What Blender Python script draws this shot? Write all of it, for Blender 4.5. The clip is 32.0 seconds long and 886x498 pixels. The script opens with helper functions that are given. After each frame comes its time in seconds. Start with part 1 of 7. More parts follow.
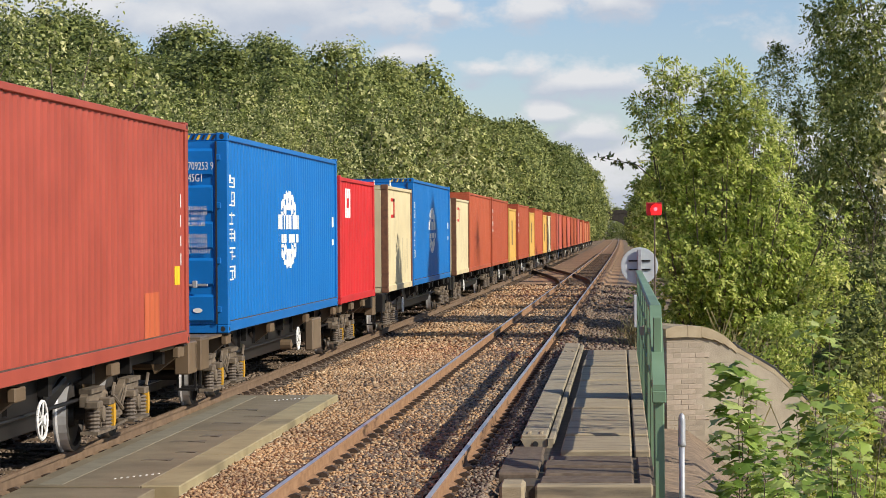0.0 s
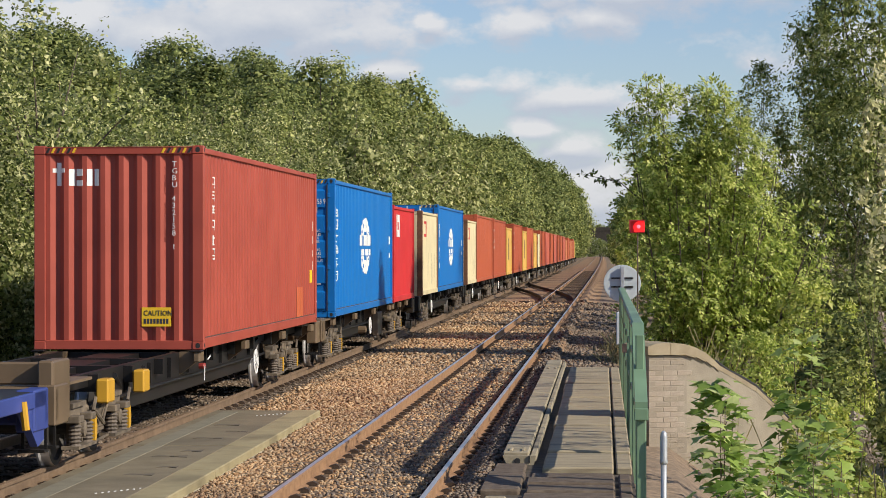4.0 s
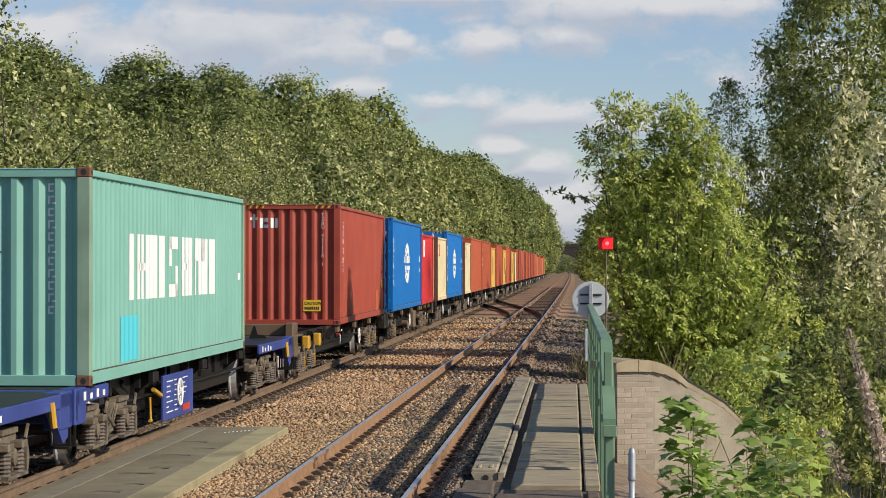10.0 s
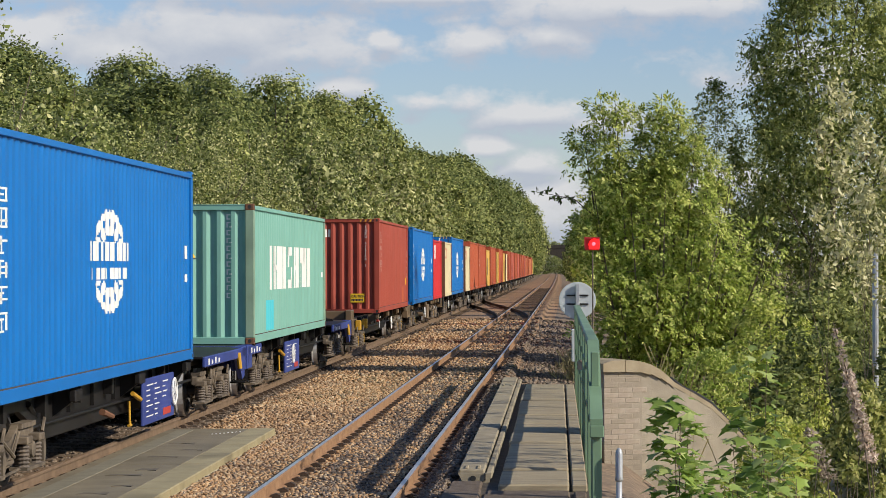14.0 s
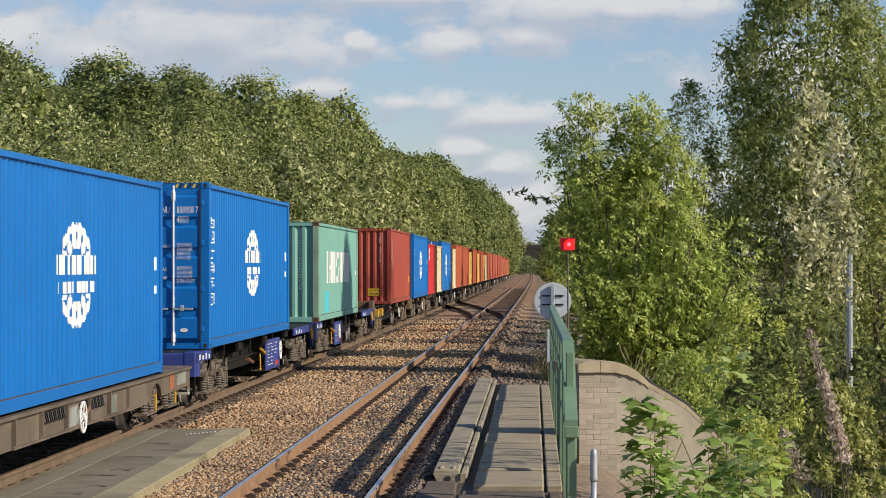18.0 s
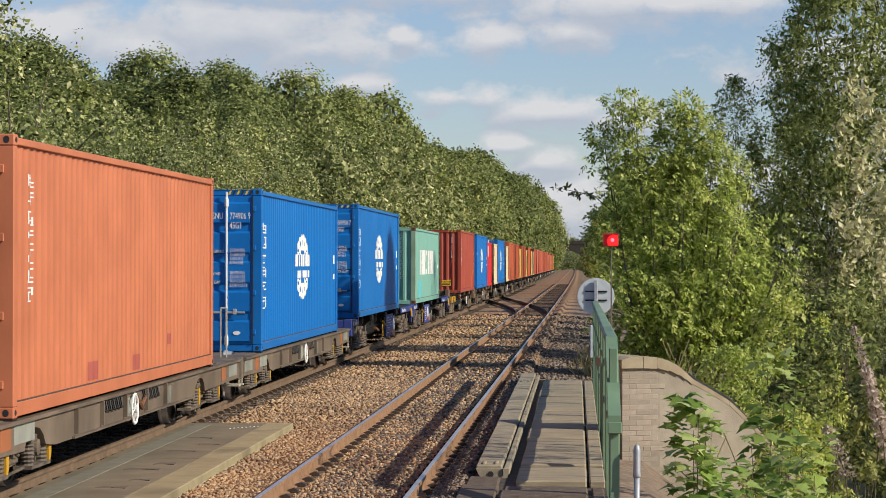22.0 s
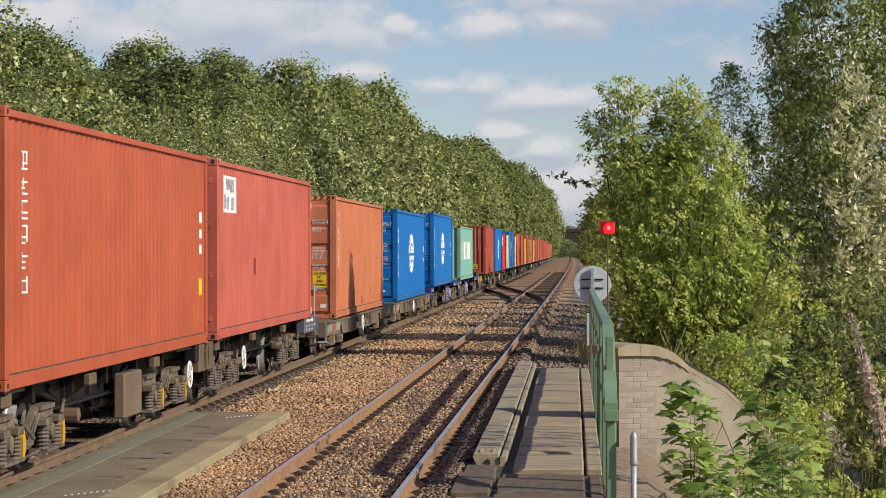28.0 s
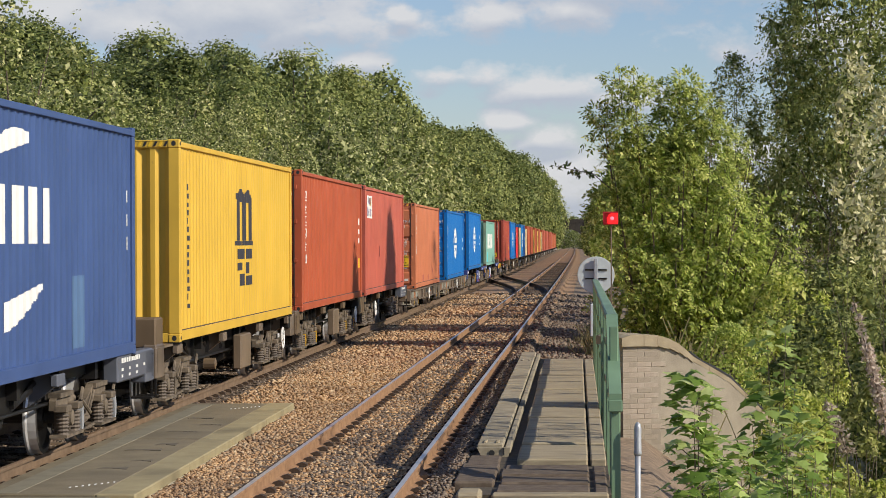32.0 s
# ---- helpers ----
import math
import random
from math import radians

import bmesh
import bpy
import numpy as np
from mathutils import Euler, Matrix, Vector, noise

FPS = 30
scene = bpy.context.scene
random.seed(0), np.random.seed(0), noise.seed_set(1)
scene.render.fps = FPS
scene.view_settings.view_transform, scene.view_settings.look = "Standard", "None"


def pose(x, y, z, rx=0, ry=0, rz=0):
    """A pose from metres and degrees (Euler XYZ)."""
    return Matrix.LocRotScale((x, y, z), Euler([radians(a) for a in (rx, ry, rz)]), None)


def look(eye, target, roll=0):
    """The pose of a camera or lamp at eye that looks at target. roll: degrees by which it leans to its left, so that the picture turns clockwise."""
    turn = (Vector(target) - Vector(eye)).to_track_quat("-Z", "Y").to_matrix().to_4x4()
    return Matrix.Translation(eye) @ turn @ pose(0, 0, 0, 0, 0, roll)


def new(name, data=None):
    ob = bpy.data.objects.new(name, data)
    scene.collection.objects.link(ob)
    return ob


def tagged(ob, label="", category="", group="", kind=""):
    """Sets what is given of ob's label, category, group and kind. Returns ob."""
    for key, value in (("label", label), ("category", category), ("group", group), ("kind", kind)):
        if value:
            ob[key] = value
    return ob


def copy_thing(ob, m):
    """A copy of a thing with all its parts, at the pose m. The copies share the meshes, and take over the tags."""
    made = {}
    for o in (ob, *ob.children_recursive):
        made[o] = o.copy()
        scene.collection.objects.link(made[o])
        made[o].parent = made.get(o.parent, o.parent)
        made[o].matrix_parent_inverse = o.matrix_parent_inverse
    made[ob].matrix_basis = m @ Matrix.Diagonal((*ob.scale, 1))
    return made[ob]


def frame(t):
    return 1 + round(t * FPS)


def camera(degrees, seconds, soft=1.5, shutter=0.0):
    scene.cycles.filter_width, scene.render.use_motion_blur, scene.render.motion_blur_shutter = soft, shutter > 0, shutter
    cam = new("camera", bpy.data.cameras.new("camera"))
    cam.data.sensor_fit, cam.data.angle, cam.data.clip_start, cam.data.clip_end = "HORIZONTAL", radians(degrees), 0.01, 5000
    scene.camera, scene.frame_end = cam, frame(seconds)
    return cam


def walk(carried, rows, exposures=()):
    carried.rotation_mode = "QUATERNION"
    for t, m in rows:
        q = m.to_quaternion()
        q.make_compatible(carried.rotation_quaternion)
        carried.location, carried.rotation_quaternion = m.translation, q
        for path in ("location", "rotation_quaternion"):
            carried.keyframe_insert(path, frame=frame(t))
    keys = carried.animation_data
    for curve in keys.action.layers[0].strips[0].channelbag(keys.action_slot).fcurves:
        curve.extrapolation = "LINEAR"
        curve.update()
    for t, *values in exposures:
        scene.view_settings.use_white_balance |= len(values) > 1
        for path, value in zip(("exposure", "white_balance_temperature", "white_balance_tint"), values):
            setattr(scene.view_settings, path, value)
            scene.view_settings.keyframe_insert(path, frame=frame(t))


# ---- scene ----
EYE_HEIGHT = 2.39


def cam_pose(yaw, pitch, roll):
    """A hand-held camera on the platform end: turned left by yaw, up by pitch, leaning by roll (degrees)."""
    return pose(0, 0, EYE_HEIGHT, 90 + pitch, 0, yaw) @ pose(0, 0, 0, 0, 0, roll)


cam = camera(22.19, 32.0, soft=0.85)
PATH = [
    (0, cam_pose(4.4809, -0.4131, -0.4000)),
    (0.5, cam_pose(4.4422, -0.3720, -0.3778)),
    (1, cam_pose(4.3759, -0.3270, -0.3675)),
    (1.5, cam_pose(4.2655, -0.2845, -0.3854)),
    (2, cam_pose(4.1631, -0.2403, -0.2851)),
    (2.5, cam_pose(4.1017, -0.1914, -0.2778)),
    (3, cam_pose(4.1063, -0.1309, -0.2206)),
    (3.5, cam_pose(4.1106, -0.0739, -0.1174)),
    (5.5, cam_pose(3.8300, 0.2332, 0.1277)),
    (6, cam_pose(3.7221, 0.2970, 0.1267)),
    (6.5, cam_pose(3.6318, 0.3474, 0.1203)),
    (7, cam_pose(3.5258, 0.3902, 0.1264)),
    (7.5, cam_pose(3.4525, 0.4224, 0.0599)),
    (8, cam_pose(3.3903, 0.4322, 0.0864)),
    (8.5, cam_pose(3.3443, 0.4213, 0.0260)),
    (9, cam_pose(3.3136, 0.4016, -0.0356)),
    (9.5, cam_pose(3.2877, 0.3998, -0.0101)),
    (10, cam_pose(3.2528, 0.4168, 0.0088)),
    (10.5, cam_pose(3.1856, 0.4282, -0.0061)),
    (11, cam_pose(3.1097, 0.4478, 0.0344)),
    (11.5, cam_pose(3.0315, 0.4449, -0.0529)),
    (12, cam_pose(2.9838, 0.4320, -0.1218)),
    (12.5, cam_pose(2.9570, 0.4140, -0.1800)),
    (13, cam_pose(2.9457, 0.4104, -0.2228)),
    (13.5, cam_pose(2.9362, 0.4148, -0.1717)),
    (14, cam_pose(2.9141, 0.4392, -0.1511)),
    (14.5, cam_pose(2.8760, 0.4610, -0.1218)),
    (16.5, cam_pose(2.5473, 0.5317, -0.0795)),
    (17, cam_pose(2.4159, 0.5311, -0.0650)),
    (17.5, cam_pose(2.3056, 0.4941, -0.1288)),
    (18, cam_pose(2.2876, 0.4447, -0.0487)),
    (18.5, cam_pose(2.3973, 0.3583, -0.0528)),
    (19, cam_pose(2.5975, 0.2920, -0.0162)),
    (19.5, cam_pose(2.8380, 0.2483, -0.0187)),
    (20, cam_pose(3.0777, 0.2485, -0.0197)),
    (20.5, cam_pose(3.2290, 0.2804, 0.0730)),
    (21, cam_pose(3.3023, 0.3064, 0.0749)),
    (21.5, cam_pose(3.3480, 0.3282, 0.0949)),
    (22, cam_pose(3.3864, 0.3254, 0.0935)),
    (22.5, cam_pose(3.4213, 0.3082, 0.0858)),
    (23, cam_pose(3.4583, 0.2866, 0.1161)),
    (23.5, cam_pose(3.4821, 0.2672, 0.1580)),
    (24, cam_pose(3.4854, 0.2514, 0.0924)),
    (24.5, cam_pose(3.4909, 0.2291, 0.0314)),
    (25, cam_pose(3.4942, 0.1959, 0.0229)),
    (25.5, cam_pose(3.4812, 0.1531, 0.0322)),
    (27.5, cam_pose(3.2607, 0.0522, -0.0769)),
    (28, cam_pose(3.2927, 0.0300, -0.0784)),
    (28.5, cam_pose(3.3368, -0.0108, -0.0722)),
    (29, cam_pose(3.3289, -0.0556, -0.1194)),
    (29.5, cam_pose(3.2945, -0.1158, -0.1696)),
    (30, cam_pose(3.2470, -0.1545, -0.1727)),
    (30.5, cam_pose(3.2309, -0.1818, -0.1750)),
    (31, cam_pose(3.2468, -0.1914, -0.2162)),
    (31.5, cam_pose(3.3002, -0.1998, -0.2527)),
    (32, cam_pose(3.3843, -0.2007, -0.2465))
]
walk(cam, PATH, exposures=[(0.0, 0.19), (3.5, 0.15), (6.5, 0.06), (9.0, 0.03), (32.0, 0.03)])

# ---- light ----
SUN_EL, SUN_AZ = 31.0, 112.0  # degrees; azimuth clockwise from the line's direction (+y)
world = bpy.data.worlds.new("sky")
scene.world = world
world.use_nodes = True
wt = world.node_tree
wt.nodes.clear()


def wnode(kind, **values):
    n = wt.nodes.new(kind)
    for key, value in values.items():
        n.inputs[key].default_value = value
    return n


w_out = wnode("ShaderNodeOutputWorld")
w_bg = wnode("ShaderNodeBackground", Strength=0.105)
w_sky = wt.nodes.new("ShaderNodeTexSky")
w_sky.sky_type = "NISHITA"
w_sky.sun_disc = False
w_sky.sun_elevation, w_sky.sun_rotation = radians(SUN_EL), radians(SUN_AZ)
w_sky.air_density, w_sky.dust_density, w_sky.ozone_density = 1.0, 0.4, 3.0
# cumulus in the part of the sky over the line: (across, up, half width, half height), as slopes of the view
CLOUDS = [(-0.150, 0.101, 0.058, 0.0150), (-0.115, 0.094, 0.040, 0.0110), (-0.190, 0.094, 0.030, 0.0110), (-0.226, 0.098, 0.022, 0.0100), (-0.262, 0.092, 0.030, 0.0120),
          (-0.077, 0.099, 0.008, 0.0050), (-0.037, 0.098, 0.013, 0.0075), (-0.004, 0.101, 0.014, 0.0085), (-0.010, 0.067, 0.026, 0.0060), (-0.030, 0.052, 0.011, 0.0050),
          (-0.052, 0.073, 0.020, 0.0055), (-0.015, 0.045, 0.012, 0.0050), (-0.098, 0.079, 0.018, 0.0060), (-0.122, 0.081, 0.012, 0.0050), (0.020, 0.062, 0.016, 0.0050),
          (-0.125, 0.121, 0.055, 0.0060), (0.040, 0.113, 0.070, 0.0080), (-0.060, 0.120, 0.040, 0.0050), (0.110, 0.085, 0.040, 0.0100), (-0.240, 0.125, 0.040, 0.0080), (0.060, 0.037, 0.030, 0.0050), (0.00, 0.020, 0.14, 0.0130)]
w_co = wt.nodes.new("ShaderNodeTexCoord")
w_ruff = wnode("ShaderNodeTexNoise", Scale=44.0, Detail=8.0, Roughness=0.60)
w_ruff_map = wnode("ShaderNodeMapping", Scale=(1.0, 1.0, 1.6))
wt.links.new(w_co.outputs["Generated"], w_ruff_map.inputs["Vector"])
wt.links.new(w_ruff_map.outputs["Vector"], w_ruff.inputs["Vector"])


def wmath(kind, a, b):
    n = wt.nodes.new("ShaderNodeMath")
    n.operation = kind
    for i, v in enumerate((a, b)):
        if isinstance(v, bpy.types.NodeSocket):
            wt.links.new(v, n.inputs[i])
        else:
            n.inputs[i].default_value = v
    return n.outputs[0]


def cloud_mass(lift):
    """How deep inside a cloud a direction lies, looked up a little higher by lift."""
    best = None
    for across, up, wide, tall in CLOUDS:
        m = wnode("ShaderNodeMapping", Location=(-across / wide, 0, (lift - up) / tall), Scale=(1 / wide, 0.0, 1 / tall))
        wt.links.new(w_co.outputs["Generated"], m.inputs["Vector"])
        n = wt.nodes.new("ShaderNodeVectorMath")
        n.operation = "LENGTH"
        wt.links.new(m.outputs["Vector"], n.inputs[0])
        best = n.outputs["Value"] if best is None else wmath("MINIMUM", best, n.outputs["Value"])
    return wmath("SUBTRACT", 1.0, best)


w_map = wnode("ShaderNodeMapping", Scale=(14.0, 14.0, 26.0), Location=(3.3, 1.1, 0.45))
w_noise = wnode("ShaderNodeTexNoise", Scale=1.0, Detail=7.0, Roughness=0.54, Distortion=0.15)
wt.links.new(w_co.outputs["Generated"], w_map.inputs["Vector"])
wt.links.new(w_map.outputs["Vector"], w_noise.inputs["Vector"])
w_rag = wmath("MULTIPLY", wmath("SUBTRACT", w_ruff.outputs["Fac"], 0.5), 4.6)
w_body = wmath("ADD", wmath("MAXIMUM", cloud_mass(0.0), -1.2), w_rag)
w_thin = wmath("ADD", w_body, wmath("MULTIPLY", wmath("SUBTRACT", w_noise.outputs["Fac"], 0.5), 2.2))
w_ramp = wt.nodes.new("ShaderNodeValToRGB")
w_ramp.color_ramp.elements[0].position, w_ramp.color_ramp.elements[1].position = 0.20, 0.78
w_ramp.color_ramp.elements[1].color = (0.92, 0.92, 0.92, 1)
wt.links.new(wmath("ADD", wmath("MULTIPLY", w_thin, 0.50), 0.60), w_ramp.inputs["Fac"])
w_above = wmath("ADD", wmath("MAXIMUM", cloud_mass(0.006), -1.2), w_rag)
w_cloud = wt.nodes.new("ShaderNodeValToRGB")
w_cloud.color_ramp.elements[0].position, w_cloud.color_ramp.elements[1].position = 0.25, 0.75
w_cloud.color_ramp.elements[0].color = (4.4, 4.8, 5.6, 1)
w_cloud.color_ramp.elements[1].color = (6.6, 6.6, 6.75, 1)
wt.links.new(wmath("ADD", wmath("ADD", wmath("MULTIPLY", wmath("SUBTRACT", w_body, w_above), 0.50), wmath("MULTIPLY", w_rag, 0.16)), 0.42), w_cloud.inputs["Fac"])
w_mix = wt.nodes.new("ShaderNodeMixRGB")
wt.links.new(w_ramp.outputs["Color"], w_mix.inputs["Fac"])
w_tint = wt.nodes.new("ShaderNodeMixRGB")
w_tint.blend_type = "MULTIPLY"
w_tint.inputs["Fac"].default_value = 1.0
w_tint.inputs["Color2"].default_value = (0.98, 0.96, 1.06, 1)
wt.links.new(w_sky.outputs["Color"], w_tint.inputs["Color1"])
wt.links.new(w_tint.outputs["Color"], w_mix.inputs["Color1"])
wt.links.new(w_cloud.outputs["Color"], w_mix.inputs["Color2"])
wt.links.new(w_mix.outputs["Color"], w_bg.inputs["Color"])
wt.links.new(w_bg.outputs["Background"], w_out.inputs["Surface"])

sun = new("sun", bpy.data.lights.new("sun", "SUN"))
sun.data.energy, sun.data.angle, sun.data.color = 4.8, radians(0.53), (1.0, 0.90, 0.74)
SUN_DIR = Vector((math.cos(radians(SUN_EL)) * math.sin(radians(SUN_AZ)), math.cos(radians(SUN_EL)) * math.cos(radians(SUN_AZ)), math.sin(radians(SUN_EL))))
sun.matrix_world = look(SUN_DIR * 60, (0, 0, 0))
scene.view_settings.exposure = 0.0


# ---- materials ----
def material(name):
    m = bpy.data.materials.new(name)
    m.use_nodes = True
    return m, m.node_tree, m.node_tree.nodes["Principled BSDF"]


def add(nt, kind, links=(), **values):
    n = nt.nodes.new(kind)
    for key, value in values.items():
        n.inputs[key].default_value = value
    for key, socket in links:
        nt.links.new(socket, n.inputs[key])
    return n


def mix(nt, fac, a, b, blend="MIX"):
    n = nt.nodes.new("ShaderNodeMixRGB")
    n.blend_type = blend
    for key, value in (("Fac", fac), ("Color1", a), ("Color2", b)):
        if isinstance(value, bpy.types.NodeSocket):
            nt.links.new(value, n.inputs[key])
        else:
            n.inputs[key].default_value = value if key == "Fac" else (*value, 1)
    return n.outputs["Color"]


def ramp(nt, socket, lo, hi):
    n = nt.nodes.new("ShaderNodeMapRange")
    n.inputs["From Min"].default_value, n.inputs["From Max"].default_value = lo, hi
    nt.links.new(socket, n.inputs["Value"])
    return n.outputs["Result"]


def coords(nt, scale):
    co = nt.nodes.new("ShaderNodeTexCoord")
    mp = add(nt, "ShaderNodeMapping", [("Vector", co.outputs["Object"])], Scale=scale)
    return mp.outputs["Vector"]


def noise_of(nt, scale, detail=4.0, stretch=(1, 1, 1), rough=0.55):
    n = add(nt, "ShaderNodeTexNoise", [("Vector", coords(nt, stretch))], Scale=scale, Detail=detail, Roughness=rough)
    return n.outputs["Fac"]


def bump(nt, bsdf, height, strength, distance=0.01):
    b = add(nt, "ShaderNodeBump", [("Height", height)], Strength=strength, Distance=distance)
    nt.links.new(b.outputs["Normal"], bsdf.inputs["Normal"])


def paint(name, rgb, wear=0.35, rust=(0.16, 0.07, 0.035), rough=0.5, spread=0.12):
    """Old paint on steel: fading at two scales, rain streaks and rust specks."""
    m, nt, b = material(name)
    pale = tuple(min(1, c * (1 + spread) + 0.02 * c ** 0.5) for c in rgb)
    dark = tuple(c * (1 - spread) for c in rgb)
    col = mix(nt, ramp(nt, noise_of(nt, 0.9, 5), 0.3, 0.7), dark, pale)
    streak = ramp(nt, noise_of(nt, 3.0, 4, (1.0, 1.6, 0.12)), 0.55, 0.8)
    f1 = add(nt, "ShaderNodeMath", Value=0.35 * wear)
    nt.links.new(streak, f1.inputs[1])
    f1.operation, f1.inputs[0].default_value = "MULTIPLY", 0.45 * wear
    col = mix(nt, f1.outputs[0], col, tuple(0.6 * c + 0.03 * c ** 0.5 for c in rgb))
    speck = ramp(nt, noise_of(nt, 14.0, 6, (1, 1, 0.45)), 0.70, 0.78)
    f2 = add(nt, "ShaderNodeMath")
    f2.operation, f2.inputs[0].default_value = "MULTIPLY", wear
    nt.links.new(speck, f2.inputs[1])
    col = mix(nt, f2.outputs[0], col, rust)
    nt.links.new(col, b.inputs["Base Color"])
    b.inputs["Roughness"].default_value = rough
    b.inputs["Specular IOR Level"].default_value = 0.35
    bump(nt, b, noise_of(nt, 30, 3), 0.08, 0.004)
    return m


def rough_mat(name, a, b_rgb, scale=6.0, rough=0.85, bump_scale=60.0, bump_strength=0.4, metal=0.0, stretch=(1, 1, 1), third=None):
    m, nt, b = material(name)
    col = mix(nt, ramp(nt, noise_of(nt, scale, 6, stretch), 0.32, 0.68), a, b_rgb)
    if third:
        col = mix(nt, ramp(nt, noise_of(nt, scale * 0.23, 4, stretch), 0.52, 0.68), col, third)
    nt.links.new(col, b.inputs["Base Color"])
    b.inputs["Roughness"].default_value, b.inputs["Metallic"].default_value = rough, metal
    bump(nt, b, noise_of(nt, bump_scale, 4, stretch), bump_strength, 0.01)
    return m


def plain(name, rgb, rough=0.6, metal=0.0, glow=0.0):
    m, nt, b = material(name)
    b.inputs["Base Color"].default_value = (*rgb, 1)
    b.inputs["Roughness"].default_value, b.inputs["Metallic"].default_value = rough, metal
    if glow:
        b.inputs["Emission Color"].default_value, b.inputs["Emission Strength"].default_value = (*rgb, 1), glow
    return m


def leaf_mat(name, dark, mid, pale, share=0.28, gloss=0.5, vary_by=(0.74, 1.24)):
    """Leaves: every leaf its own tint, some light passing through."""
    m, nt, b = material(name)
    geo = nt.nodes.new("ShaderNodeNewGeometry")
    r = nt.nodes.new("ShaderNodeValToRGB")
    r.color_ramp.elements[0].color, r.color_ramp.elements[1].color = (*dark, 1), (*pale, 1)
    e = r.color_ramp.elements.new(0.55)
    e.color = (*mid, 1)
    nt.links.new(geo.outputs["Random Per Island"], r.inputs["Fac"])
    info = nt.nodes.new("ShaderNodeObjectInfo")
    hsv = add(nt, "ShaderNodeHueSaturation", [("Color", r.outputs["Color"])], Saturation=1.0)
    vary = nt.nodes.new("ShaderNodeMapRange")
    vary.inputs["To Min"].default_value, vary.inputs["To Max"].default_value = vary_by
    nt.links.new(info.outputs["Random"], vary.inputs["Value"])
    nt.links.new(vary.outputs["Result"], hsv.inputs["Value"])
    hue = nt.nodes.new("ShaderNodeMapRange")
    hue.inputs["To Min"].default_value, hue.inputs["To Max"].default_value = 0.510, 0.490
    nt.links.new(info.outputs["Random"], hue.inputs["Value"])
    nt.links.new(hue.outputs["Result"], hsv.inputs["Hue"])
    nt.links.new(hsv.outputs["Color"], b.inputs["Base Color"])
    b.inputs["Roughness"].default_value = gloss
    b.inputs["Specular IOR Level"].default_value = 0.22
    tr = add(nt, "ShaderNodeBsdfTranslucent", [("Color", hsv.outputs["Color"])])
    mx = add(nt, "ShaderNodeMixShader", Fac=share)
    nt.links.new(b.outputs["BSDF"], mx.inputs[1])
    nt.links.new(tr.outputs["BSDF"], mx.inputs[2])
    nt.links.new(mx.outputs["Shader"], nt.nodes["Material Output"].inputs["Surface"])
    return m


def stone_mat(name, tints, rough=0.9):
    """Broken stones: every stone its own tint, with grain."""
    m, nt, b = material(name)
    geo = nt.nodes.new("ShaderNodeNewGeometry")
    r = nt.nodes.new("ShaderNodeValToRGB")
    r.color_ramp.interpolation = "LINEAR"
    r.color_ramp.elements[0].color, r.color_ramp.elements[1].color = (*tints[0], 1), (*tints[-1], 1)
    for i, t in enumerate(tints[1:-1], 1):
        e = r.color_ramp.elements.new(i / (len(tints) - 1))
        e.color = (*t, 1)
    nt.links.new(geo.outputs["Random Per Island"], r.inputs["Fac"])
    col = mix(nt, ramp(nt, noise_of(nt, 0.35, 4), 0.45, 0.7), r.outputs["Color"], mix(nt, 0.5, r.outputs["Color"], (0.09, 0.06, 0.045)))
    nt.links.new(col, b.inputs["Base Color"])
    b.inputs["Roughness"].default_value = rough
    bump(nt, b, noise_of(nt, 90, 3), 0.3, 0.004)
    return m


# container and wagon paint
RUST = rough_mat("rusty steel", (0.11, 0.05, 0.03), (0.20, 0.09, 0.045), 8, 0.8, 60, 0.3)
RED_BROWN = paint("oxide red paint", (0.335, 0.062, 0.040))
BLUE = paint("mid blue paint", (0.004, 0.140, 0.46), 0.15, rough=0.42, spread=0.06)
BRIGHT_RED = paint("bright red paint", (0.52, 0.025, 0.03), 0.25)
CREAM = paint("cream paint", (0.62, 0.54, 0.34), 0.6)
ORANGE = paint("faded orange-brown paint", (0.50, 0.163, 0.078), 0.7, spread=0.12)
PINK_RED = paint("faded red paint", (0.46, 0.108, 0.074), 0.8, spread=0.16)
SLATE = paint("slate grey wagon paint", (0.10, 0.11, 0.14), 0.4, spread=0.2)
BRICK_RED = paint("warm red paint", (0.40, 0.086, 0.038), 0.3)
BROWN_RED = paint("brown red paint", (0.36, 0.075, 0.035), 0.4)
YELLOW = paint("warm yellow paint", (0.62, 0.39, 0.05), 0.3, spread=0.09)
NAVY = paint("greyish blue paint", (0.046, 0.085, 0.22), 0.3, spread=0.10)
MINT = paint("pale mint green paint", (0.19, 0.405, 0.34), 0.3, spread=0.06)
PALE_YELLOW = paint("pale ochre yellow paint", (0.60, 0.36, 0.09), 0.4)
MINT_PATCH = plain("turquoise patch", (0.08, 0.50, 0.58), 0.5)
GRIME_SHADE = rough_mat("dark grime and shade", (0.045, 0.032, 0.026), (0.10, 0.070, 0.052), 9, 0.9, 50, 0.2)
WHITE = rough_mat("white marking", (0.78, 0.78, 0.76), (0.70, 0.70, 0.68), 5, 0.55, 60, 0.05)
INK = plain("dark marking", (0.035, 0.035, 0.045), 0.6)
YELLOW_MARK = plain("yellow label", (0.80, 0.50, 0.02), 0.5)
BLACK_MARK = plain("black marking", (0.02, 0.02, 0.02), 0.6)
WAGON_BROWN = paint("weathered brown wagon paint", (0.140, 0.098, 0.060), 0.7, spread=0.25)
BOX_BROWN = paint("dusty brown box paint", (0.165, 0.122, 0.082), 0.8, spread=0.2)
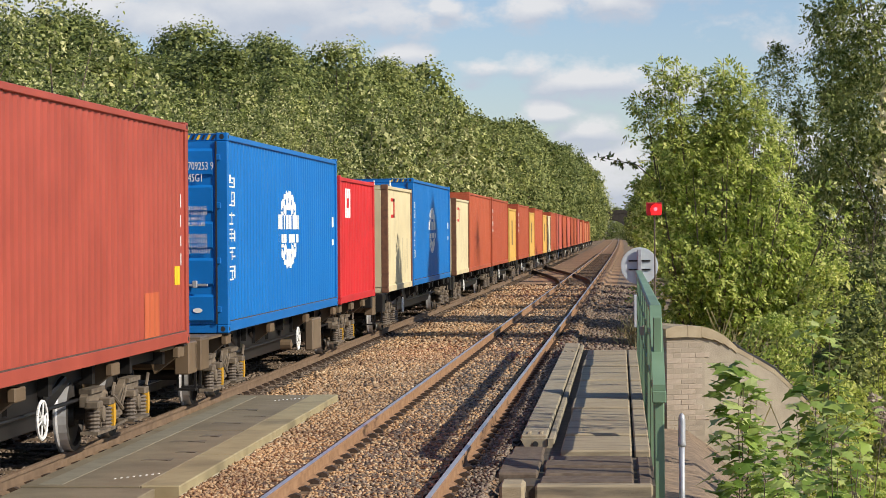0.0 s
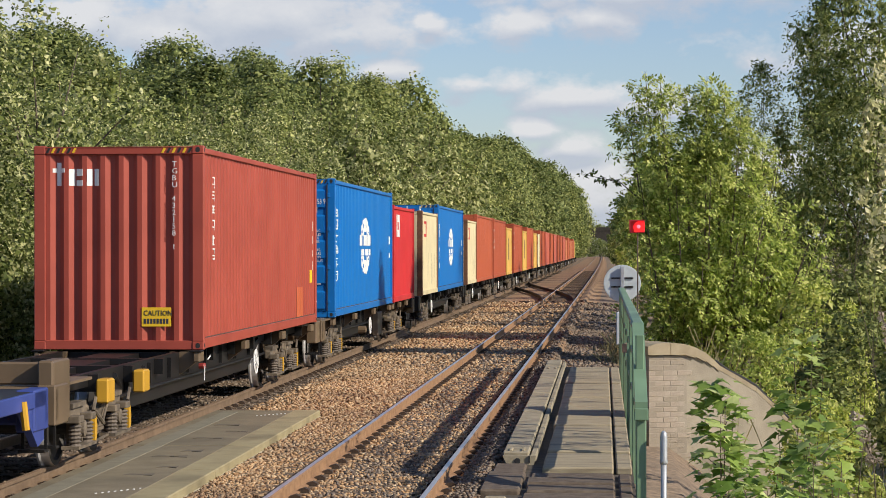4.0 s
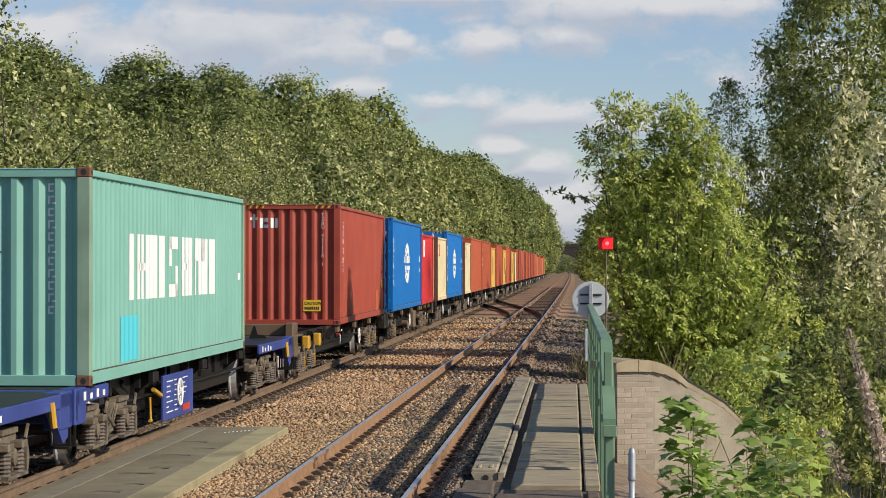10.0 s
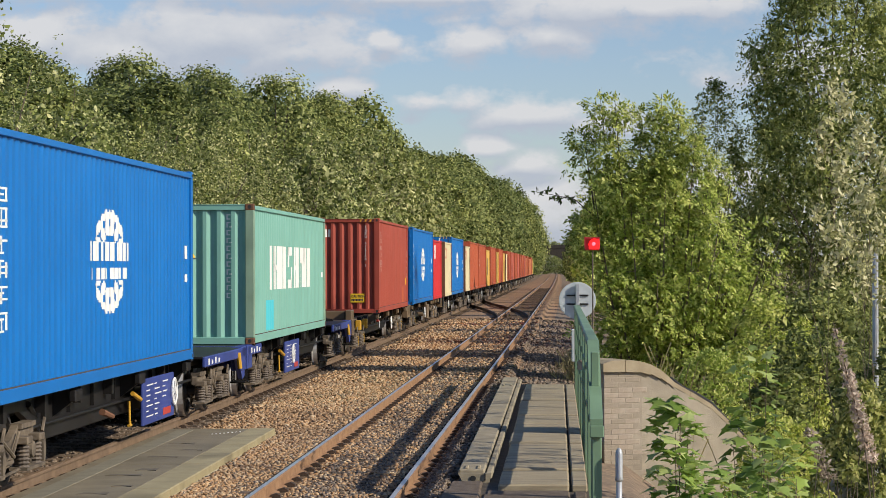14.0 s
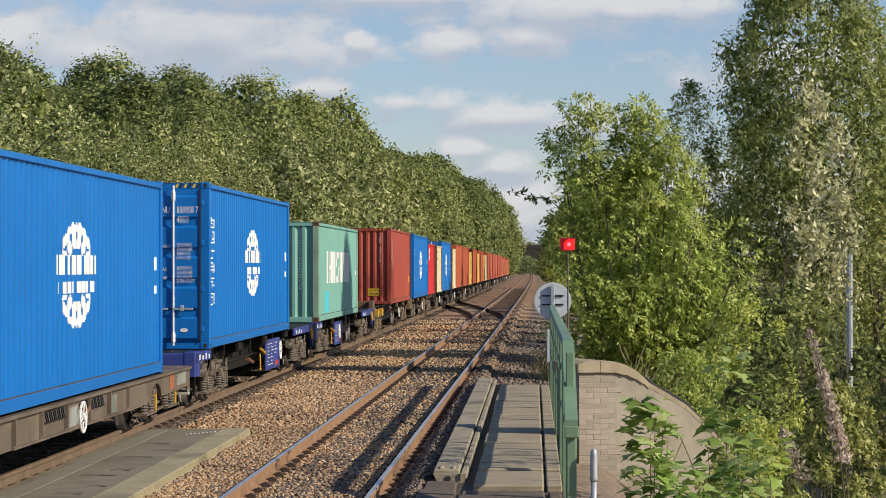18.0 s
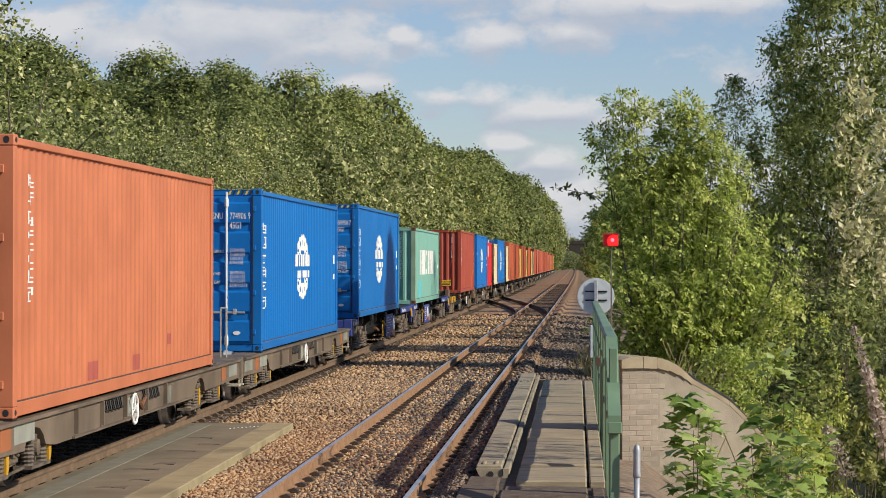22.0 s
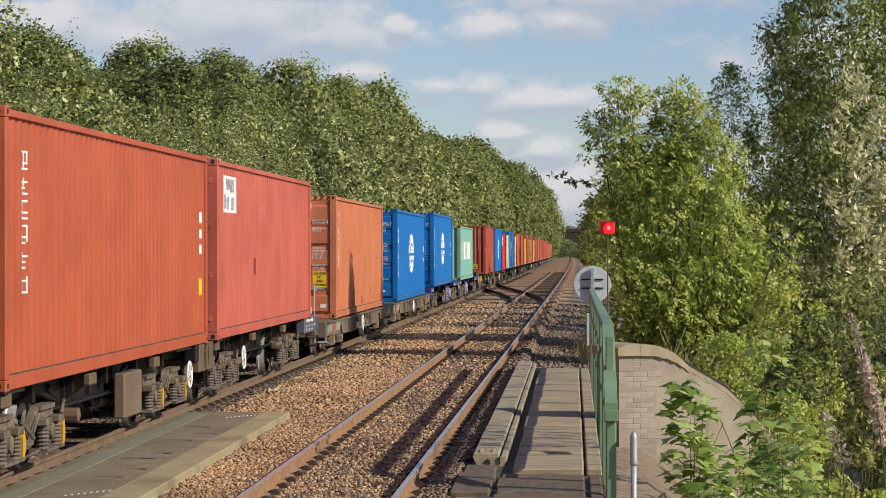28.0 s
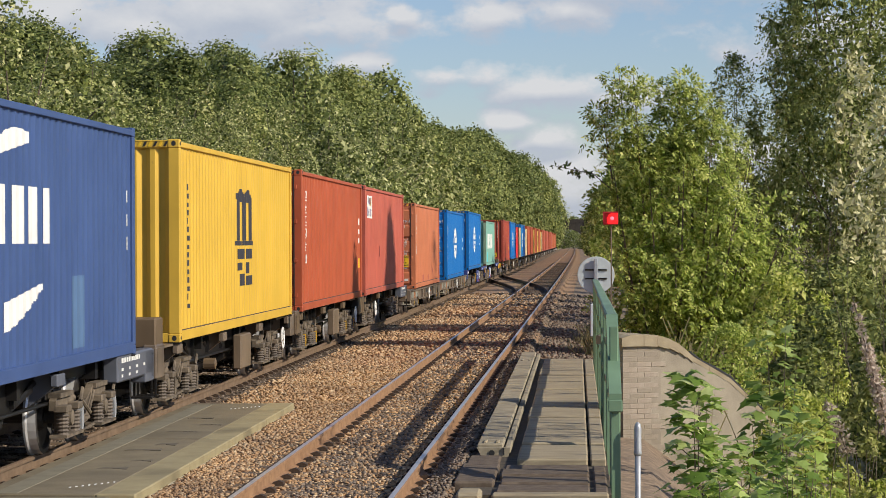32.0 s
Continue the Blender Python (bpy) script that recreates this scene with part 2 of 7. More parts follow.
WAGON_BLUE = paint("weathered royal blue wagon paint", (0.036, 0.058, 0.235), 0.6, spread=0.2)
WAGON_GREY = paint("weathered grey-brown wagon paint", (0.150, 0.116, 0.086), 1.0, spread=0.45)
# grimy paint taken near black to include the shade under the wagons
WAGON_DARK = paint("near-black grimy wagon paint", (0.010, 0.009, 0.009), 0.25, (0.05, 0.03, 0.02), spread=0.3)
BOGIE = rough_mat("grimy cast steel", (0.060, 0.047, 0.034), (0.20, 0.158, 0.112), 5, 0.75, 50, 0.3)
SPRING = rough_mat("dusty spring steel", (0.09, 0.075, 0.062), (0.18, 0.145, 0.115), 9, 0.6, 50, 0.2)
TREAD = rough_mat("polished wheel steel", (0.50, 0.50, 0.51), (0.62, 0.62, 0.63), 8, 0.35, 60, 0.05, 0.45)
WHEEL_FACE = rough_mat("dull wheel steel", (0.022, 0.020, 0.020), (0.045, 0.040, 0.037), 6, 0.6, 60, 0.1)
YELLOW_PART = paint("ochre yellow machine paint", (0.50, 0.275, 0.025), 0.6)
# railway
RAIL_SIDE = rough_mat("rusty rail side", (0.215, 0.118, 0.060), (0.33, 0.195, 0.105), 5, 0.85, 50, 0.2)
RAIL_SIDE_DARK = rough_mat("grimy rail side", (0.125, 0.082, 0.050), (0.20, 0.135, 0.085), 5, 0.85, 50, 0.2)
RAIL_HEAD = rough_mat("polished rail head", (0.58, 0.54, 0.50), (0.70, 0.66, 0.62), 3, 0.38, 40, 0.04, 0.7, (8, 0.4, 8))
RAIL_HEAD_BROWN = rough_mat("lightly rusted rail head", (0.30, 0.19, 0.12), (0.42, 0.30, 0.21), 3, 0.5, 40, 0.06, 0.5, (8, 0.4, 8))
SLEEPER = rough_mat("weathered sleeper", (0.075, 0.054, 0.038), (0.16, 0.122, 0.088), 9, 0.9, 50, 0.5)
SLEEPER_GAP = rough_mat("shade-dark gap", (0.045, 0.036, 0.027), (0.105, 0.085, 0.060), 7, 0.9, 50, 0.5)
SLEEPER_DARK = rough_mat("dark brown trough body", (0.028, 0.023, 0.018), (0.060, 0.048, 0.036), 7, 0.9, 50, 0.5)
STONES = stone_mat("broken ballast stone", [(0.22, 0.125, 0.064), (0.44, 0.265, 0.132), (0.51, 0.335, 0.18), (0.37, 0.215, 0.106), (0.62, 0.47, 0.30), (0.30, 0.18, 0.096)])
STONES_DIRTY_DIM = stone_mat("grimy shade-dark ballast stone", [(0.07, 0.054, 0.041), (0.19, 0.145, 0.107), (0.27, 0.215, 0.165), (0.14, 0.10, 0.074)])
CLIP = rough_mat("near-black rusty steel", (0.030, 0.020, 0.014), (0.070, 0.042, 0.026), 30, 0.8)
CONCRETE = rough_mat("grey-brown concrete", (0.25, 0.215, 0.15), (0.36, 0.31, 0.22), 7, 0.9, 90, 0.4, third=(0.16, 0.14, 0.105))
BOARD = rough_mat("weathered timber board", (0.27, 0.222, 0.148), (0.39, 0.328, 0.218), 5, 0.88, 40, 0.5, 0.0, (0.6, 5, 5), third=(0.15, 0.13, 0.10))
DECK = rough_mat("old grey-green deck covering", (0.160, 0.132, 0.084), (0.212, 0.178, 0.115), 2.5, 0.9, 70, 0.4, third=(0.130, 0.108, 0.070))
DECK_DARK = rough_mat("bare grimy deck", (0.095, 0.080, 0.058), (0.145, 0.122, 0.088), 6, 0.9, 60, 0.4)
DECK_STRIP = rough_mat("pale green worn strip", (0.175, 0.158, 0.112), (0.22, 0.20, 0.145), 4, 0.9, 60, 0.3)
DECK_LIP = rough_mat("pale dusty lip", (0.44, 0.38, 0.26), (0.55, 0.48, 0.34), 5, 0.9, 60, 0.3)
DECK_EDGE = rough_mat("yellowed deck edge", (0.27, 0.225, 0.125), (0.34, 0.29, 0.165), 3, 0.9, 60, 0.4, third=(0.18, 0.15, 0.085))
GREEN_PAINT = paint("faded green railing paint", (0.165, 0.265, 0.165), 0.7, (0.17, 0.13, 0.08), spread=0.18)
SIGN_GREY = rough_mat("grey sheet metal", (0.46, 0.51, 0.53), (0.53, 0.58, 0.60), 6, 0.55, 50, 0.1)
STEEL_GREY = rough_mat("galvanised steel", (0.36, 0.38, 0.41), (0.48, 0.50, 0.53), 8, 0.45, 60, 0.1, 0.4)
BRICK = rough_mat("weathered purple-brown brick", (0.27, 0.225, 0.175), (0.38, 0.325, 0.26), 3, 0.92, 60, 0.6, third=(0.20, 0.17, 0.14))
BRICK_PALE = rough_mat("lime-bloomed pinkish brick", (0.33, 0.27, 0.215), (0.43, 0.36, 0.29), 5, 0.92, 60, 0.5, third=(0.27, 0.225, 0.18))
RENDER = rough_mat("stained cement render", (0.30, 0.26, 0.20), (0.44, 0.38, 0.295), 2.2, 0.93, 45, 0.6, third=(0.21, 0.18, 0.145))
MORTAR = rough_mat("grey mortar", (0.29, 0.245, 0.19), (0.38, 0.33, 0.265), 4, 0.95, 80, 0.5, third=(0.22, 0.185, 0.15))
COPING = rough_mat("worn sandstone coping", (0.31, 0.25, 0.165), (0.41, 0.34, 0.235), 4, 0.9, 60, 0.5)
SOIL = rough_mat("dry soil and litter", (0.13, 0.095, 0.06), (0.24, 0.18, 0.115), 2.5, 0.95, 30, 0.8, third=(0.09, 0.085, 0.045))
BALLAST_FAR = rough_mat("ballast bed", (0.21, 0.125, 0.068), (0.38, 0.235, 0.13), 14, 0.95, 22, 0.8, third=(0.20, 0.128, 0.082))
# the overbridge's tree shade is put into its brick colour
SHADED_BRICK = rough_mat("shade-dark brick", (0.030, 0.028, 0.025), (0.065, 0.055, 0.048), 2, 0.95, 20, 0.4)
BED_DIRTY = rough_mat("dirty ballast shoulder", (0.135, 0.098, 0.068), (0.31, 0.225, 0.155), 9, 0.95, 22, 0.9, third=(0.17, 0.13, 0.095))
SLEEPER_OLD = rough_mat("dust-covered sleeper", (0.075, 0.050, 0.033), (0.20, 0.135, 0.085), 14, 0.92, 50, 0.5, third=(0.055, 0.040, 0.030))
BARK = rough_mat("grey-brown bark", (0.085, 0.065, 0.045), (0.17, 0.135, 0.10), 9, 0.9, 40, 0.7, 0.0, (3, 3, 0.5))
LEAF_HEDGE = leaf_mat("hedgerow leaves", (0.045, 0.070, 0.016), (0.285, 0.325, 0.092), (0.74, 0.72, 0.37), 0.36)
LEAF_BANK = leaf_mat("green bank leaves", (0.055, 0.084, 0.020), (0.28, 0.325, 0.088), (0.66, 0.66, 0.28), 0.40)
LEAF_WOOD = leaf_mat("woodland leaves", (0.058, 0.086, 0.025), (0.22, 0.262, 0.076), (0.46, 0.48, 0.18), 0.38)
LEAF_ASH = leaf_mat("sunlit ash leaves", (0.150, 0.210, 0.040), (0.43, 0.49, 0.110), (0.80, 0.79, 0.31), 0.62, vary_by=(1.14, 1.24))
LEAF_ASH_TOP = leaf_mat("green ash leaves", (0.125, 0.180, 0.036), (0.39, 0.45, 0.096), (0.72, 0.72, 0.27), 0.48, vary_by=(0.98, 1.1))
LEAF_WILLOW = leaf_mat("willow leaves", (0.085, 0.112, 0.028), (0.29, 0.325, 0.088), (0.60, 0.59, 0.25), 0.48, vary_by=(1.02, 1.24))
LEAF_SYC = leaf_mat("sycamore leaves", (0.13, 0.22, 0.042), (0.34, 0.47, 0.11), (0.66, 0.74, 0.32), 0.46, 0.35)
LEAF_PALE = leaf_mat("pale upturned leaves", (0.26, 0.27, 0.11), (0.50, 0.49, 0.24), (0.74, 0.70, 0.44), 0.35)
SEED = leaf_mat("faded purple flower spikes", (0.48, 0.37, 0.30), (0.64, 0.52, 0.43), (0.78, 0.67, 0.56), 0.40)
GRASS = leaf_mat("dry grass", (0.26, 0.22, 0.10), (0.42, 0.36, 0.18), (0.55, 0.48, 0.27), 0.3)


# ---- mesh building ----
class Shape:
    """Vertices and faces of one mesh, gathered piece by piece."""

    def __init__(self):
        self.v, self.f = [], []

    def quad(self, pts):
        n = len(self.v)
        self.v += [tuple(p) for p in pts]
        self.f.append(tuple(range(n, n + len(pts))))
        return self

    def box(self, x0, x1, y0, y1, z0, z1, b=0.0):
        if b <= 0:
            n = len(self.v)
            self.v += [(x, y, z) for z in (z0, z1) for y in (y0, y1) for x in (x0, x1)]
            self.f += [tuple(n + i for i in q) for q in ((0, 2, 3, 1), (4, 5, 7, 6), (0, 1, 5, 4), (2, 6, 7, 3), (0, 4, 6, 2), (1, 3, 7, 5))]
            return self
        bm = bmesh.new()
        bmesh.ops.create_cube(bm, size=1.0, matrix=Matrix.LocRotScale(((x0 + x1) / 2, (y0 + y1) / 2, (z0 + z1) / 2), None, (x1 - x0, y1 - y0, z1 - z0)))
        bmesh.ops.bevel(bm, geom=bm.edges[:], offset=b, segments=1, affect="EDGES")
        return self.bm(bm)

    def bm(self, bm):
        n = len(self.v)
        bm.verts.index_update()
        self.v += [tuple(v.co) for v in bm.verts]
        self.f += [tuple(n + v.index for v in f.verts) for f in bm.faces]
        bm.free()
        return self

    def prism(self, pts, axis, a, b):
        """A flat outline pulled along an axis: pts are pairs of the other two coordinates."""
        n, k = len(self.v), len(pts)
        for w in (a, b):
            for p, q in pts:
                self.v.append({"x": (w, p, q), "y": (p, w, q), "z": (p, q, w)}[axis])
        self.f.append(tuple(range(n + k - 1, n - 1, -1)))
        self.f.append(tuple(range(n + k, n + 2 * k)))
        for i in range(k):
            j = (i + 1) % k
            self.f.append((n + i, n + j, n + k + j, n + k + i))
        return self

    def lathe(self, p, axis, profile, sides=14):
        """Rings (distance along the axis, radius) round an axis through p."""
        n, k = len(self.v), len(profile)
        for d, r in profile:
            for i in range(sides):
                a = 2 * math.pi * i / sides
                u, w = r * math.cos(a), r * math.sin(a)
                q = {"x": (d, u, w), "y": (u, d, w), "z": (u, w, d)}[axis]
                self.v.append((p[0] + q[0], p[1] + q[1], p[2] + q[2]))
        for j in range(k - 1):
            for i in range(sides):
                i2 = (i + 1) % sides
                self.f.append((n + j * sides + i, n + j * sides + i2, n + (j + 1) * sides + i2, n + (j + 1) * sides + i))
        if profile[0][1] > 0.001:
            self.f.append(tuple(n + i for i in range(sides))[::-1])
        if profile[-1][1] > 0.001:
            self.f.append(tuple(n + (k - 1) * sides + i for i in range(sides)))
        return self

    def tube(self, a, b, r0, r1=None, sides=8):
        a, b = Vector(a), Vector(b)
        r1 = r0 if r1 is None else r1
        d = (b - a).normalized()
        u = d.orthogonal().normalized()
        w = d.cross(u)
        n = len(self.v)
        for c, r in ((a, r0), (b, r1)):
            for i in range(sides):
                t = 2 * math.pi * i / sides
                self.v.append(tuple(c + u * (r * math.cos(t)) + w * (r * math.sin(t))))
        for i in range(sides):
            j = (i + 1) % sides
            self.f.append((n + i, n + j, n + sides + j, n + sides + i))
        self.f.append(tuple(range(n + sides - 1, n - 1, -1)))
        self.f.append(tuple(range(n + sides, n + 2 * sides)))
        return self

    def mesh(self, name, mat, smooth=False):
        me = bpy.data.meshes.new(name)
        me.from_pydata(self.v, [], self.f)
        me.materials.append(mat)
        if smooth:
            me.polygons.foreach_set("use_smooth", [True] * len(me.polygons))
        me.validate()
        return me


def part(name, shape, mat, parent, label="", at=None, smooth=False):
    """ONE mesh object under a thing or a part; shape may be a finished mesh, to share it."""
    me = shape if isinstance(shape, bpy.types.Mesh) else shape.mesh(name, mat, smooth)
    ob = new(name, me)
    ob.parent = parent
    if at is not None:
        ob.matrix_basis = at
    if label:
        ob["label"] = label
    return ob


def thing(name, label, category, group="", kind="", at=None):
    ob = new(name)
    ob.empty_display_size = 0.2
    if at is not None:
        ob.matrix_basis = at
    return tagged(ob, label, category, group, kind)


def text_mesh(words, size, mat, tall=1.0):
    cu = bpy.data.curves.new("writing", "FONT")
    cu.body, cu.size, cu.extrude = words, size, 0.002
    cu.align_x = "LEFT"
    cu.resolution_u = 2
    ob = bpy.data.objects.new("writing", cu)
    me = bpy.data.meshes.new_from_object(ob)
    bpy.data.objects.remove(ob)
    me.transform(Matrix.Diagonal((1, tall, 1, 1)))
    me.materials.clear()
    me.materials.append(mat)
    return me


# ---- the line of the railway ----
SLOPE, BEND, STRAIGHT = 0.00586, 5.9e-6, 492.0
NEAR_TRACK, FAR_TRACK = -2.61, -7.045  # centre lines, metres left of the eye
FAR_LEVEL = -0.02  # the train's rails lie a little lower


def sweep(y):
    y = min(y, STRAIGHT)
    return SLOPE * y - BEND * y * y


def sweep_turn(y):
    return SLOPE - 2 * BEND * y if y < STRAIGHT else 0.0


# distance gone by the train, every 4 s
GONE = (0.0, 14.484, 29.258, 44.071, 59.573, 77.04, 95.508, 116.214, 139.453)


def spline(values, step):
    n = len(values)
    a, b = np.eye(n), np.zeros(n)
    for i in range(1, n - 1):
        a[i, i - 1:i + 2] = (step, 4 * step, step)
        b[i] = 6 * (values[i + 1] - 2 * values[i] + values[i - 1]) / step
    bend = np.linalg.solve(a, b)

    def at(t):
        i = max(0, min(int(t // step), n - 2))
        u = t - i * step
        w = step - u
        return float(bend[i] * w ** 3 / (6 * step) + bend[i + 1] * u ** 3 / (6 * step) + (values[i] / step - bend[i] * step / 6) * w + (values[i + 1] / step - bend[i + 1] * step / 6) * u)
    return at


gone = spline(GONE, 4.0)


def on_track(y, length, z):
    """The pose of a thing of that length whose rear end has come to y."""
    mid = y + length / 2
    turn = sweep_turn(mid)
    return pose(FAR_TRACK + sweep(mid) - turn * length / 2, y, z, 0, 0, -math.degrees(math.atan(turn)))


MOVERS = []  # (thing, rear end at 0 s, length, height)
WHEELS = []  # wheelsets that roll


def rail_mesh(offset, y0, y1, level, head, flank):
    """One rail: foot, web and head, along the sweep of the line; level is the top of the rail."""
    prof = [(-0.07, -0.159), (0.07, -0.159), (0.07, -0.148), (0.012, -0.128), (0.010, -0.045), (0.035, -0.036), (0.036, -0.006), (0.026, 0.0), (-0.026, 0.0), (-0.036, -0.006), (-0.035, -0.036), (-0.010, -0.045), (-0.012, -0.128), (-0.07, -0.148)]
    ys = np.linspace(y0, y1, max(2, int((y1 - y0) / 6) + 1))
    s = Shape()
    k = len(prof)
    for y in ys:
        for px, pz in prof:
            s.v.append((offset + sweep(y) + px, float(y), level + pz))
    for j in range(len(ys) - 1):
        for i in range(k):
            i2 = (i + 1) % k
            s.f.append((j * k + i, (j + 1) * k + i, (j + 1) * k + i2, j * k + i2))
    me = s.mesh("rail", flank)
    me.materials.append(head)
    top = {7}
    me.polygons.foreach_set("material_index", [1 if (p % k) in top else 0 for p in range(len(me.polygons))])
    me.update()
    return me


# ---- ground and track bed ----
def ground_height(x, y):
    z = -0.55
    if x > 0.9:
        k = 1.0 if y < 44 else max(0.25, 1 - (y - 44) / 60)
        z -= k * 0.62 * min(x - 0.9, 5.5)
    if x < -10.5:
        z += 0.22 * min(-10.5 - x, 6) + 0.05 * min(max(-16.5 - x, 0), 60)
    return z + 0.12 * noise.noise((x * 0.21, y * 0.21, 0.3))


def ground_sheet():
    xs = [-2500, -900, -400, -200, -110, -70, -50, -38, -30, -24, -20, -17, -15, -13, -11.5, -10.4, -9, -6, -3, -1, 0.4, 0.9, 1.5, 2.1, 2.8, 3.6, 4.5, 5.5, 6.5, 8, 11, 16, 24, 40, 70, 120, 250, 500, 1000, 2500]
    ys = [-2500, -900, -400, -200, -120, -60, -30, -10, 0] + list(range(5, 80, 3)) + list(range(80, 200, 10)) + [220, 260, 320, 400, 500, 620, 800, 1100, 1700, 3000, 4500]
    s = Shape()
    for y in ys:
        for x in xs:
            s.v.append((x, y, ground_height(x, y)))
    k = len(xs)
    for j in range(len(ys) - 1):
        for i in range(k - 1):
            s.f.append((j * k + i, j * k + i + 1, (j + 1) * k + i + 1, (j + 1) * k + i))
    tagged(new("ground", s.mesh("ground", SOIL, True)), "dry soil with leaf litter and weeds", "ground", kind="structure")


BED = [(-10.6, -0.75), (-9.4, -0.36), (-8.7, -0.205), (-5.75, -0.205), (-5.2, -0.20), (-4.6, -0.20), (-4.1, -0.185), (-1.80, -0.175), (-1.42, -0.075), (-1.28, -0.24), (-0.75, -0.25), (0.1, -0.33), (0.75, -0.42), (1.2, -0.75)]


def bed_height(off, y):
    z = float(np.interp(off, [p[0] for p in BED], [p[1] for p in BED]))
    if -5.6 < off < -4.3:
        z += 0.09 * max(0.0, noise.noise((off * 0.4, y * 0.16, 2.0))) * min(1, max(0, (y - 34) / 8))
    return z + 0.012 * noise.noise((off * 1.7, y * 1.7, 5.0))


def track_bed():
    offs = [-10.6, -9.4, -8.7, -8.0, -7.2, -6.4, -5.75, -5.4, -5.0, -4.6, -4.1, -3.4, -2.6, -1.8, -1.60, -1.42, -1.28, -0.75, -0.3, 0.1, 0.75, 1.2]
    ys = [-160, -80, -30, 0] + [10 + i * 0.8 for i in range(100)] + list(range(92, 300, 6)) + list(range(310, 721, 20))
    s = Shape()
    for y in ys:
        for o in offs:
            s.v.append((o + sweep(y), y, bed_height(o, y)))
    k = len(offs)
    for j in range(len(ys) - 1):
        for i in range(k - 1):
            s.f.append((j * k + i, j * k + i + 1, (j + 1) * k + i + 1, (j + 1) * k + i))
    me = s.mesh("track_bed", BALLAST_FAR, True)
    me.materials.append(BED_DIRTY)
    me.polygons.foreach_set("material_index", [1 if offs[i % (k - 1)] > -1.2 or offs[i % (k - 1)] < -5.8 else 0 for i in range(len(me.polygons))])
    tagged(new("track_bed", me), "reddish brown ballast bed under two tracks", "ballast", kind="structure")


DECK_X0, DECK_X1, DECK_Y0, DECK_Y1 = -5.93, -4.33, 21.93, 34.432
DECK_TOP = -0.085


def loose_stones():
    """Broken stone lying over the bed, densest where it is seen best."""
    rng = np.random.default_rng(4)
    box = np.array([(x, y, z) for z in (-1, 1) for y in (-1, 1) for x in (-1, 1)], float)
    faces = np.array([(0, 2, 3, 1), (4, 5, 7, 6), (0, 1, 5, 4), (2, 6, 7, 3), (0, 4, 6, 2), (1, 3, 7, 5)])
    bins = {"clean": ([],), "dirty": ([],)}
    for y0, y1, dens, size in ((18.5, 27, 720, 0.0150), (27, 36, 500, 0.0172), (36, 50, 250, 0.0210), (50, 75, 80, 0.028), (75, 110, 20, 0.038)):
        count = int((y1 - y0) * 8.7 * dens)
        off = rng.uniform(-8.6, 0.45, count)
        y = rng.uniform(y0, y1, count)
        sw = SLOPE * y - BEND * y * y
        keep = np.ones(count, bool)
        for c in (NEAR_TRACK, FAR_TRACK):
            for side in (-0.75, 0.75):
                keep &= np.abs(off - c - side) > 0.14
        in_four = np.abs(off - NEAR_TRACK) < 1.25
        on_sleeper = ((y / 0.65) % 1.0) < 0.38
        keep &= ~(in_four & on_sleeper & (rng.random(count) < 0.50))
        x = off + sw
        keep &= ~((x > DECK_X0 - 0.03) & (x < DECK_X1 + 0.04) & (y > 16) & (y < DECK_Y1))
        keep &= ~((off < -5.9) & (rng.random(count) < 0.55))
        keep &= ~((x > -1.2) & (y < 47.6))
        keep &= ~((off > -1.75) & (rng.random(count) < 0.20))
        keep &= ~(in_four & (rng.random(count) < 0.15))
        off, y, x = off[keep], y[keep], x[keep]
        m = len(x)
        z = np.interp(off, [p[0] for p in BED], [p[1] for p in BED]) + rng.uniform(-0.4, 1.0, m) * size + np.where((off > -5.6) & (off < -4.3), 0.02, 0) + np.where(np.abs(off - NEAR_TRACK) < 1.25, 0.010, 0)
        sc = size * rng.uniform(0.55, 1.5, (m, 1, 3)) * np.array([1, 1, 0.55])
        co = (box[None] + rng.uniform(-0.45, 0.45, (m, 8, 3))) * sc
        a = rng.uniform(0, 6.28, m)
        b = rng.uniform(-0.7, 0.7, m)
        ca, sa, cb, sb = np.cos(a)[:, None], np.sin(a)[:, None], np.cos(b)[:, None], np.sin(b)[:, None]
        x1, y1_, z1 = co[..., 0], co[..., 1] * cb - co[..., 2] * sb, co[..., 1] * sb + co[..., 2] * cb
        out = np.stack([x1 * ca - y1_ * sa + x[:, None], x1 * sa + y1_ * ca + y[:, None], z1 + z[:, None]], -1)
        oily = (np.abs(off - NEAR_TRACK) < 0.5) & (rng.random(m) < 0.30 + 0.35 * np.sin(y * 0.9) ** 2)
        # one darker stone stands for grime and for shade along the edges
        grimy = (off < -5.95) | (off > -1.70) | oily
        for key, mask in (("clean", ~grimy), ("dirty", grimy)):
            bins[key][0].append(out[mask].reshape(-1, 3))
    for key, mat, label in (("clean", STONES, "loose reddish brown broken ballast stones"), ("dirty", STONES_DIRTY_DIM, "grimy, shade-dark ballast stones along the track edges")):
        v = np.vstack(bins[key][0])
        k = len(v) // 8
        f = (faces[None] + (8 * np.arange(k))[:, None, None]).reshape(-1, 4)
        tagged(new("ballast_stones", array_mesh("ballast_stones", v, f, mat)), label, "ballast", kind="stuff")


def array_mesh(name, v, f, mat):
    """A mesh of equal polygons out of two arrays."""
    me = bpy.data.meshes.new(name)
    k = f.shape[1]
    me.vertices.add(len(v))
    me.vertices.foreach_set("co", v.astype(np.float32).ravel())
    me.loops.add(f.size)
    me.loops.foreach_set("vertex_index", f.astype(np.int32).ravel())
    me.polygons.add(len(f))
    me.polygons.foreach_set("loop_start", np.arange(0, f.size, k, dtype=np.int32))
    me.update(calc_edges=True)
    me.materials.append(mat)
    return me


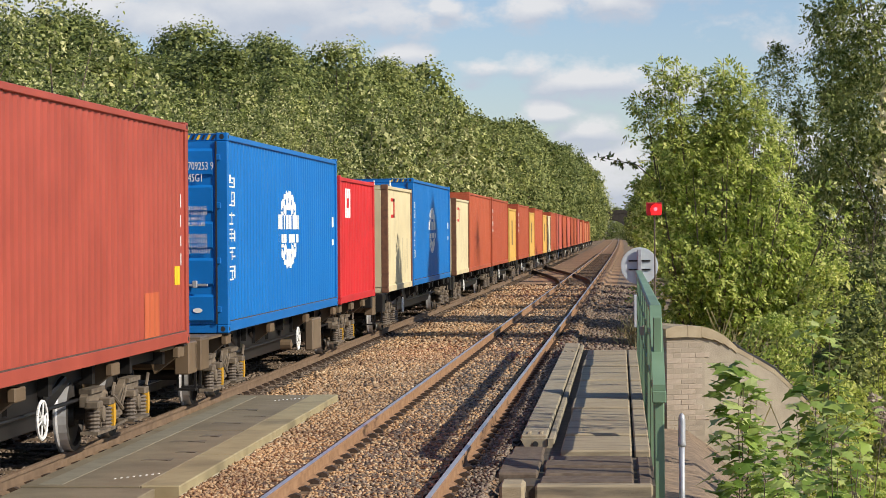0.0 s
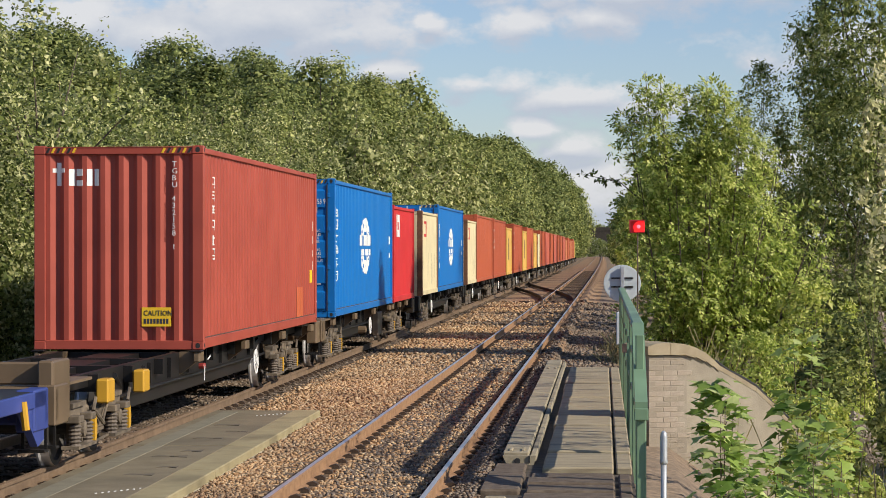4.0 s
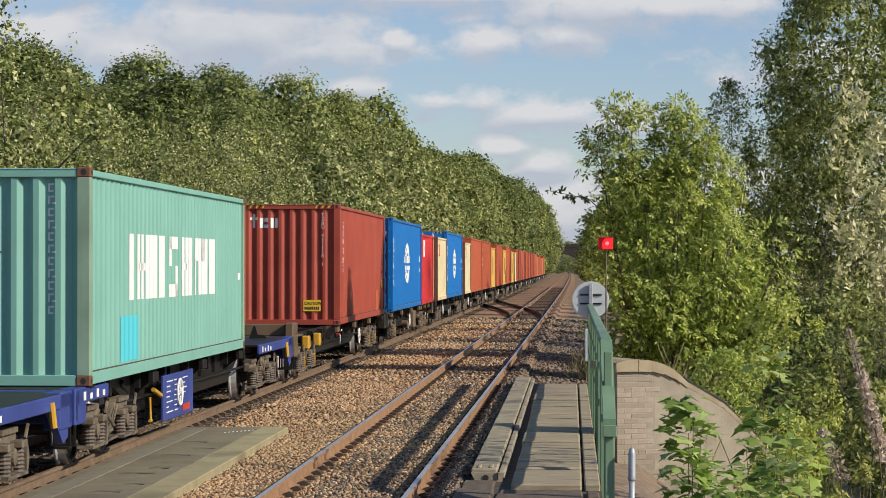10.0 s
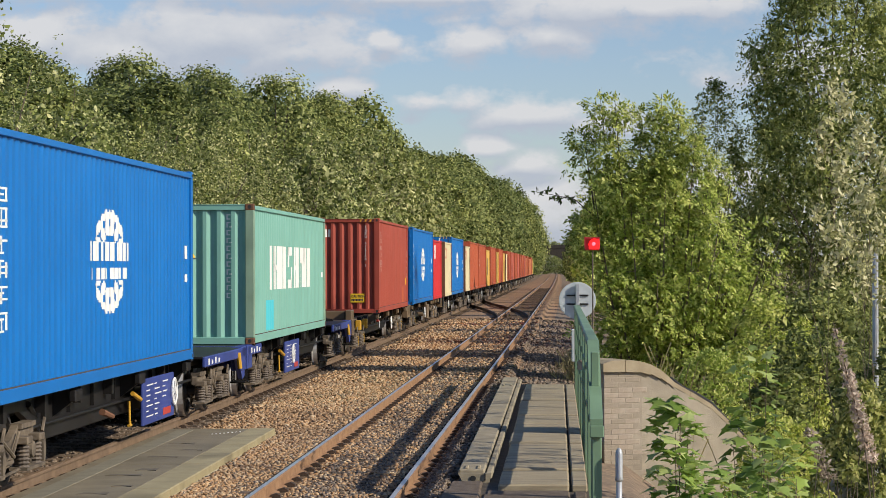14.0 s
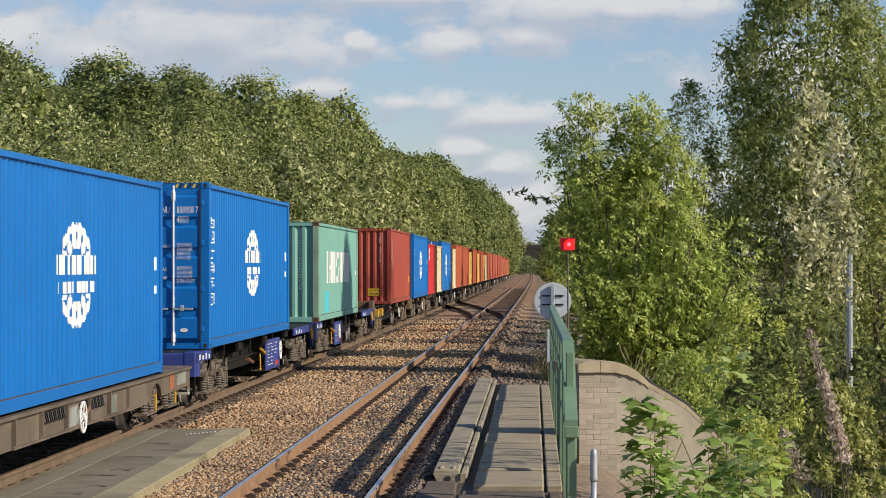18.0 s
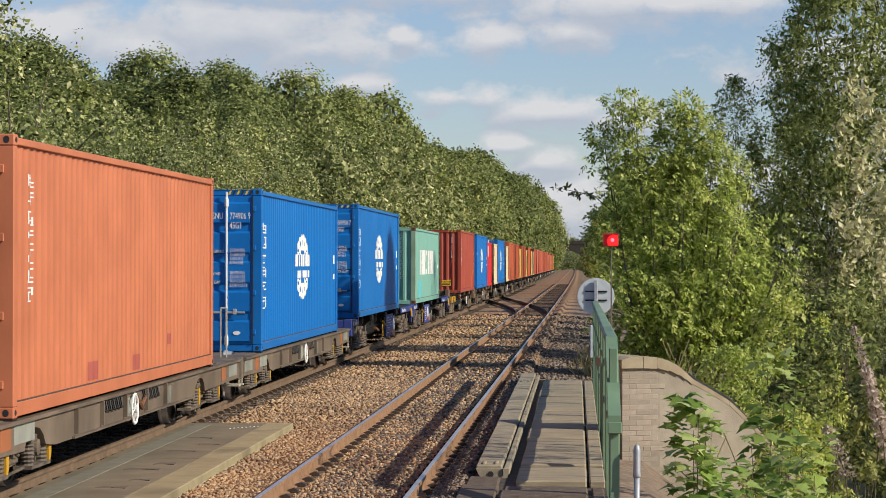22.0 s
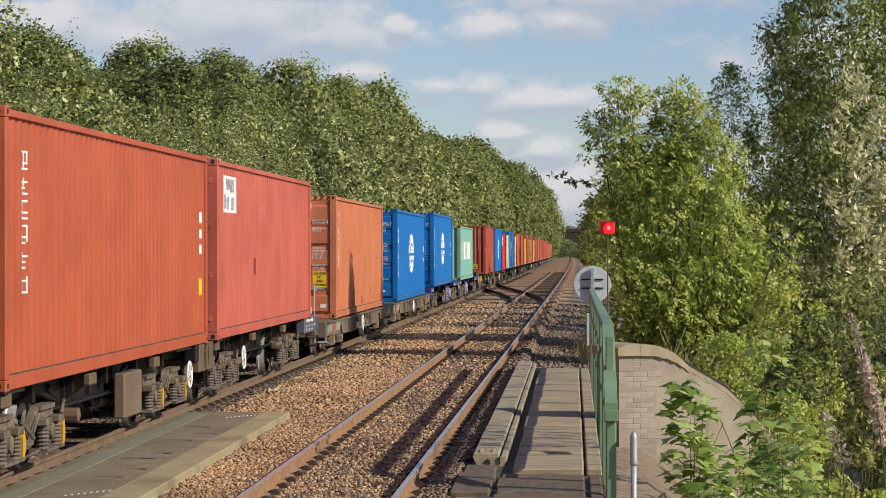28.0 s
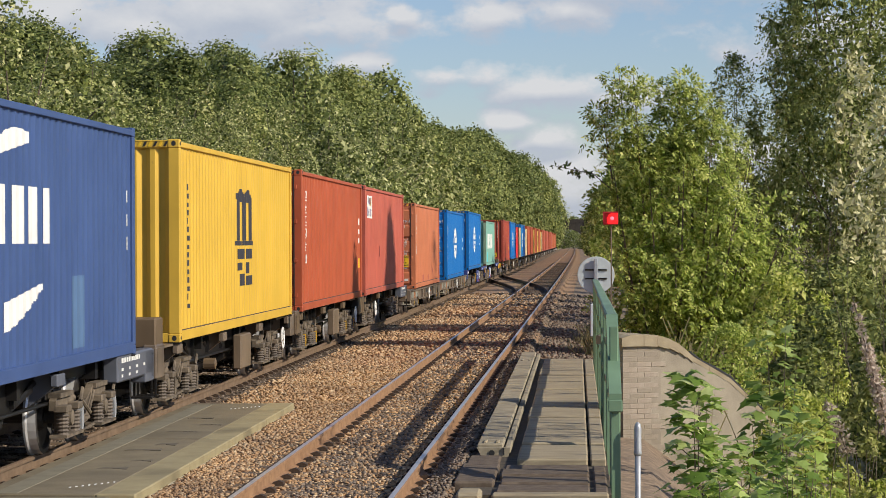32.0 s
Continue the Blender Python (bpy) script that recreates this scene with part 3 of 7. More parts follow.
def track(name, centre, level, head, flank, label):
    t = thing(name, label, "railway track", kind="structure")
    for side in (-0.752, 0.752):
        part("rail", rail_mesh(centre + side, -160, 720, level, head, flank), None, t)
    return t


def sleepers(t, centre, level):
    """Sleepers and the clips that hold the rails: singly near the platform, joined far off."""
    sl = Shape().box(-1.25, 1.25, -0.125, 0.125, -0.2, 0, 0.015).mesh("sleeper", SLEEPER_OLD)
    # clip rust is taken near black to carry the clips' shadow
    cl = Shape().prism([(-0.075, 0.0), (0.075, 0.0), (0.065, 0.035), (0.02, 0.055), (-0.045, 0.035)], "y", -0.048, 0.048).mesh("rail_clip", CLIP)
    y = 18.3
    while y < 62:
        s = part("sleeper", sl, None, t, at=pose(centre + sweep(y), y, level - 0.160))
        for o in (-0.84, -0.66, 0.66, 0.84):
            part("rail_clip", cl, None, s, at=pose(o, 0, 0.0, 0, 0, 0 if o in (0.84, -0.66) else 180))
        y += 0.65
    far = Shape()
    for i in range(48):
        k = 18.3 - 0.65 * (i + 1)
        far.box(centre + sweep(k) - 1.25, centre + sweep(k) + 1.25, k - 0.125, k + 0.125, level - 0.3, level - 0.16)
    while y < 260:
        far.box(centre + sweep(y) - 1.25, centre + sweep(y) + 1.25, y - 0.125, y + 0.125, level - 0.3, level - 0.16)
        y += 0.65
    tagged(part("far_sleepers", far, SLEEPER_OLD, t), kind="stuff")


def crossover():
    """The rails of a crossover between the two tracks, with check rails."""
    t = thing("crossover", "dark crossover rails between the two tracks", "railway track", kind="structure")
    for start, goal, y0, y1 in ((NEAR_TRACK + 0.72, FAR_TRACK + 0.72, 103.5, 172), (NEAR_TRACK - 0.72, FAR_TRACK - 0.72, 101.5, 170)):
        s = Shape()
        n = 22
        for i in range(n + 1):
            u = i / n
            w = u * u * (3 - 2 * u)
            y = y0 + (y1 - y0) * u
            x = start + (goal - start) * w + sweep(y)
            z = FAR_LEVEL * w + 0.004
            for px, pz in ((-0.035, -0.16), (0.035, -0.16), (0.035, 0), (-0.035, 0)):
                s.v.append((x + px, y, z + pz))
        for i in range(n):
            for k in range(4):
                k2 = (k + 1) % 4
                s.f.append((i * 4 + k, (i + 1) * 4 + k, (i + 1) * 4 + k2, i * 4 + k2))
        part("rail", s, CLIP, t)
    for off, y in ((NEAR_TRACK - 0.55, 114.8), (NEAR_TRACK + 0.55, 114.8), (FAR_TRACK + 0.55, 160)):
        part("check_rail", Shape().box(-0.03, 0.03, -3, 3, -0.16, 0.01), CLIP, t, at=pose(off + sweep(y), y, 0))


def timber_crossing():
    """The low walkway deck beside the train's track."""
    d = thing("crossing_deck", "worn grey-green walkway deck with yellowed edge between the tracks", "walkway", kind="structure")
    part("deck_panel", Shape().box(DECK_X0, DECK_X1 - 0.25, 16.9, DECK_Y0 - 0.008, DECK_TOP - 0.12, DECK_TOP - 0.02, 0.01), DECK, d)
    n = 4
    step = (DECK_Y1 - DECK_Y0) / n
    for i in range(n):
        y0 = DECK_Y0 + i * step
        part("deck_panel", Shape().box(DECK_X0, DECK_X1 - 0.40, y0 + 0.006, y0 + step - 0.006, DECK_TOP - 0.08, DECK_TOP - 0.003 * (i % 2), 0.008), DECK, d)
        part("edge_board", Shape().box(DECK_X1 - 0.396, DECK_X1, y0 + 0.004, y0 + step - 0.004, DECK_TOP - 0.18, DECK_TOP + 0.004, 0.012), DECK_EDGE, d)
    part("bearer", Shape().box(DECK_X0 + 0.05, DECK_X1 - 0.40, DECK_Y0 + 0.05, DECK_Y1 - 0.05, -0.3, DECK_TOP - 0.082), SLEEPER, d)
    part("pale_strip", Shape().box(DECK_X0 + 0.16, DECK_X0 + 0.40, DECK_Y0 + 0.1, DECK_Y1 - 0.4, DECK_TOP - 0.01, DECK_TOP + 0.005, 0.003), DECK_STRIP, d, "paler worn strip")
    part("pale_strip", Shape().box(DECK_X1 - 0.05, DECK_X1 + 0.045, DECK_Y0 + 0.02, DECK_Y1 - 0.02, DECK_TOP - 0.19, DECK_TOP - 0.09, 0.006), DECK_LIP, d, "pale lower lip")
    for x, y, wide, long in ((-5.25, 24.4, 0.34, 0.22), (-5.05, 25.3, 0.24, 0.16), (-5.38, 26.6, 0.44, 0.20), (-5.15, 27.3, 0.26, 0.30), (-5.35, 29.2, 0.40, 0.18), (-5.1, 30.3, 0.30, 0.15), (-5.45, 31.4, 0.36, 0.2)):
        part("worn_patch", Shape().prism([(x, y), (x + 0.5 * wide, y + 0.06), (x + wide, y - 0.03), (x + wide * 0.95, y + long), (x + 0.6 * wide, y + long * 0.7), (x + 0.04, y + long * 0.9)], "z", DECK_TOP - 0.01, DECK_TOP + 0.004), DECK_DARK, d, "darker worn patch")
    for i in range(8):
        x = DECK_X1 - 0.80 + 0.05 * i
        part("stud", Shape().box(x, x + 0.014, 22.54 + 0.07 * i, 22.6 + 0.07 * i, DECK_TOP - 0.002, DECK_TOP + 0.006), WHITE, d)
        part("stud", Shape().box(x, x + 0.014, 33.2 + 0.07 * i, 33.26 + 0.07 * i, DECK_TOP - 0.002, DECK_TOP + 0.006), WHITE, d)


WALK_X = (-0.68, 0.13)


def walkway():
    """Concrete walkway slabs and a cable trough over the bridge, with timber at its end."""
    t = thing("bridge_walkway", "weathered concrete walkway slabs on the bridge beside the track", "walkway", kind="structure")
    rng = random.Random(17)
    y, i = 24.7, 0
    while y < 45.1:
        lift = (0.0, 0.016, 0.006, 0.022, 0.010)[i % 5]
        long = 1.83 + 0.10 * (i % 3)
        part("slab", Shape().box(WALK_X[0] + rng.uniform(0, 0.03), WALK_X[1] - 0.014, y + 0.08, y + long - 0.08, -0.09, lift, 0.02), BOARD, t)
        part("slab", Shape().box(WALK_X[1] + 0.014, WALK_X[1] + 0.185, y + 0.08, y + long - 0.08, -0.09, lift - 0.004, 0.014), BOARD, t)
        y += long
        i += 1
    # bearer coloured dark for the shadow band between trough and slabs
    part("bearer", Shape().box(-1.15, 0.33, 22.0, 47.3, -0.32, -0.085), SLEEPER_GAP, t)
    for i in range(4):
        y = 21.95 + i * 0.66
        part("timber", Shape().box(-0.80 + 0.02 * (i % 2), 0.12, y, y + 0.58, -0.16, -0.04 + 0.012 * (i % 3), 0.02), SLEEPER, t)
        part("timber", Shape().box(0.16, 0.30, y + 0.02, y + 0.60, -0.16, -0.05, 0.02), SLEEPER, t)
    part("end_beam", Shape().box(-0.82, 0.30, 21.5, 21.68, -0.26, -0.02, 0.02), BOARD, t, "pale weathered timber beam")
    part("girder", Shape().box(-0.9, 0.34, 21.6, 47.1, -1.6, -0.325), GREEN_PAINT, t)
    part("post", Shape().box(-1.16, -0.92, 21.4, 21.85, -0.75, 0.0, 0.03), BOARD, t, "stub of weathered timber post")
    part("timber", Shape().box(-1.25, -0.84, 22.7, 24.6, -0.16, -0.03, 0.02), SLEEPER, t)
    part("timber", Shape().box(-1.22, -0.86, 24.68, 25.7, -0.16, -0.05, 0.02), SLEEPER, t)
    tr = thing("cable_trough", "beige concrete cable trough with fitted lids", "cable trough", kind="structure")
    y, i = 25.9, 0
    while y < 46.0:
        part("lid", Shape().box(-1.15, -0.85, y + 0.035, y + 2.11, 0.0, 0.060 + 0.006 * (i % 2), 0.014), CONCRETE, tr)
        part("side_lip", Shape().box(-0.832, -0.765, y + 0.02, y + 2.12, -0.05, 0.030, 0.01), CONCRETE, tr)
        y += 2.14
        i += 1
    # body much darker than the concrete lids
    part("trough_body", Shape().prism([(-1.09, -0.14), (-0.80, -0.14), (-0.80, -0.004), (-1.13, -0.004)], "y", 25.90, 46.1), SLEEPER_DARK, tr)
    part("end_face", Shape().prism([(-1.07, -0.14), (-0.80, -0.14), (-0.77, 0.02), (-1.15, 0.02)], "y", 25.86, 25.93), CONCRETE, tr, "sawn end of the trough")
    part("end_lid", Shape().box(-1.03, -0.86, 46.3, 47.6, -0.1, 0.03, 0.02), CONCRETE, tr)
    for y in (26.0, 43.9):
        for x in (-1.08, -0.94):
            part("lifting_eye", Shape().box(x, x + 0.04, y, y + 0.30, 0.05, 0.078, 0.008), BOARD, tr)
    # drain holes are black plates, coloured as their shaded insides
    part("drain_hole", Shape().lathe((-0.98, 25.85, -0.04), "y", [(0, 0.035), (0.02, 0.035)], 10), BLACK_MARK, tr)
    part("drain_hole", Shape().box(-0.85, -0.835, 25.84, 25.87, -0.06, 0.02), BLACK_MARK, tr)


def railing():
    r = thing("green_railing", "green painted steel bridge railing with sloping end", "railing", kind="structure")
    x = 0.38
    post = Shape().box(-0.045, 0.045, -0.045, 0.045, -0.5, 1.50, 0.01).mesh("post", GREEN_PAINT)
    for i in range(9):
        part("post", post, None, r, at=pose(x, 23.47 + i * 2.92, 0))
    part("top_rail", Shape().box(x - 0.065, x + 0.065, 24.7, 46.9, 1.50, 1.585, 0.015), GREEN_PAINT, r)
    for z in (0.60, 1.08):
        part("mid_rail", Shape().box(x - 0.025, x + 0.025, 23.47, 46.83, z, z + 0.07, 0.01), GREEN_PAINT, r)
    part("end_rail", Shape().prism([(24.7, 1.585), (24.7, 1.49), (22.67, 0.76), (22.6, 0.80), (22.6, 0.86)], "x", x - 0.063, x + 0.063), GREEN_PAINT, r)
    part("end_post", Shape().box(x - 0.05, x + 0.05, 22.6, 22.7, -0.6, 0.80, 0.01), GREEN_PAINT, r)
    part("bracket", Shape().box(x - 0.07, x + 0.07, 22.55, 22.59, 0.68, 0.80, 0.008), GREEN_PAINT, r)


def round_sign():
    s = thing("round_sign", "back of a round grey metal sign on a post", "sign", at=pose(0.44, 51.75, 0))
    part("disc", Shape().lathe((0, 0, 1.60), "y", [(0, 0.41), (0.004, 0.425), (0.012, 0.425)], 40), SIGN_GREY, s)
    part("post", Shape().box(-0.045, 0.045, -0.10, -0.03, -0.55, 1.98, 0.01), STEEL_GREY, s)
    for z in (1.50, 1.70):
        part("bracket", Shape().box(-0.25, 0.25, -0.028, -0.002, z, z + 0.035), WAGON_DARK, s, "dark mounting bar")
    part("base_box", Shape().box(-0.14, 0.03, -0.22, -0.1, 0.2, 0.95, 0.02), SIGN_GREY, s)


def grey_pipe():
    p = thing("vent_pipe", "grey upright pipe with collared cap", "pipe", at=pose(0.60, 22.54, -0.9))
    part("shaft", Shape().lathe((0, 0, 0), "z", [(0, 0.030), (1.2, 0.030)], 14), STEEL_GREY, p, smooth=True)
    part("cap", Shape().lathe((0, 0, 1.15), "z", [(0, 0.036), (0.02, 0.042), (0.05, 0.036), (0.27, 0.036), (0.31, 0.028), (0.33, 0.01)], 14), STEEL_GREY, p, smooth=True)


def signal():
    s = thing("signal", "railway signal showing a bright red light on its post", "signal", at=pose(0.73, 47.75, 0))
    part("post", Shape().lathe((0, 0.05, -0.8), "z", [(0, 0.015), (3.5, 0.015)], 12), WAGON_GREY, s)
    # red lamp spill is put into case and hood colours; the case glows
    head = part("head", Shape().box(-0.17, 0.15, 0.0, 0.10, 2.72, 2.99, 0.02), plain("dark red-lit case", (0.30, 0.012, 0.016), 0.5, glow=0.25), s)
    part("red_lamp", Shape().prism([(-0.07, 2.74), (0.135, 2.74), (0.145, 2.80), (0.14, 2.955), (0.02, 2.97), (-0.05, 2.93), (-0.09, 2.86)], "y", -0.03, -0.002), plain("red signal lens", (0.95, 0.012, 0.014), 0.3, glow=1.3), head)
    part("hot_spot", Shape().lathe((0.02, -0.04, 2.855), "y", [(0, 0.02), (0.012, 0.045)], 12), plain("red signal core", (1.0, 0.10, 0.14), 0.3, glow=2.4), head)
    part("hood", Shape().prism([(-0.15, 2.965), (0.15, 2.975), (0.15, 2.995), (-0.175, 2.995), (-0.175, 2.78), (-0.15, 2.78)], "y", -0.12, 0.0), plain("red-lit hood", (0.42, 0.02, 0.03), 0.5), head)


PIER_X0, PIER_X1, PIER_Y = 0.64, 1.20, 31.77
SPLAY = pose(PIER_X0, PIER_Y, 0, 0, 0, 22) @ pose(-PIER_X0, -PIER_Y, 0)
# the top of the wall beyond the pier: (along the wall, height)
WING = [(1.16, 1.05), (1.34, 1.00), (1.50, 0.92), (1.62, 0.83), (1.72, 0.74), (1.98, 0.60), (2.30, 0.42), (2.55, 0.20), (2.80, -0.04), (3.15, -0.36), (3.50, -0.72), (3.90, -1.12)]


def wing_top(x):
    return float(np.interp(x, [p[0] for p in WING], [p[1] for p in WING]))


def abutment():
    """Brick pier of the bridge end with a stone cap, and the rendered wing wall that drops away from it."""
    a = thing("abutment_wall", "weathered brick bridge abutment with sandstone coping and cement-rendered wing", "wall", kind="structure")
    part("core", Shape().box(PIER_X0 + 0.005, PIER_X1 + 0.02, PIER_Y + 0.005, PIER_Y + 0.8, -4.2, 0.895), MORTAR, a, at=SPLAY)
    part("coping_stone", Shape().prism([(PIER_X0 - 0.03, 0.90), (PIER_X0 - 0.03, 1.02), (PIER_X0 + 0.10, 1.06), (PIER_X0 + 0.30, 1.065), (PIER_X0 + 0.30, 0.90)], "y", PIER_Y - 0.05, PIER_Y + 0.9), COPING, a, at=SPLAY)
    part("coping_stone", Shape().prism([(PIER_X0 + 0.31, 0.90), (PIER_X0 + 0.31, 1.065), (1.155, 1.05), (1.155, 0.89)], "y", PIER_Y - 0.045, PIER_Y + 0.9), COPING, a, at=SPLAY)
    pts = [(PIER_X1 - 0.02, -4.2), (3.9, -4.2)] + [(x, z - 0.06) for x, z in WING[::-1]]
    part("wing_core", Shape().prism(pts, "y", PIER_Y + 0.012, PIER_Y + 0.6), RENDER, a, "patchy cement render", at=SPLAY)
    for n, ((xa, za), (xb, zb)) in enumerate(zip(WING, WING[1:])):
        k = 0.985
        xe, ze = xa + (xb - xa) * k, za + (zb - za) * k
        deep = 0.15 - 0.02 * n if n < 4 else 0.07
        part("coping_stone", Shape().prism([(xa, za - deep), (xe, ze - deep), (xe, ze), (xa, za)], "y", PIER_Y - 0.04 + 0.012 * min(n, 4), PIER_Y + 0.85), COPING, a, at=SPLAY)
    cable = Shape()
    run = [(x, PIER_Y + 0.1, wing_top(x) + 0.03 + 0.02 * math.sin(9 * x)) for x in (1.7, 1.9, 2.1, 2.35, 2.6, 2.9, 3.2, 3.5)]
    for p, q in zip(run, run[1:]):
        cable.tube(SPLAY @ Vector(p), SPLAY @ Vector(q), 0.026, 0.026, 7)
    tagged(new("black_cable", cable.mesh("black_cable", BLACK_MARK)), "black cable lying along the sloping wall", "cable")
    return a


def abutment_bricks(a):
    rng = random.Random(11)
    shapes = [[Shape().box(0, w, 0, 0.1, 0, 0.065, 0.004).mesh("brick", mat) for mat in (BRICK, BRICK, BRICK_PALE)] for w in (0.215, 0.102)]
    z, row = 0.828, 0
    while z > -1.6:
        x = PIER_X0
        header = row % 2
        pale = 0.15 if z > 0.62 or z < -0.25 else 0.65
        while x < PIER_X1 - 0.12:
            kind = shapes[header][2 if rng.random() < pale else 0]
            part("brick", kind, None, a, at=SPLAY @ pose(x, PIER_Y + 0.004 * rng.random(), z))
            x += 0.221 if not header else 0.108
            if header and rng.random() < 0.75:
                header = 0
        z -= 0.073
        row += 1


def palisade():
    """A short length of pale palisade fence low down beside the bridge."""
    f = thing("palisade_fence", "pale grey steel palisade fence beside the bridge", "fence")
    pale = Shape().prism([(-0.035, 0), (0.035, 0), (0.035, 0.85), (0.0, 0.93), (-0.035, 0.85)], "y", 0, 0.012).mesh("pale", STEEL_GREY)
    y, x0, z = 33.8, 3.72, -1.70
    for i in range(8):
        part("pale", pale, None, f, at=pose(x0 + i * 0.085, y, z))
    for zz in (0.2, 0.7):
        part("fence_rail", Shape().box(x0 - 0.04, x0 + 0.64, y + 0.014, y + 0.05, z + zz, z + zz + 0.045), STEEL_GREY, f)
    pole = thing("grey_post", "slender grey metal post among the trees", "post", at=pose(5.13, 36.9, -3))
    part("shaft", Shape().lathe((0, 0, 0), "z", [(0, 0.05), (5.6, 0.05)], 10), STEEL_GREY, pole)


def far_bridge():
    b = thing("overbridge", "shade-dark brick overbridge spanning the line far away", "bridge", kind="structure")
    y = 656
    x = NEAR_TRACK + sweep(y) - 2.2
    s = Shape()
    n = 14
    pts = [(x - 26, -0.6), (x - 5.2, -0.6), (x - 5.2, 2.8)]
    pts += [(x - 5.2 * math.cos(math.pi * i / n), 2.8 + 3.0 * math.sin(math.pi * i / n)) for i in range(1, n)]
    pts += [(x + 5.2, 2.8), (x + 5.2, -0.6), (x + 26, -0.6), (x + 26, 7.6), (x - 26, 7.6)]
    part("arch_wall", s.prism(pts, "y", y, y + 7), SHADED_BRICK, b)
    part("parapet", Shape().box(x - 26, x + 26, y - 0.15, y + 0.4, 7.6, 8.6), SHADED_BRICK, b)
    part("parapet", Shape().box(x - 26, x + 26, y + 6.6, y + 7.15, 7.6, 8.6), SHADED_BRICK, b)


# ---- trees and plants ----
def leaf_cloud(name, blobs, count, size, mat, seed, droop=0.0, shell=0.72, slim=0.5, flat=0.25, fill=0.0, bias=0.9, light=0.0, broad=2.1, ruffle=0.78):
    """Many single leaves, spread over the outsides of overlapping clumps; fill: the share of broad inner leaves."""
    rng = np.random.default_rng(seed)
    inner = rng.random(count) < fill
    c = np.array([b[:3] for b in blobs])
    r = np.array([b[3:6] for b in blobs])
    area = (r[:, 0] * r[:, 1] + r[:, 0] * r[:, 2] + r[:, 1] * r[:, 2])
    area = np.maximum(area, 0.10 * area.mean())
    pick = rng.choice(len(blobs), count, p=area / area.sum())
    d = rng.normal(size=(count, 3))
    d /= np.linalg.norm(d, axis=1)[:, None]
    away = (c - c.mean(0)) / (np.abs(c - c.mean(0)).max(0) + 0.01)
    d += bias * away[pick]
    d /= np.linalg.norm(d, axis=1)[:, None]
    inner &= r[pick, 0] > 0.3
    rad = shell + (1.10 - shell) * rng.random(count) ** 0.7
    rad[inner] *= 0.58
    p = c[pick] + d * r[pick] * rad[:, None]
    p += rng.normal(scale=0.07, size=p.shape) * r[pick]
    nrm = d + rng.normal(scale=ruffle, size=d.shape) + np.array([0, 0, flat]) + light * np.array(SUN_DIR)
    nrm /= np.linalg.norm(nrm, axis=1)[:, None]
    along = rng.normal(size=d.shape) + np.array([0, 0, -droop])
    along -= nrm * (along * nrm).sum(1)[:, None]
    along /= np.linalg.norm(along, axis=1)[:, None]
    across = np.cross(nrm, along)
    s = size * (rng.uniform(0.6, 1.3, count) * np.where(inner, broad, 1.0))[:, None]
    w = s * slim * 0.5
    dip = nrm * s * 0.10
    v = np.stack([p, p + along * s * 0.45 + across * w - dip, p + along * s, p + along * s * 0.45 - across * w - dip], 1)
    f = np.arange(4 * count).reshape(-1, 4)
    return array_mesh(name, v.reshape(-1, 3), f, mat)


def crown_blobs(h, base, spread, n, seed, taper=0.5, lump=1.0):
    """Clumps all over a crown between base and h: round below, drawn in towards the top."""
    rng = random.Random(seed)
    out = []
    for i in range(n):
        u = (i + rng.random()) / n
        prof = min(1.0, 0.60 + 1.5 * u) * (1 - taper * u ** 2.2) * math.sqrt(max(0.03, 1 - u ** 5))
        r = lump * spread * (0.17 + 0.17 * rng.random()) * (1 - 0.30 * u)
        d = max(0.0, spread * prof - r * 0.75) * rng.uniform(0.72, 1.12)
        a = i * 2.39996 + rng.uniform(-0.3, 0.3)
        tall = r * rng.uniform(0.85, 1.35)
        z = min(base + (h - base) * u, h - tall * rng.uniform(0.75, 1.05))
        out.append((d * math.cos(a), d * math.sin(a), z, r, r, tall))
    return out


def trunk_shape(h, r, blobs, seed):
    rng = random.Random(seed)
    s = Shape()
    pts = [Vector((0, 0, -0.4))]
    for i in range(1, 5):
        pts.append(Vector((rng.uniform(-0.12, 0.12) * i, rng.uniform(-0.12, 0.12) * i, h * i / 5)))
    for i in range(4):
        s.tube(pts[i], pts[i + 1], r * (1 - 0.2 * i), r * (1 - 0.2 * (i + 1)), 7)
    for b in blobs[:: max(1, len(blobs) // 12)]:
        k = min(3, max(1, int(b[2] / h * 4)))
        s.tube(pts[k] * 0.7 + pts[k - 1] * 0.3, (b[0], b[1], b[2]), r * 0.32, r * 0.08, 5)
    return s


def tree_kind(name, label, h, base, spread, n, count, size, leaf, seed, droop=0.0, slim=0.5, taper=0.5, shell=0.72, trunk_r=0.14, category="tree", group="trees", fill=0.10, lump=1.0, bias=0.9, light=0.0, broad=2.1, ruffle=0.78):
    blobs = crown_blobs(h, base, spread, n, seed, taper, lump)
    t = thing(name, label, category, group)
    part("trunk", trunk_shape(h * 0.85, trunk_r, blobs, seed), BARK, t)
    part("crown", leaf_cloud("crown", blobs, count, size, leaf, seed, droop, shell, slim, fill=fill, bias=bias, light=light, broad=broad, ruffle=ruffle), None, t)
    return t


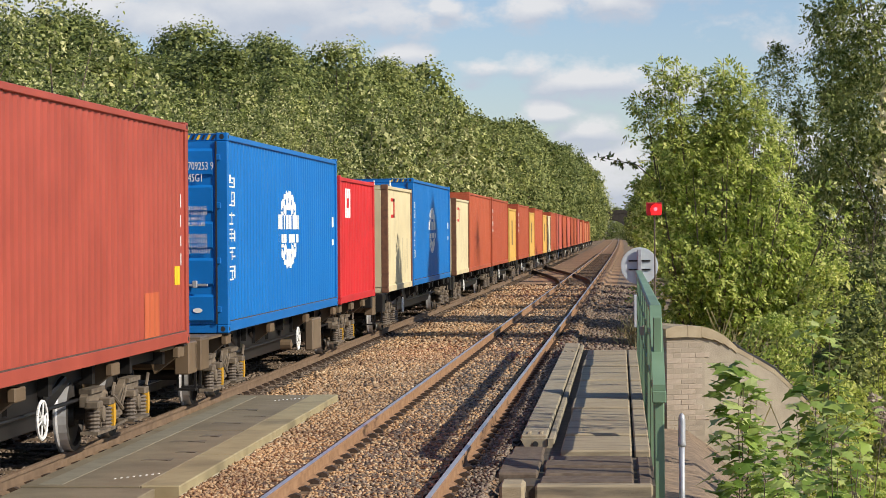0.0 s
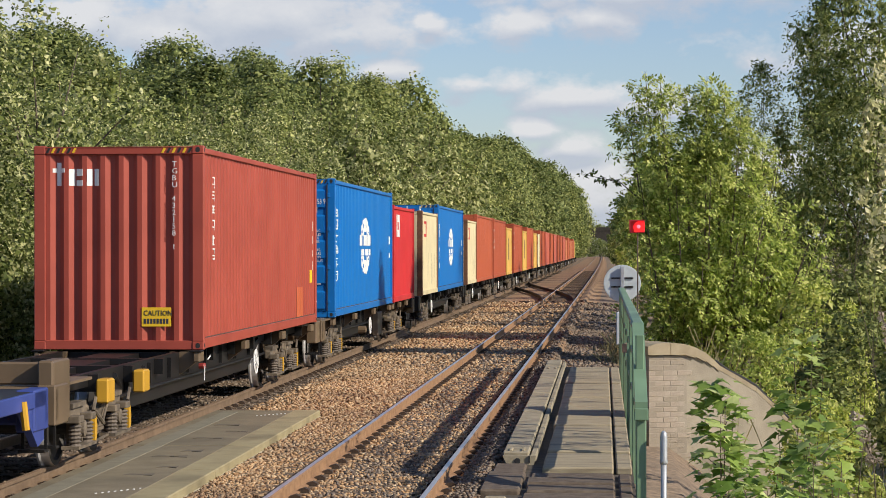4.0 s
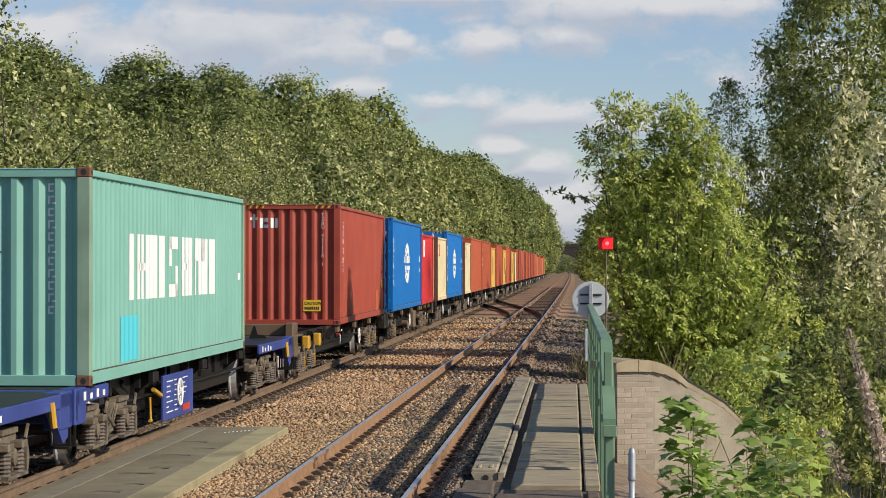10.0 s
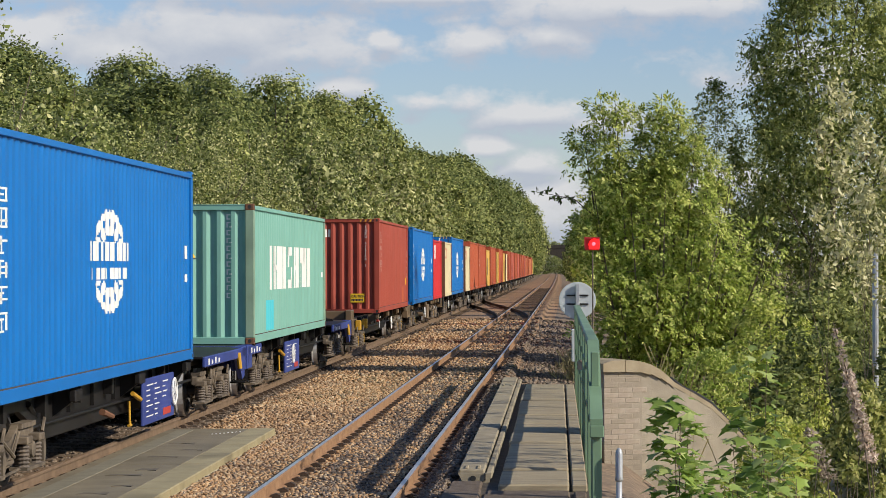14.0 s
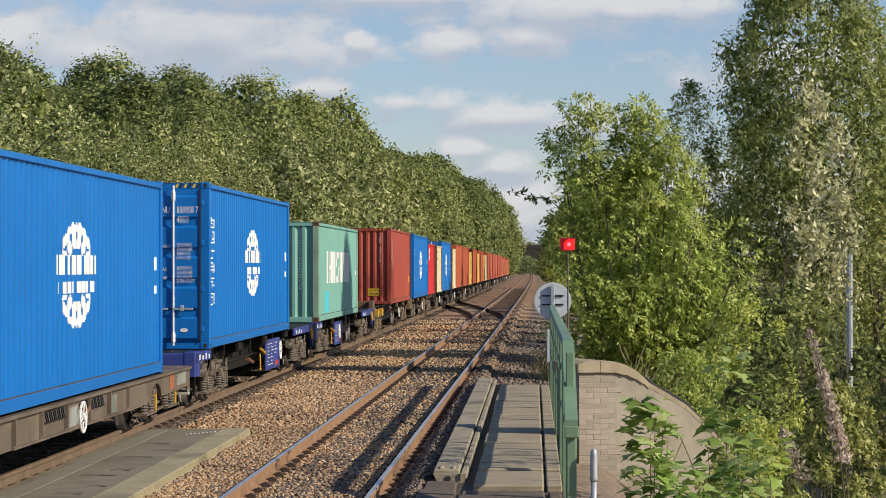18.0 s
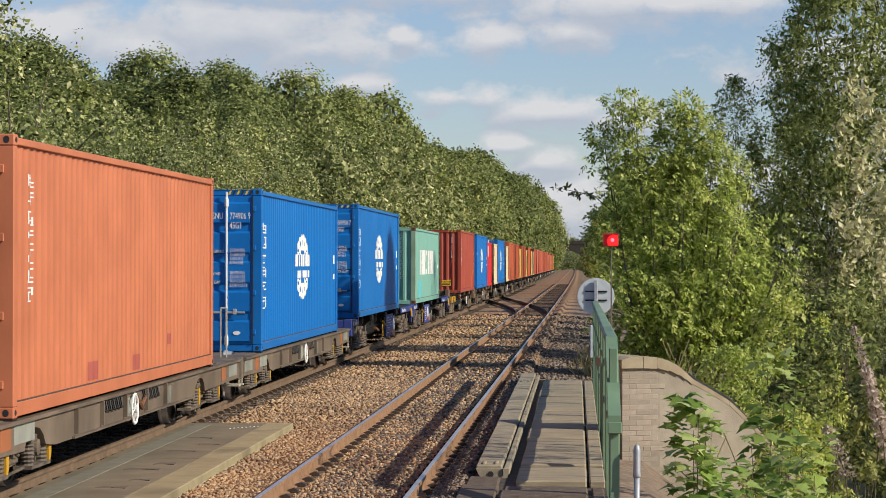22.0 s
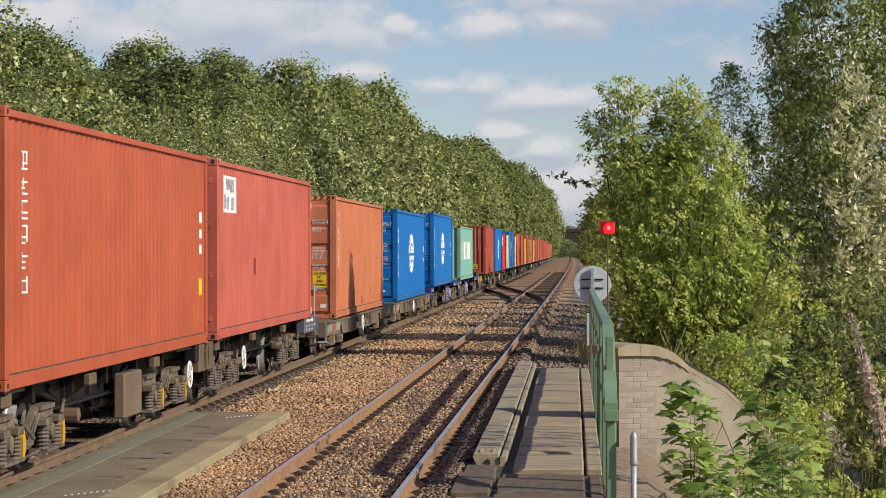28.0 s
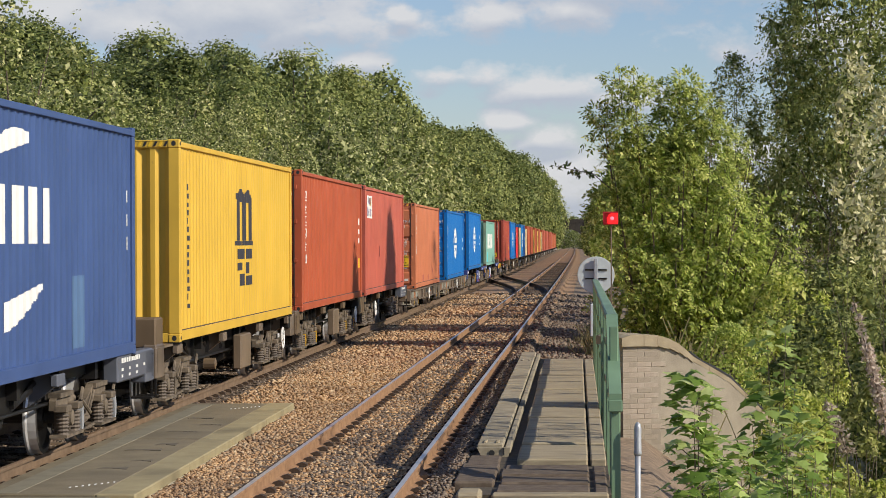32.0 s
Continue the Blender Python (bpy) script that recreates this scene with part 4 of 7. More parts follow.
def spire_blobs(h, base, spread, stems, seed):
    """Clumps along a few upright leaders of unequal height, with leafy shoots at their tips."""
    rng = random.Random(seed)
    out = []
    for k in range(stems):
        a = k * 2.4 + rng.uniform(-0.4, 0.4)
        d = spread * (0.0 if k == 0 else rng.uniform(0.35, 0.75))
        x, y = d * math.cos(a), d * math.sin(a)
        top = h * (1.0 if k == 0 else rng.uniform(0.62, 0.93))
        z = base
        while z < top:
            u = (z - base) / max(0.1, top - base)
            r = spread * (0.40 - 0.30 * u ** 1.4) * rng.uniform(0.75, 1.15)
            b = rng.uniform(0, 6.28)
            out.append((x + 0.55 * r * math.cos(b), y + 0.55 * r * math.sin(b), z, r, r, r * rng.uniform(0.8, 1.2)))
            z += r * rng.uniform(0.55, 0.85)
        for j in range(4):
            b = rng.uniform(0, 6.28)
            out.append((x + 0.12 * spread * math.cos(b), y + 0.12 * spread * math.sin(b), top + rng.uniform(-0.45, 0.25), 0.13, 0.13, 0.40))
    return out


def spire_kind(name, label, h, base, spread, stems, count, size, leaf, seed, group):
    blobs = spire_blobs(h, base, spread, stems, seed)
    t = thing(name, label, "tree", group)
    part("trunk", trunk_shape(h * 0.85, 0.12, blobs, seed), BARK, t)
    part("crown", leaf_cloud("crown", blobs, count, size, leaf, seed, 0.2, 0.62, 0.62, fill=0.30, bias=0.5, light=0.40, broad=1.7, ruffle=0.62), None, t)
    return t


def left_trees():
    rng = random.Random(21)
    pale = "dense leafy hedgerow tree with pale green sunlit leaves"
    near = [spire_kind("hedgerow_tree", pale, 8.0, 0.6, 2.5 + 0.15 * i, 8, 27000, 0.090, LEAF_HEDGE, 30 + i, "hedgerow trees beside the line") for i in range(3)]
    hedge = [spire_kind("hedgerow_tree", pale, 8.0, 0.6, 2.6 + 0.15 * i, 7, 7000, 0.165, LEAF_HEDGE, 40 + i, "hedgerow trees beside the line") for i in range(3)]
    back = [spire_kind("bank_tree", "leafy mid green tree behind the hedge", 8.0, 0.8, 2.6, 7, 7600, 0.150, LEAF_BANK, 45 + i, "trees behind the hedge") for i in range(2)]
    dark = "tall dark green woodland tree in full leaf"
    wood = [tree_kind("woodland_tree", dark, 16.0, 2.0, 4.4 + 0.3 * i, 46, 11000, 0.225, LEAF_WOOD, 50 + i, slim=0.75, taper=0.30, trunk_r=0.3, group="woodland trees on the bank", lump=1.5, shell=0.8, fill=0.30, light=0.35, broad=2.0, ruffle=0.5) for i in range(3)]
    far_wood = [tree_kind("woodland_tree", dark, 16.0, 2.0, 4.6 + 0.3 * i, 38, 5000, 0.34, LEAF_WOOD, 60 + i, slim=0.75, taper=0.30, trunk_r=0.3, group="woodland trees on the bank", lump=1.55, shell=0.8, fill=0.30, light=0.35, broad=2.0, ruffle=0.5) for i in range(2)]
    used = set()

    def put(kinds, k, x, y, top, full):
        """A tree whose top stands at height top; full: the height of its kind."""
        ob = kinds[k % len(kinds)]
        y *= 1.025
        z = ground_height(x, y) - 0.1
        tall = (top - z) / full
        wide = max(0.8, min(1.5, tall)) if full > 10 else max(0.85, min(1.35, tall))
        m = pose(x, y, z, 0, 0, rng.uniform(0, 360)) @ Matrix.Diagonal((wide * rng.uniform(0.92, 1.08), wide, tall, 1))
        if ob.name in used:
            ob = copy_thing(ob, pose(0, 0, 0))
        used.add(kinds[k % len(kinds)].name)
        ob.matrix_basis = m
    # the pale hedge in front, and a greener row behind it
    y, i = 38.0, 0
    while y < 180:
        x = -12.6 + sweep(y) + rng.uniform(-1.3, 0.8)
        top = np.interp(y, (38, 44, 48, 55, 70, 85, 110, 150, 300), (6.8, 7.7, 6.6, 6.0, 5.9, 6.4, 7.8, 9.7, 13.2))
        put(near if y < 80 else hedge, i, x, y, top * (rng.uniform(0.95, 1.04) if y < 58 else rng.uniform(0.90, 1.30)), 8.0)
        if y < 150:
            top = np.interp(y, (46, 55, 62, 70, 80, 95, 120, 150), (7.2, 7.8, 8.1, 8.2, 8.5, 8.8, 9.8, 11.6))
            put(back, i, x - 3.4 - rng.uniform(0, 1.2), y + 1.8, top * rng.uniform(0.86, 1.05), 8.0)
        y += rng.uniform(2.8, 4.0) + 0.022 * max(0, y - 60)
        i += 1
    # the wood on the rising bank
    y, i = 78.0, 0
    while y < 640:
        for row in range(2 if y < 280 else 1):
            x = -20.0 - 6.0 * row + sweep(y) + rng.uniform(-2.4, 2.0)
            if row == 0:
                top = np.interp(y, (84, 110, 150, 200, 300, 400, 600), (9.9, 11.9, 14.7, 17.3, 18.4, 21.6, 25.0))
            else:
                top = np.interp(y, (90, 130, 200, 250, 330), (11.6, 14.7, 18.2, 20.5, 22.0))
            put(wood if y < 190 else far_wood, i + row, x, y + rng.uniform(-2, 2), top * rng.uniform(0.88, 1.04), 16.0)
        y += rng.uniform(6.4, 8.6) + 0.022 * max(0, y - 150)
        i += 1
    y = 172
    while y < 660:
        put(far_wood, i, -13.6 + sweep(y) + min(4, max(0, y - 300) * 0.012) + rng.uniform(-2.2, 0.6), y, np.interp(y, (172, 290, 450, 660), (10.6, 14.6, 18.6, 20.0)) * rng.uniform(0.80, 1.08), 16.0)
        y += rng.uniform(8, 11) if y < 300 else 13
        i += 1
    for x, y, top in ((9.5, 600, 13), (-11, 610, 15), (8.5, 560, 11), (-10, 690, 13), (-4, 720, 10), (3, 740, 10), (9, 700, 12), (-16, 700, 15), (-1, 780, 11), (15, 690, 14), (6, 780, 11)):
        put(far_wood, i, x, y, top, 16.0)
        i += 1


def spray_cloud(name, clumps, count, size, mat, seed, pairs):
    """Pinnate leaves: pairs of leaflets along a drooping stalk, set over the outsides of clumps."""
    rng = np.random.default_rng(seed)
    c = np.array(clumps)
    pick = rng.choice(len(c), count, p=c[:, 3] ** 2 / (c[:, 3] ** 2).sum())
    d = rng.normal(size=(count, 3)) + np.array([0.15, -0.25, 0.2])
    d /= np.linalg.norm(d, axis=1)[:, None]
    p = c[pick, :3] + d * c[pick, 3:6] * rng.uniform(0.55, 1.05, (count, 1))
    stalk = d + rng.normal(scale=0.35, size=d.shape) + np.array([0, 0, -0.35])
    stalk /= np.linalg.norm(stalk, axis=1)[:, None]
    nrm = 0.35 * d + rng.normal(scale=0.40, size=d.shape) + np.array([0, -0.15, 0.2]) + 1.1 * np.array(SUN_DIR)
    nrm -= stalk * (nrm * stalk).sum(1)[:, None]
    nrm /= np.linalg.norm(nrm, axis=1)[:, None]
    side = np.cross(nrm, stalk)
    long = size * rng.uniform(0.75, 1.25, (count, 1))
    quads = []
    for k in range(2 * pairs + 1):
        row, way = k // 2, (1 if k % 2 else -1)
        if k == 2 * pairs:
            base, along = p + stalk * long * 0.95, stalk
        else:
            base = p + stalk * long * (0.28 + 0.62 * row / pairs)
            along = side * way * 0.85 + stalk * 0.55
        along = along + rng.normal(scale=0.22, size=d.shape)
        along /= np.linalg.norm(along, axis=1)[:, None]
        across = np.cross(nrm, along)
        across /= np.linalg.norm(across, axis=1)[:, None]
        s = long * 0.46 * rng.uniform(0.8, 1.2, (count, 1))
        dip = nrm * s * 0.12
        quads.append(np.stack([base, base + along * s * 0.5 + across * s * 0.23 - dip, base + along * s - dip * 1.5, base + along * s * 0.5 - across * s * 0.23 - dip], 1))
    v = np.concatenate(quads, 0).reshape(-1, 3)
    return array_mesh(name, v, np.arange(len(v)).reshape(-1, 4), mat)


def right_trees():
    rng = random.Random(5)

    def put(t, x, y, z, scale, rz):
        t.matrix_basis = pose(x, y, z, 0, 0, rz) @ Matrix.Diagonal((scale, scale, scale, 1))

    # the sunlit ash thicket behind the abutment: many stems from one stool, with pinnate leaves
    ash = thing("ash_tree", "broad sunlit ash thicket with yellow-green pinnate leaves behind the wall", "tree", "trees behind the wall", at=pose(2.3, 53.7, -1.75))
    tips = [(-1.30, 0.2, 8.35), (-0.95, -0.3, 8.05), (-1.70, 0.1, 7.35), (-0.35, 0.3, 7.75), (0.15, -0.2, 8.20), (0.60, 0.2, 8.05), (0.95, -0.3, 7.35), (1.35, 0.3, 6.75), (1.75, -0.2, 6.05), (2.25, 0.1, 5.4), (2.7, 0.3, 4.6), (-1.45, -0.5, 5.9), (-1.25, -0.6, 4.6), (-0.6, -0.8, 5.6), (0.2, -0.9, 5.9), (0.9, -0.9, 5.0), (1.6, -0.8, 4.2), (-0.9, -0.9, 3.6), (0.0, -1.1, 4.0), (1.0, -1.1, 3.2), (2.1, -0.7, 3.3), (2.0, -0.5, 5.0), (2.5, -0.6, 4.3), (2.95, -0.3, 4.9), (2.6, -0.9, 3.2), (1.5, -1.0, 5.4), (0.4, 0.8, 6.9), (-0.7, 0.8, 6.6), (1.6, 0.8, 5.0)]
    stems, clumps = Shape(), []
    for k, (x, y, z) in enumerate(tips):
        foot = Vector((0.45 * x, 0.3 * y, 0))
        knee = Vector((0.72 * x, 0.7 * y, 0.55 * z))
        stems.tube(foot, knee, 0.045, 0.028, 6).tube(knee, (x, y, z), 0.028, 0.006, 6)
        n = max(3, int((z - 1.4) / 0.42))
        for j in range(n):
            u = (j + rng.random()) / n
            h = 1.6 + (z - 1.6) * u
            c = foot.lerp(knee, h / knee.z) if h < knee.z else knee.lerp(Vector((x, y, z)), (h - knee.z) / (z - knee.z))
            r = (0.56 - 0.30 * u ** 2) * rng.uniform(0.7, 1.15)
            b = rng.uniform(0, 6.28)
            q = Vector((c.x + 0.55 * r * math.cos(b), c.y + 0.55 * r * math.sin(b), h))
            stems.tube(c, q, 0.010, 0.004, 4)
            clumps.append((q.x, q.y, q.z, r, r, r * 0.85))
    part("stem", stems, BARK, ash)
    low = [c for c in clumps if c[2] + rng.uniform(-1.4, 1.4) < 5.9]
    high = [c for c in clumps if c not in low]
    part("foliage", spray_cloud("foliage", low, 5200, 0.25, LEAF_ASH, 71, 3), None, ash, "dense yellow-green leaves")
    part("crown", spray_cloud("crown", high, 3000, 0.21, LEAF_ASH_TOP, 72, 3), None, ash, "open darker green top sprays")
    limb = [(-2.0 - 0.13 * k, 0.0, 5.72 + 0.035 * k + 0.05 * math.sin(2 * k), 0.09, 0.09, 0.05) for k in range(7)]
    twig = part("limb", Shape().tube((-1.3, 0, 5.2), (-1.9, 0, 5.72), 0.02, 0.012, 6).tube((-1.9, 0, 5.72), (-2.75, 0, 5.9), 0.012, 0.005, 6), BARK, ash)
    part("leaves", leaf_cloud("leaves", limb, 90, 0.12, LEAF_WOOD, 171, 0.2, 0.3, 0.5), None, twig)
    # tall willow-like trees; the last three are added out of view for shade
    for i, (x, y, h, spread, count) in enumerate(((7.45, 61.5, 13.6, 2.85, 70000), (10.6, 72, 12.5, 3.0, 9000), (7.6, 72, 9.5, 2.4, 15000), (9.4, 80, 14.5, 3.2, 10000), (8.4, 54.3, 6.5, 2.0, 13000), (6.2, 51.8, 4.3, 1.5, 9000), (10.2, 39.5, 6.4, 2.4, 9000), (10.6, 57.0, 9.0, 2.4, 9000), (9.8, 31.5, 6.0, 2.3, 9000))):
        # bush number 5 takes darker woodland leaves in place of shade
        t = tree_kind("willow_tree", "low willow bush with leaves darkened as shade" if i == 5 else "tall willow tree with narrow olive green leaves", h, 0.2, spread, 230, count, 0.108, LEAF_WOOD if i == 5 else LEAF_WILLOW, 80 + i, 0.8, 0.42, 0.15, 0.5, 0.14, group="willows beside the line", fill=0.32, lump=1.25)
        put(t, x, y, -2.2, 1.0, 60 * i)
    t = tree_kind("sparse_tree", "thin tree with sparse dark twiggy foliage", 9.45, 3.2, 1.2, 110, 9000, 0.10, LEAF_WILLOW, 97, 0.2, 0.42, 0.35, 0.2, 0.05, group="willows beside the line", fill=0.0, bias=0.3)
    put(t, 4.25, 61.5, -2.0, 1.0, 0)
    # further trees along the line
    far = [tree_kind("trackside_tree", "leafy green tree beside the railway line", 8.5, 0.3, 2.3, 70, 2700, 0.31, LEAF_BANK if i else LEAF_ASH, 90 + i, slim=0.6, taper=0.5, group="trackside trees") for i in range(2)]
    y, i = 78.0, 0
    while y < 620:
        x = 4.4 + sweep(y) * 0.9 + rng.uniform(-0.5, 1.2) - min(1.6, y / 250)
        tall = 2.0 + 0.045 * min(y, 190) * rng.uniform(0.8, 1.05)
        t = far[i % 2] if i < 2 else copy_thing(far[i % 2], pose(0, 0, 0))
        put(t, x, y, -0.8, (tall + 0.8) / 8.5, rng.uniform(0, 360))
        y += 6 + y * 0.035
        i += 1


def lobed_leaf(size):
    """A five-lobed leaf, slightly folded, stalk at the origin, tip along +y."""
    pts = [(0, 0), (0.16, 0.02), (0.42, -0.06), (0.36, 0.16), (0.60, 0.36), (0.34, 0.42), (0.22, 0.56), (0.0, 1.0)]
    out = [(x, y, -0.22 * abs(x)) for x, y in pts] + [(-x, y, -0.22 * abs(x)) for x, y in pts[-2:0:-1]]
    return [(x * size, y * size, z * size) for x, y, z in out]


def sycamore(name, label, x, y, z, h, spread, leaves, size, seed, mat):
    rng = random.Random(seed)
    t = thing(name, label, "sapling", "saplings below the platform", at=pose(x, y, z))
    stems, crown = Shape(), Shape()
    for k in range(3):
        a = rng.uniform(0, 6.28)
        top = Vector((math.cos(a) * spread * 0.5, math.sin(a) * spread * 0.5, h * rng.uniform(0.8, 1.0)))
        stems.tube((0, 0, -0.3), top * 0.5 + Vector((0, 0, h * 0.06)), 0.009, 0.006, 6)
        stems.tube(top * 0.5 + Vector((0, 0, h * 0.06)), top, 0.006, 0.003, 6)
    base = lobed_leaf(1.0)
    for i in range(leaves):
        u = (i + rng.random()) / leaves
        a = rng.uniform(0, 6.28)
        d = spread * (0.25 + 0.75 * rng.random()) * (1 - 0.5 * u)
        c = Vector((d * math.cos(a), d * math.sin(a), h * (0.12 + 0.9 * u)))
        m = Matrix.Translation(c) @ Euler((rng.uniform(-0.9, 0.3), rng.uniform(-0.5, 0.5), a - 1.57 + rng.uniform(-0.5, 0.5))).to_matrix().to_4x4()
        s = size * rng.uniform(0.6, 1.15)
        crown.quad([m @ (Vector(p) * s) for p in base])
        if i % 15 == 0:
            stems.tube((c.x * 0.25, c.y * 0.25, c.z - 0.12), c, 0.006, 0.003, 4)
    part("stem", stems, BARK, t)
    part("foliage", crown, mat, t)


def plants():
    # (x, y, foot height, height, spread, leaves, leaf size)
    for i, (x, y, z, h, sp, n, size) in enumerate(((1.04, 19.5, -1.2, 2.4, 0.36, 300, 0.175), (1.42, 20.5, -1.5, 2.0, 0.42, 210, 0.17), (1.95, 22.5, -1.8, 2.7, 0.50, 190, 0.18), (1.85, 19.4, -1.5, 2.2, 0.45, 170, 0.14), (2.3, 21.5, -1.6, 2.3, 0.45, 140, 0.15), (2.35, 26, -2.2, 3.6, 0.55, 170, 0.16), (1.22, 18.6, -1.3, 1.7, 0.32, 170, 0.14))):
        sycamore("sycamore_sapling", "sycamore sapling with large lobed bright green leaves", x, 1.025 * y, z, h, sp, n, size, 100 + i, LEAF_SYC)
    # shrubs on the slope; the LEAF_WOOD ones have darker leaves standing in for shade
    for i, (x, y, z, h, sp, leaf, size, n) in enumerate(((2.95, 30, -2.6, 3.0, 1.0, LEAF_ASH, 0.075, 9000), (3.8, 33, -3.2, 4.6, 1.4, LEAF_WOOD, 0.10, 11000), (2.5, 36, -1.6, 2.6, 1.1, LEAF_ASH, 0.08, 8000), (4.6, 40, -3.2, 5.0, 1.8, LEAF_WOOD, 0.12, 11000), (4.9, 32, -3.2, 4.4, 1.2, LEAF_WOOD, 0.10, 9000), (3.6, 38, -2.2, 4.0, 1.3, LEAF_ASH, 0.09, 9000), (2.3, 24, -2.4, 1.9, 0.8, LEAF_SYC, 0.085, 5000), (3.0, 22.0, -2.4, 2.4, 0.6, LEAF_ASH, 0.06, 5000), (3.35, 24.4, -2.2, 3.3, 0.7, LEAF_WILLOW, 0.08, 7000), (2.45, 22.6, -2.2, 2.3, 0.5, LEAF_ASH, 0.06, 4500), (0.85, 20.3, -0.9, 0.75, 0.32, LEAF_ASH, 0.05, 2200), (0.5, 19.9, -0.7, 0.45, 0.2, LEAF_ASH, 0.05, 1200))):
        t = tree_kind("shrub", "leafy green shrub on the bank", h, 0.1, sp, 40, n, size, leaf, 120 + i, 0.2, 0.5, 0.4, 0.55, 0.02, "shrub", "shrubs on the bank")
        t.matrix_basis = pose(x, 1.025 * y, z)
    # a shrub with pale upturned leaves and faded flower spikes
    for i, (x, y, z, h) in enumerate(((3.08, 25, -0.6, 5.0), (3.42, 25.6, -0.6, 4.8), (3.75, 26.5, -0.6, 4.5))):
        blobs = [(0.13 * math.sin(k * 1.7 + i), 0.3 * math.cos(k * 2.1), h * (0.58 + 0.42 * k / 9), 0.12, 0.2, 0.24) for k in range(10)]
        t = thing("pale_shrub", "tall shrub with pale silvery upturned leaves", "shrub", "pale shrubs on the bank", at=pose(x, 1.025 * y, z))
        part("stem", trunk_shape(h, 0.006, blobs, 140 + i), BARK, t)
        part("foliage", leaf_cloud("foliage", blobs, 620, 0.085, LEAF_PALE, 140 + i, -0.8, 0.1, 0.48, bias=0.0), None, t)
    for i, (x, y, z, lean, n) in enumerate(((3.06, 22.3, 0.66, -0.20, 11), (3.14, 22.4, 0.45, -0.16, 9), (2.66, 22.0, 0.30, -0.14, 5))):
        t = thing("flower_spike", "faded purple-brown buddleia flower spike", "flower spike", "faded flower spikes", at=pose(x, 1.025 * y, z))
        stem = Shape().tube((-lean, 0, -2.0), (0, 0, 0), 0.007, 0.006, 6).tube((0, 0, 0), (lean * 1.5, 0, 0.105 * n), 0.008, 0.004, 6)
        part("stem", stem, BARK, t)
        blobs = [(lean * 1.5 * k / n, 0.02 * math.sin(k * 2), 0.105 * k, 0.085 - 0.005 * k, 0.085 - 0.005 * k, 0.05) for k in range(n)]
        part("flower_head", leaf_cloud("flower_head", blobs, 65 * n, 0.05, SEED, 150 + i, -0.3, 0.3, 0.5, bias=0.0), None, t)
    # dry grass beside the sign and on the track edges
    rng = np.random.default_rng(9)
    v = []
    for x, y, z, n, h, wide in ((0.34, 52, -0.45, 90, 0.55, 0.5), (0.2, 56, -0.45, 90, 0.4, 1.0), (0.45, 60, -0.45, 200, 0.6, 1.0), (1.9, 33, -0.45, 120, 0.7, 1.0), (1.40, 31.6, 0.78, 9, 0.5, 0.1), (1.62, 31.9, 0.55, 9, 0.5, 0.1)):
        for k in range(n):
            px, py = x + rng.normal() * 0.16, 1.025 * y + rng.normal() * wide
            hh = h * rng.uniform(0.5, 1.1)
            dx, dy = rng.normal() * 0.14, rng.normal() * 0.14
            v += [(px - 0.008, py, z), (px + 0.008, py, z), (px + dx, py + dy, z + hh), (px + dx * 0.9, py + dy, z + hh)]
    v = np.array(v)
    tagged(new("dry_grass", array_mesh("dry_grass", v, np.arange(len(v)).reshape(-1, 4), GRASS)), "tufts of dry yellow grass beside the track", "grass", kind="stuff")


# ---- containers ----
LOW = 0.175  # how far the deep-framed wagons sit below the others
HALF = 1.219  # half a container's width
INSET = 0.032  # how far the corrugated sides lie behind the rails
PITCH = 0.278


def waves(y0, y1, pitch=PITCH, deep=0.019):
    """The line of a corrugated wall: pairs of (distance along, depth inwards)."""
    n = max(1, round((y1 - y0) / pitch))
    p = (y1 - y0) / n
    out = []
    for i in range(n):
        a = y0 + i * p
        out += [(a, 0.0), (a + 0.26 * p, 0.0), (a + 0.50 * p, deep), (a + 0.76 * p, deep)]
    return out + [(y1, 0.0)]


def wall_along_y(x, sign, line, z0, z1):
    s = Shape()
    for (a, da), (b, db) in zip(line, line[1:]):
        q = [(x - sign * da, a, z0), (x - sign * db, b, z0), (x - sign * db, b, z1), (x - sign * da, a, z1)]
        s.quad(q if sign > 0 else q[::-1])
    return s


def wall_along_x(y, sign, line, z0, z1):
    s = Shape()
    for (a, da), (b, db) in zip(line, line[1:]):
        q = [(a, y - sign * da, z0), (b, y - sign * db, z0), (b, y - sign * db, z1), (a, y - sign * da, z1)]
        s.quad(q[::-1] if sign > 0 else q)
    return s


def clip_line(line, a, b):
    out = []
    for (p, dp), (q, dq) in zip(line, line[1:]):
        lo, hi = max(p, a), min(q, b)
        if hi - lo > 1e-5:
            f = lambda t: dp + (dq - dp) * (t - p) / (q - p)
            out.append((lo, f(lo), hi, f(hi)))
    return out


def marks_on_side(line, rects, x):
    """Painted marks that follow the corrugations; rects are (y0, y1, z0, z1) or four corners (y, z) of a slanted bar."""
    s = Shape()
    for y0, y1, z0, z1 in rects:
        for a, da, b, db in clip_line(line, y0, y1):
            s.quad([(x - da + 0.004, a, z0), (x - db + 0.004, b, z0), (x - db + 0.004, b, z1), (x - da + 0.004, a, z1)])
    return s


def marks_on_end(line, rects, y):
    s = Shape()
    for x0, x1, z0, z1 in rects:
        for a, da, b, db in clip_line(line, x0, x1):
            s.quad([(a, y + da - 0.004, z0), (b, y + db - 0.004, z0), (b, y + db - 0.004, z1), (a, y + da - 0.004, z1)])
    return s


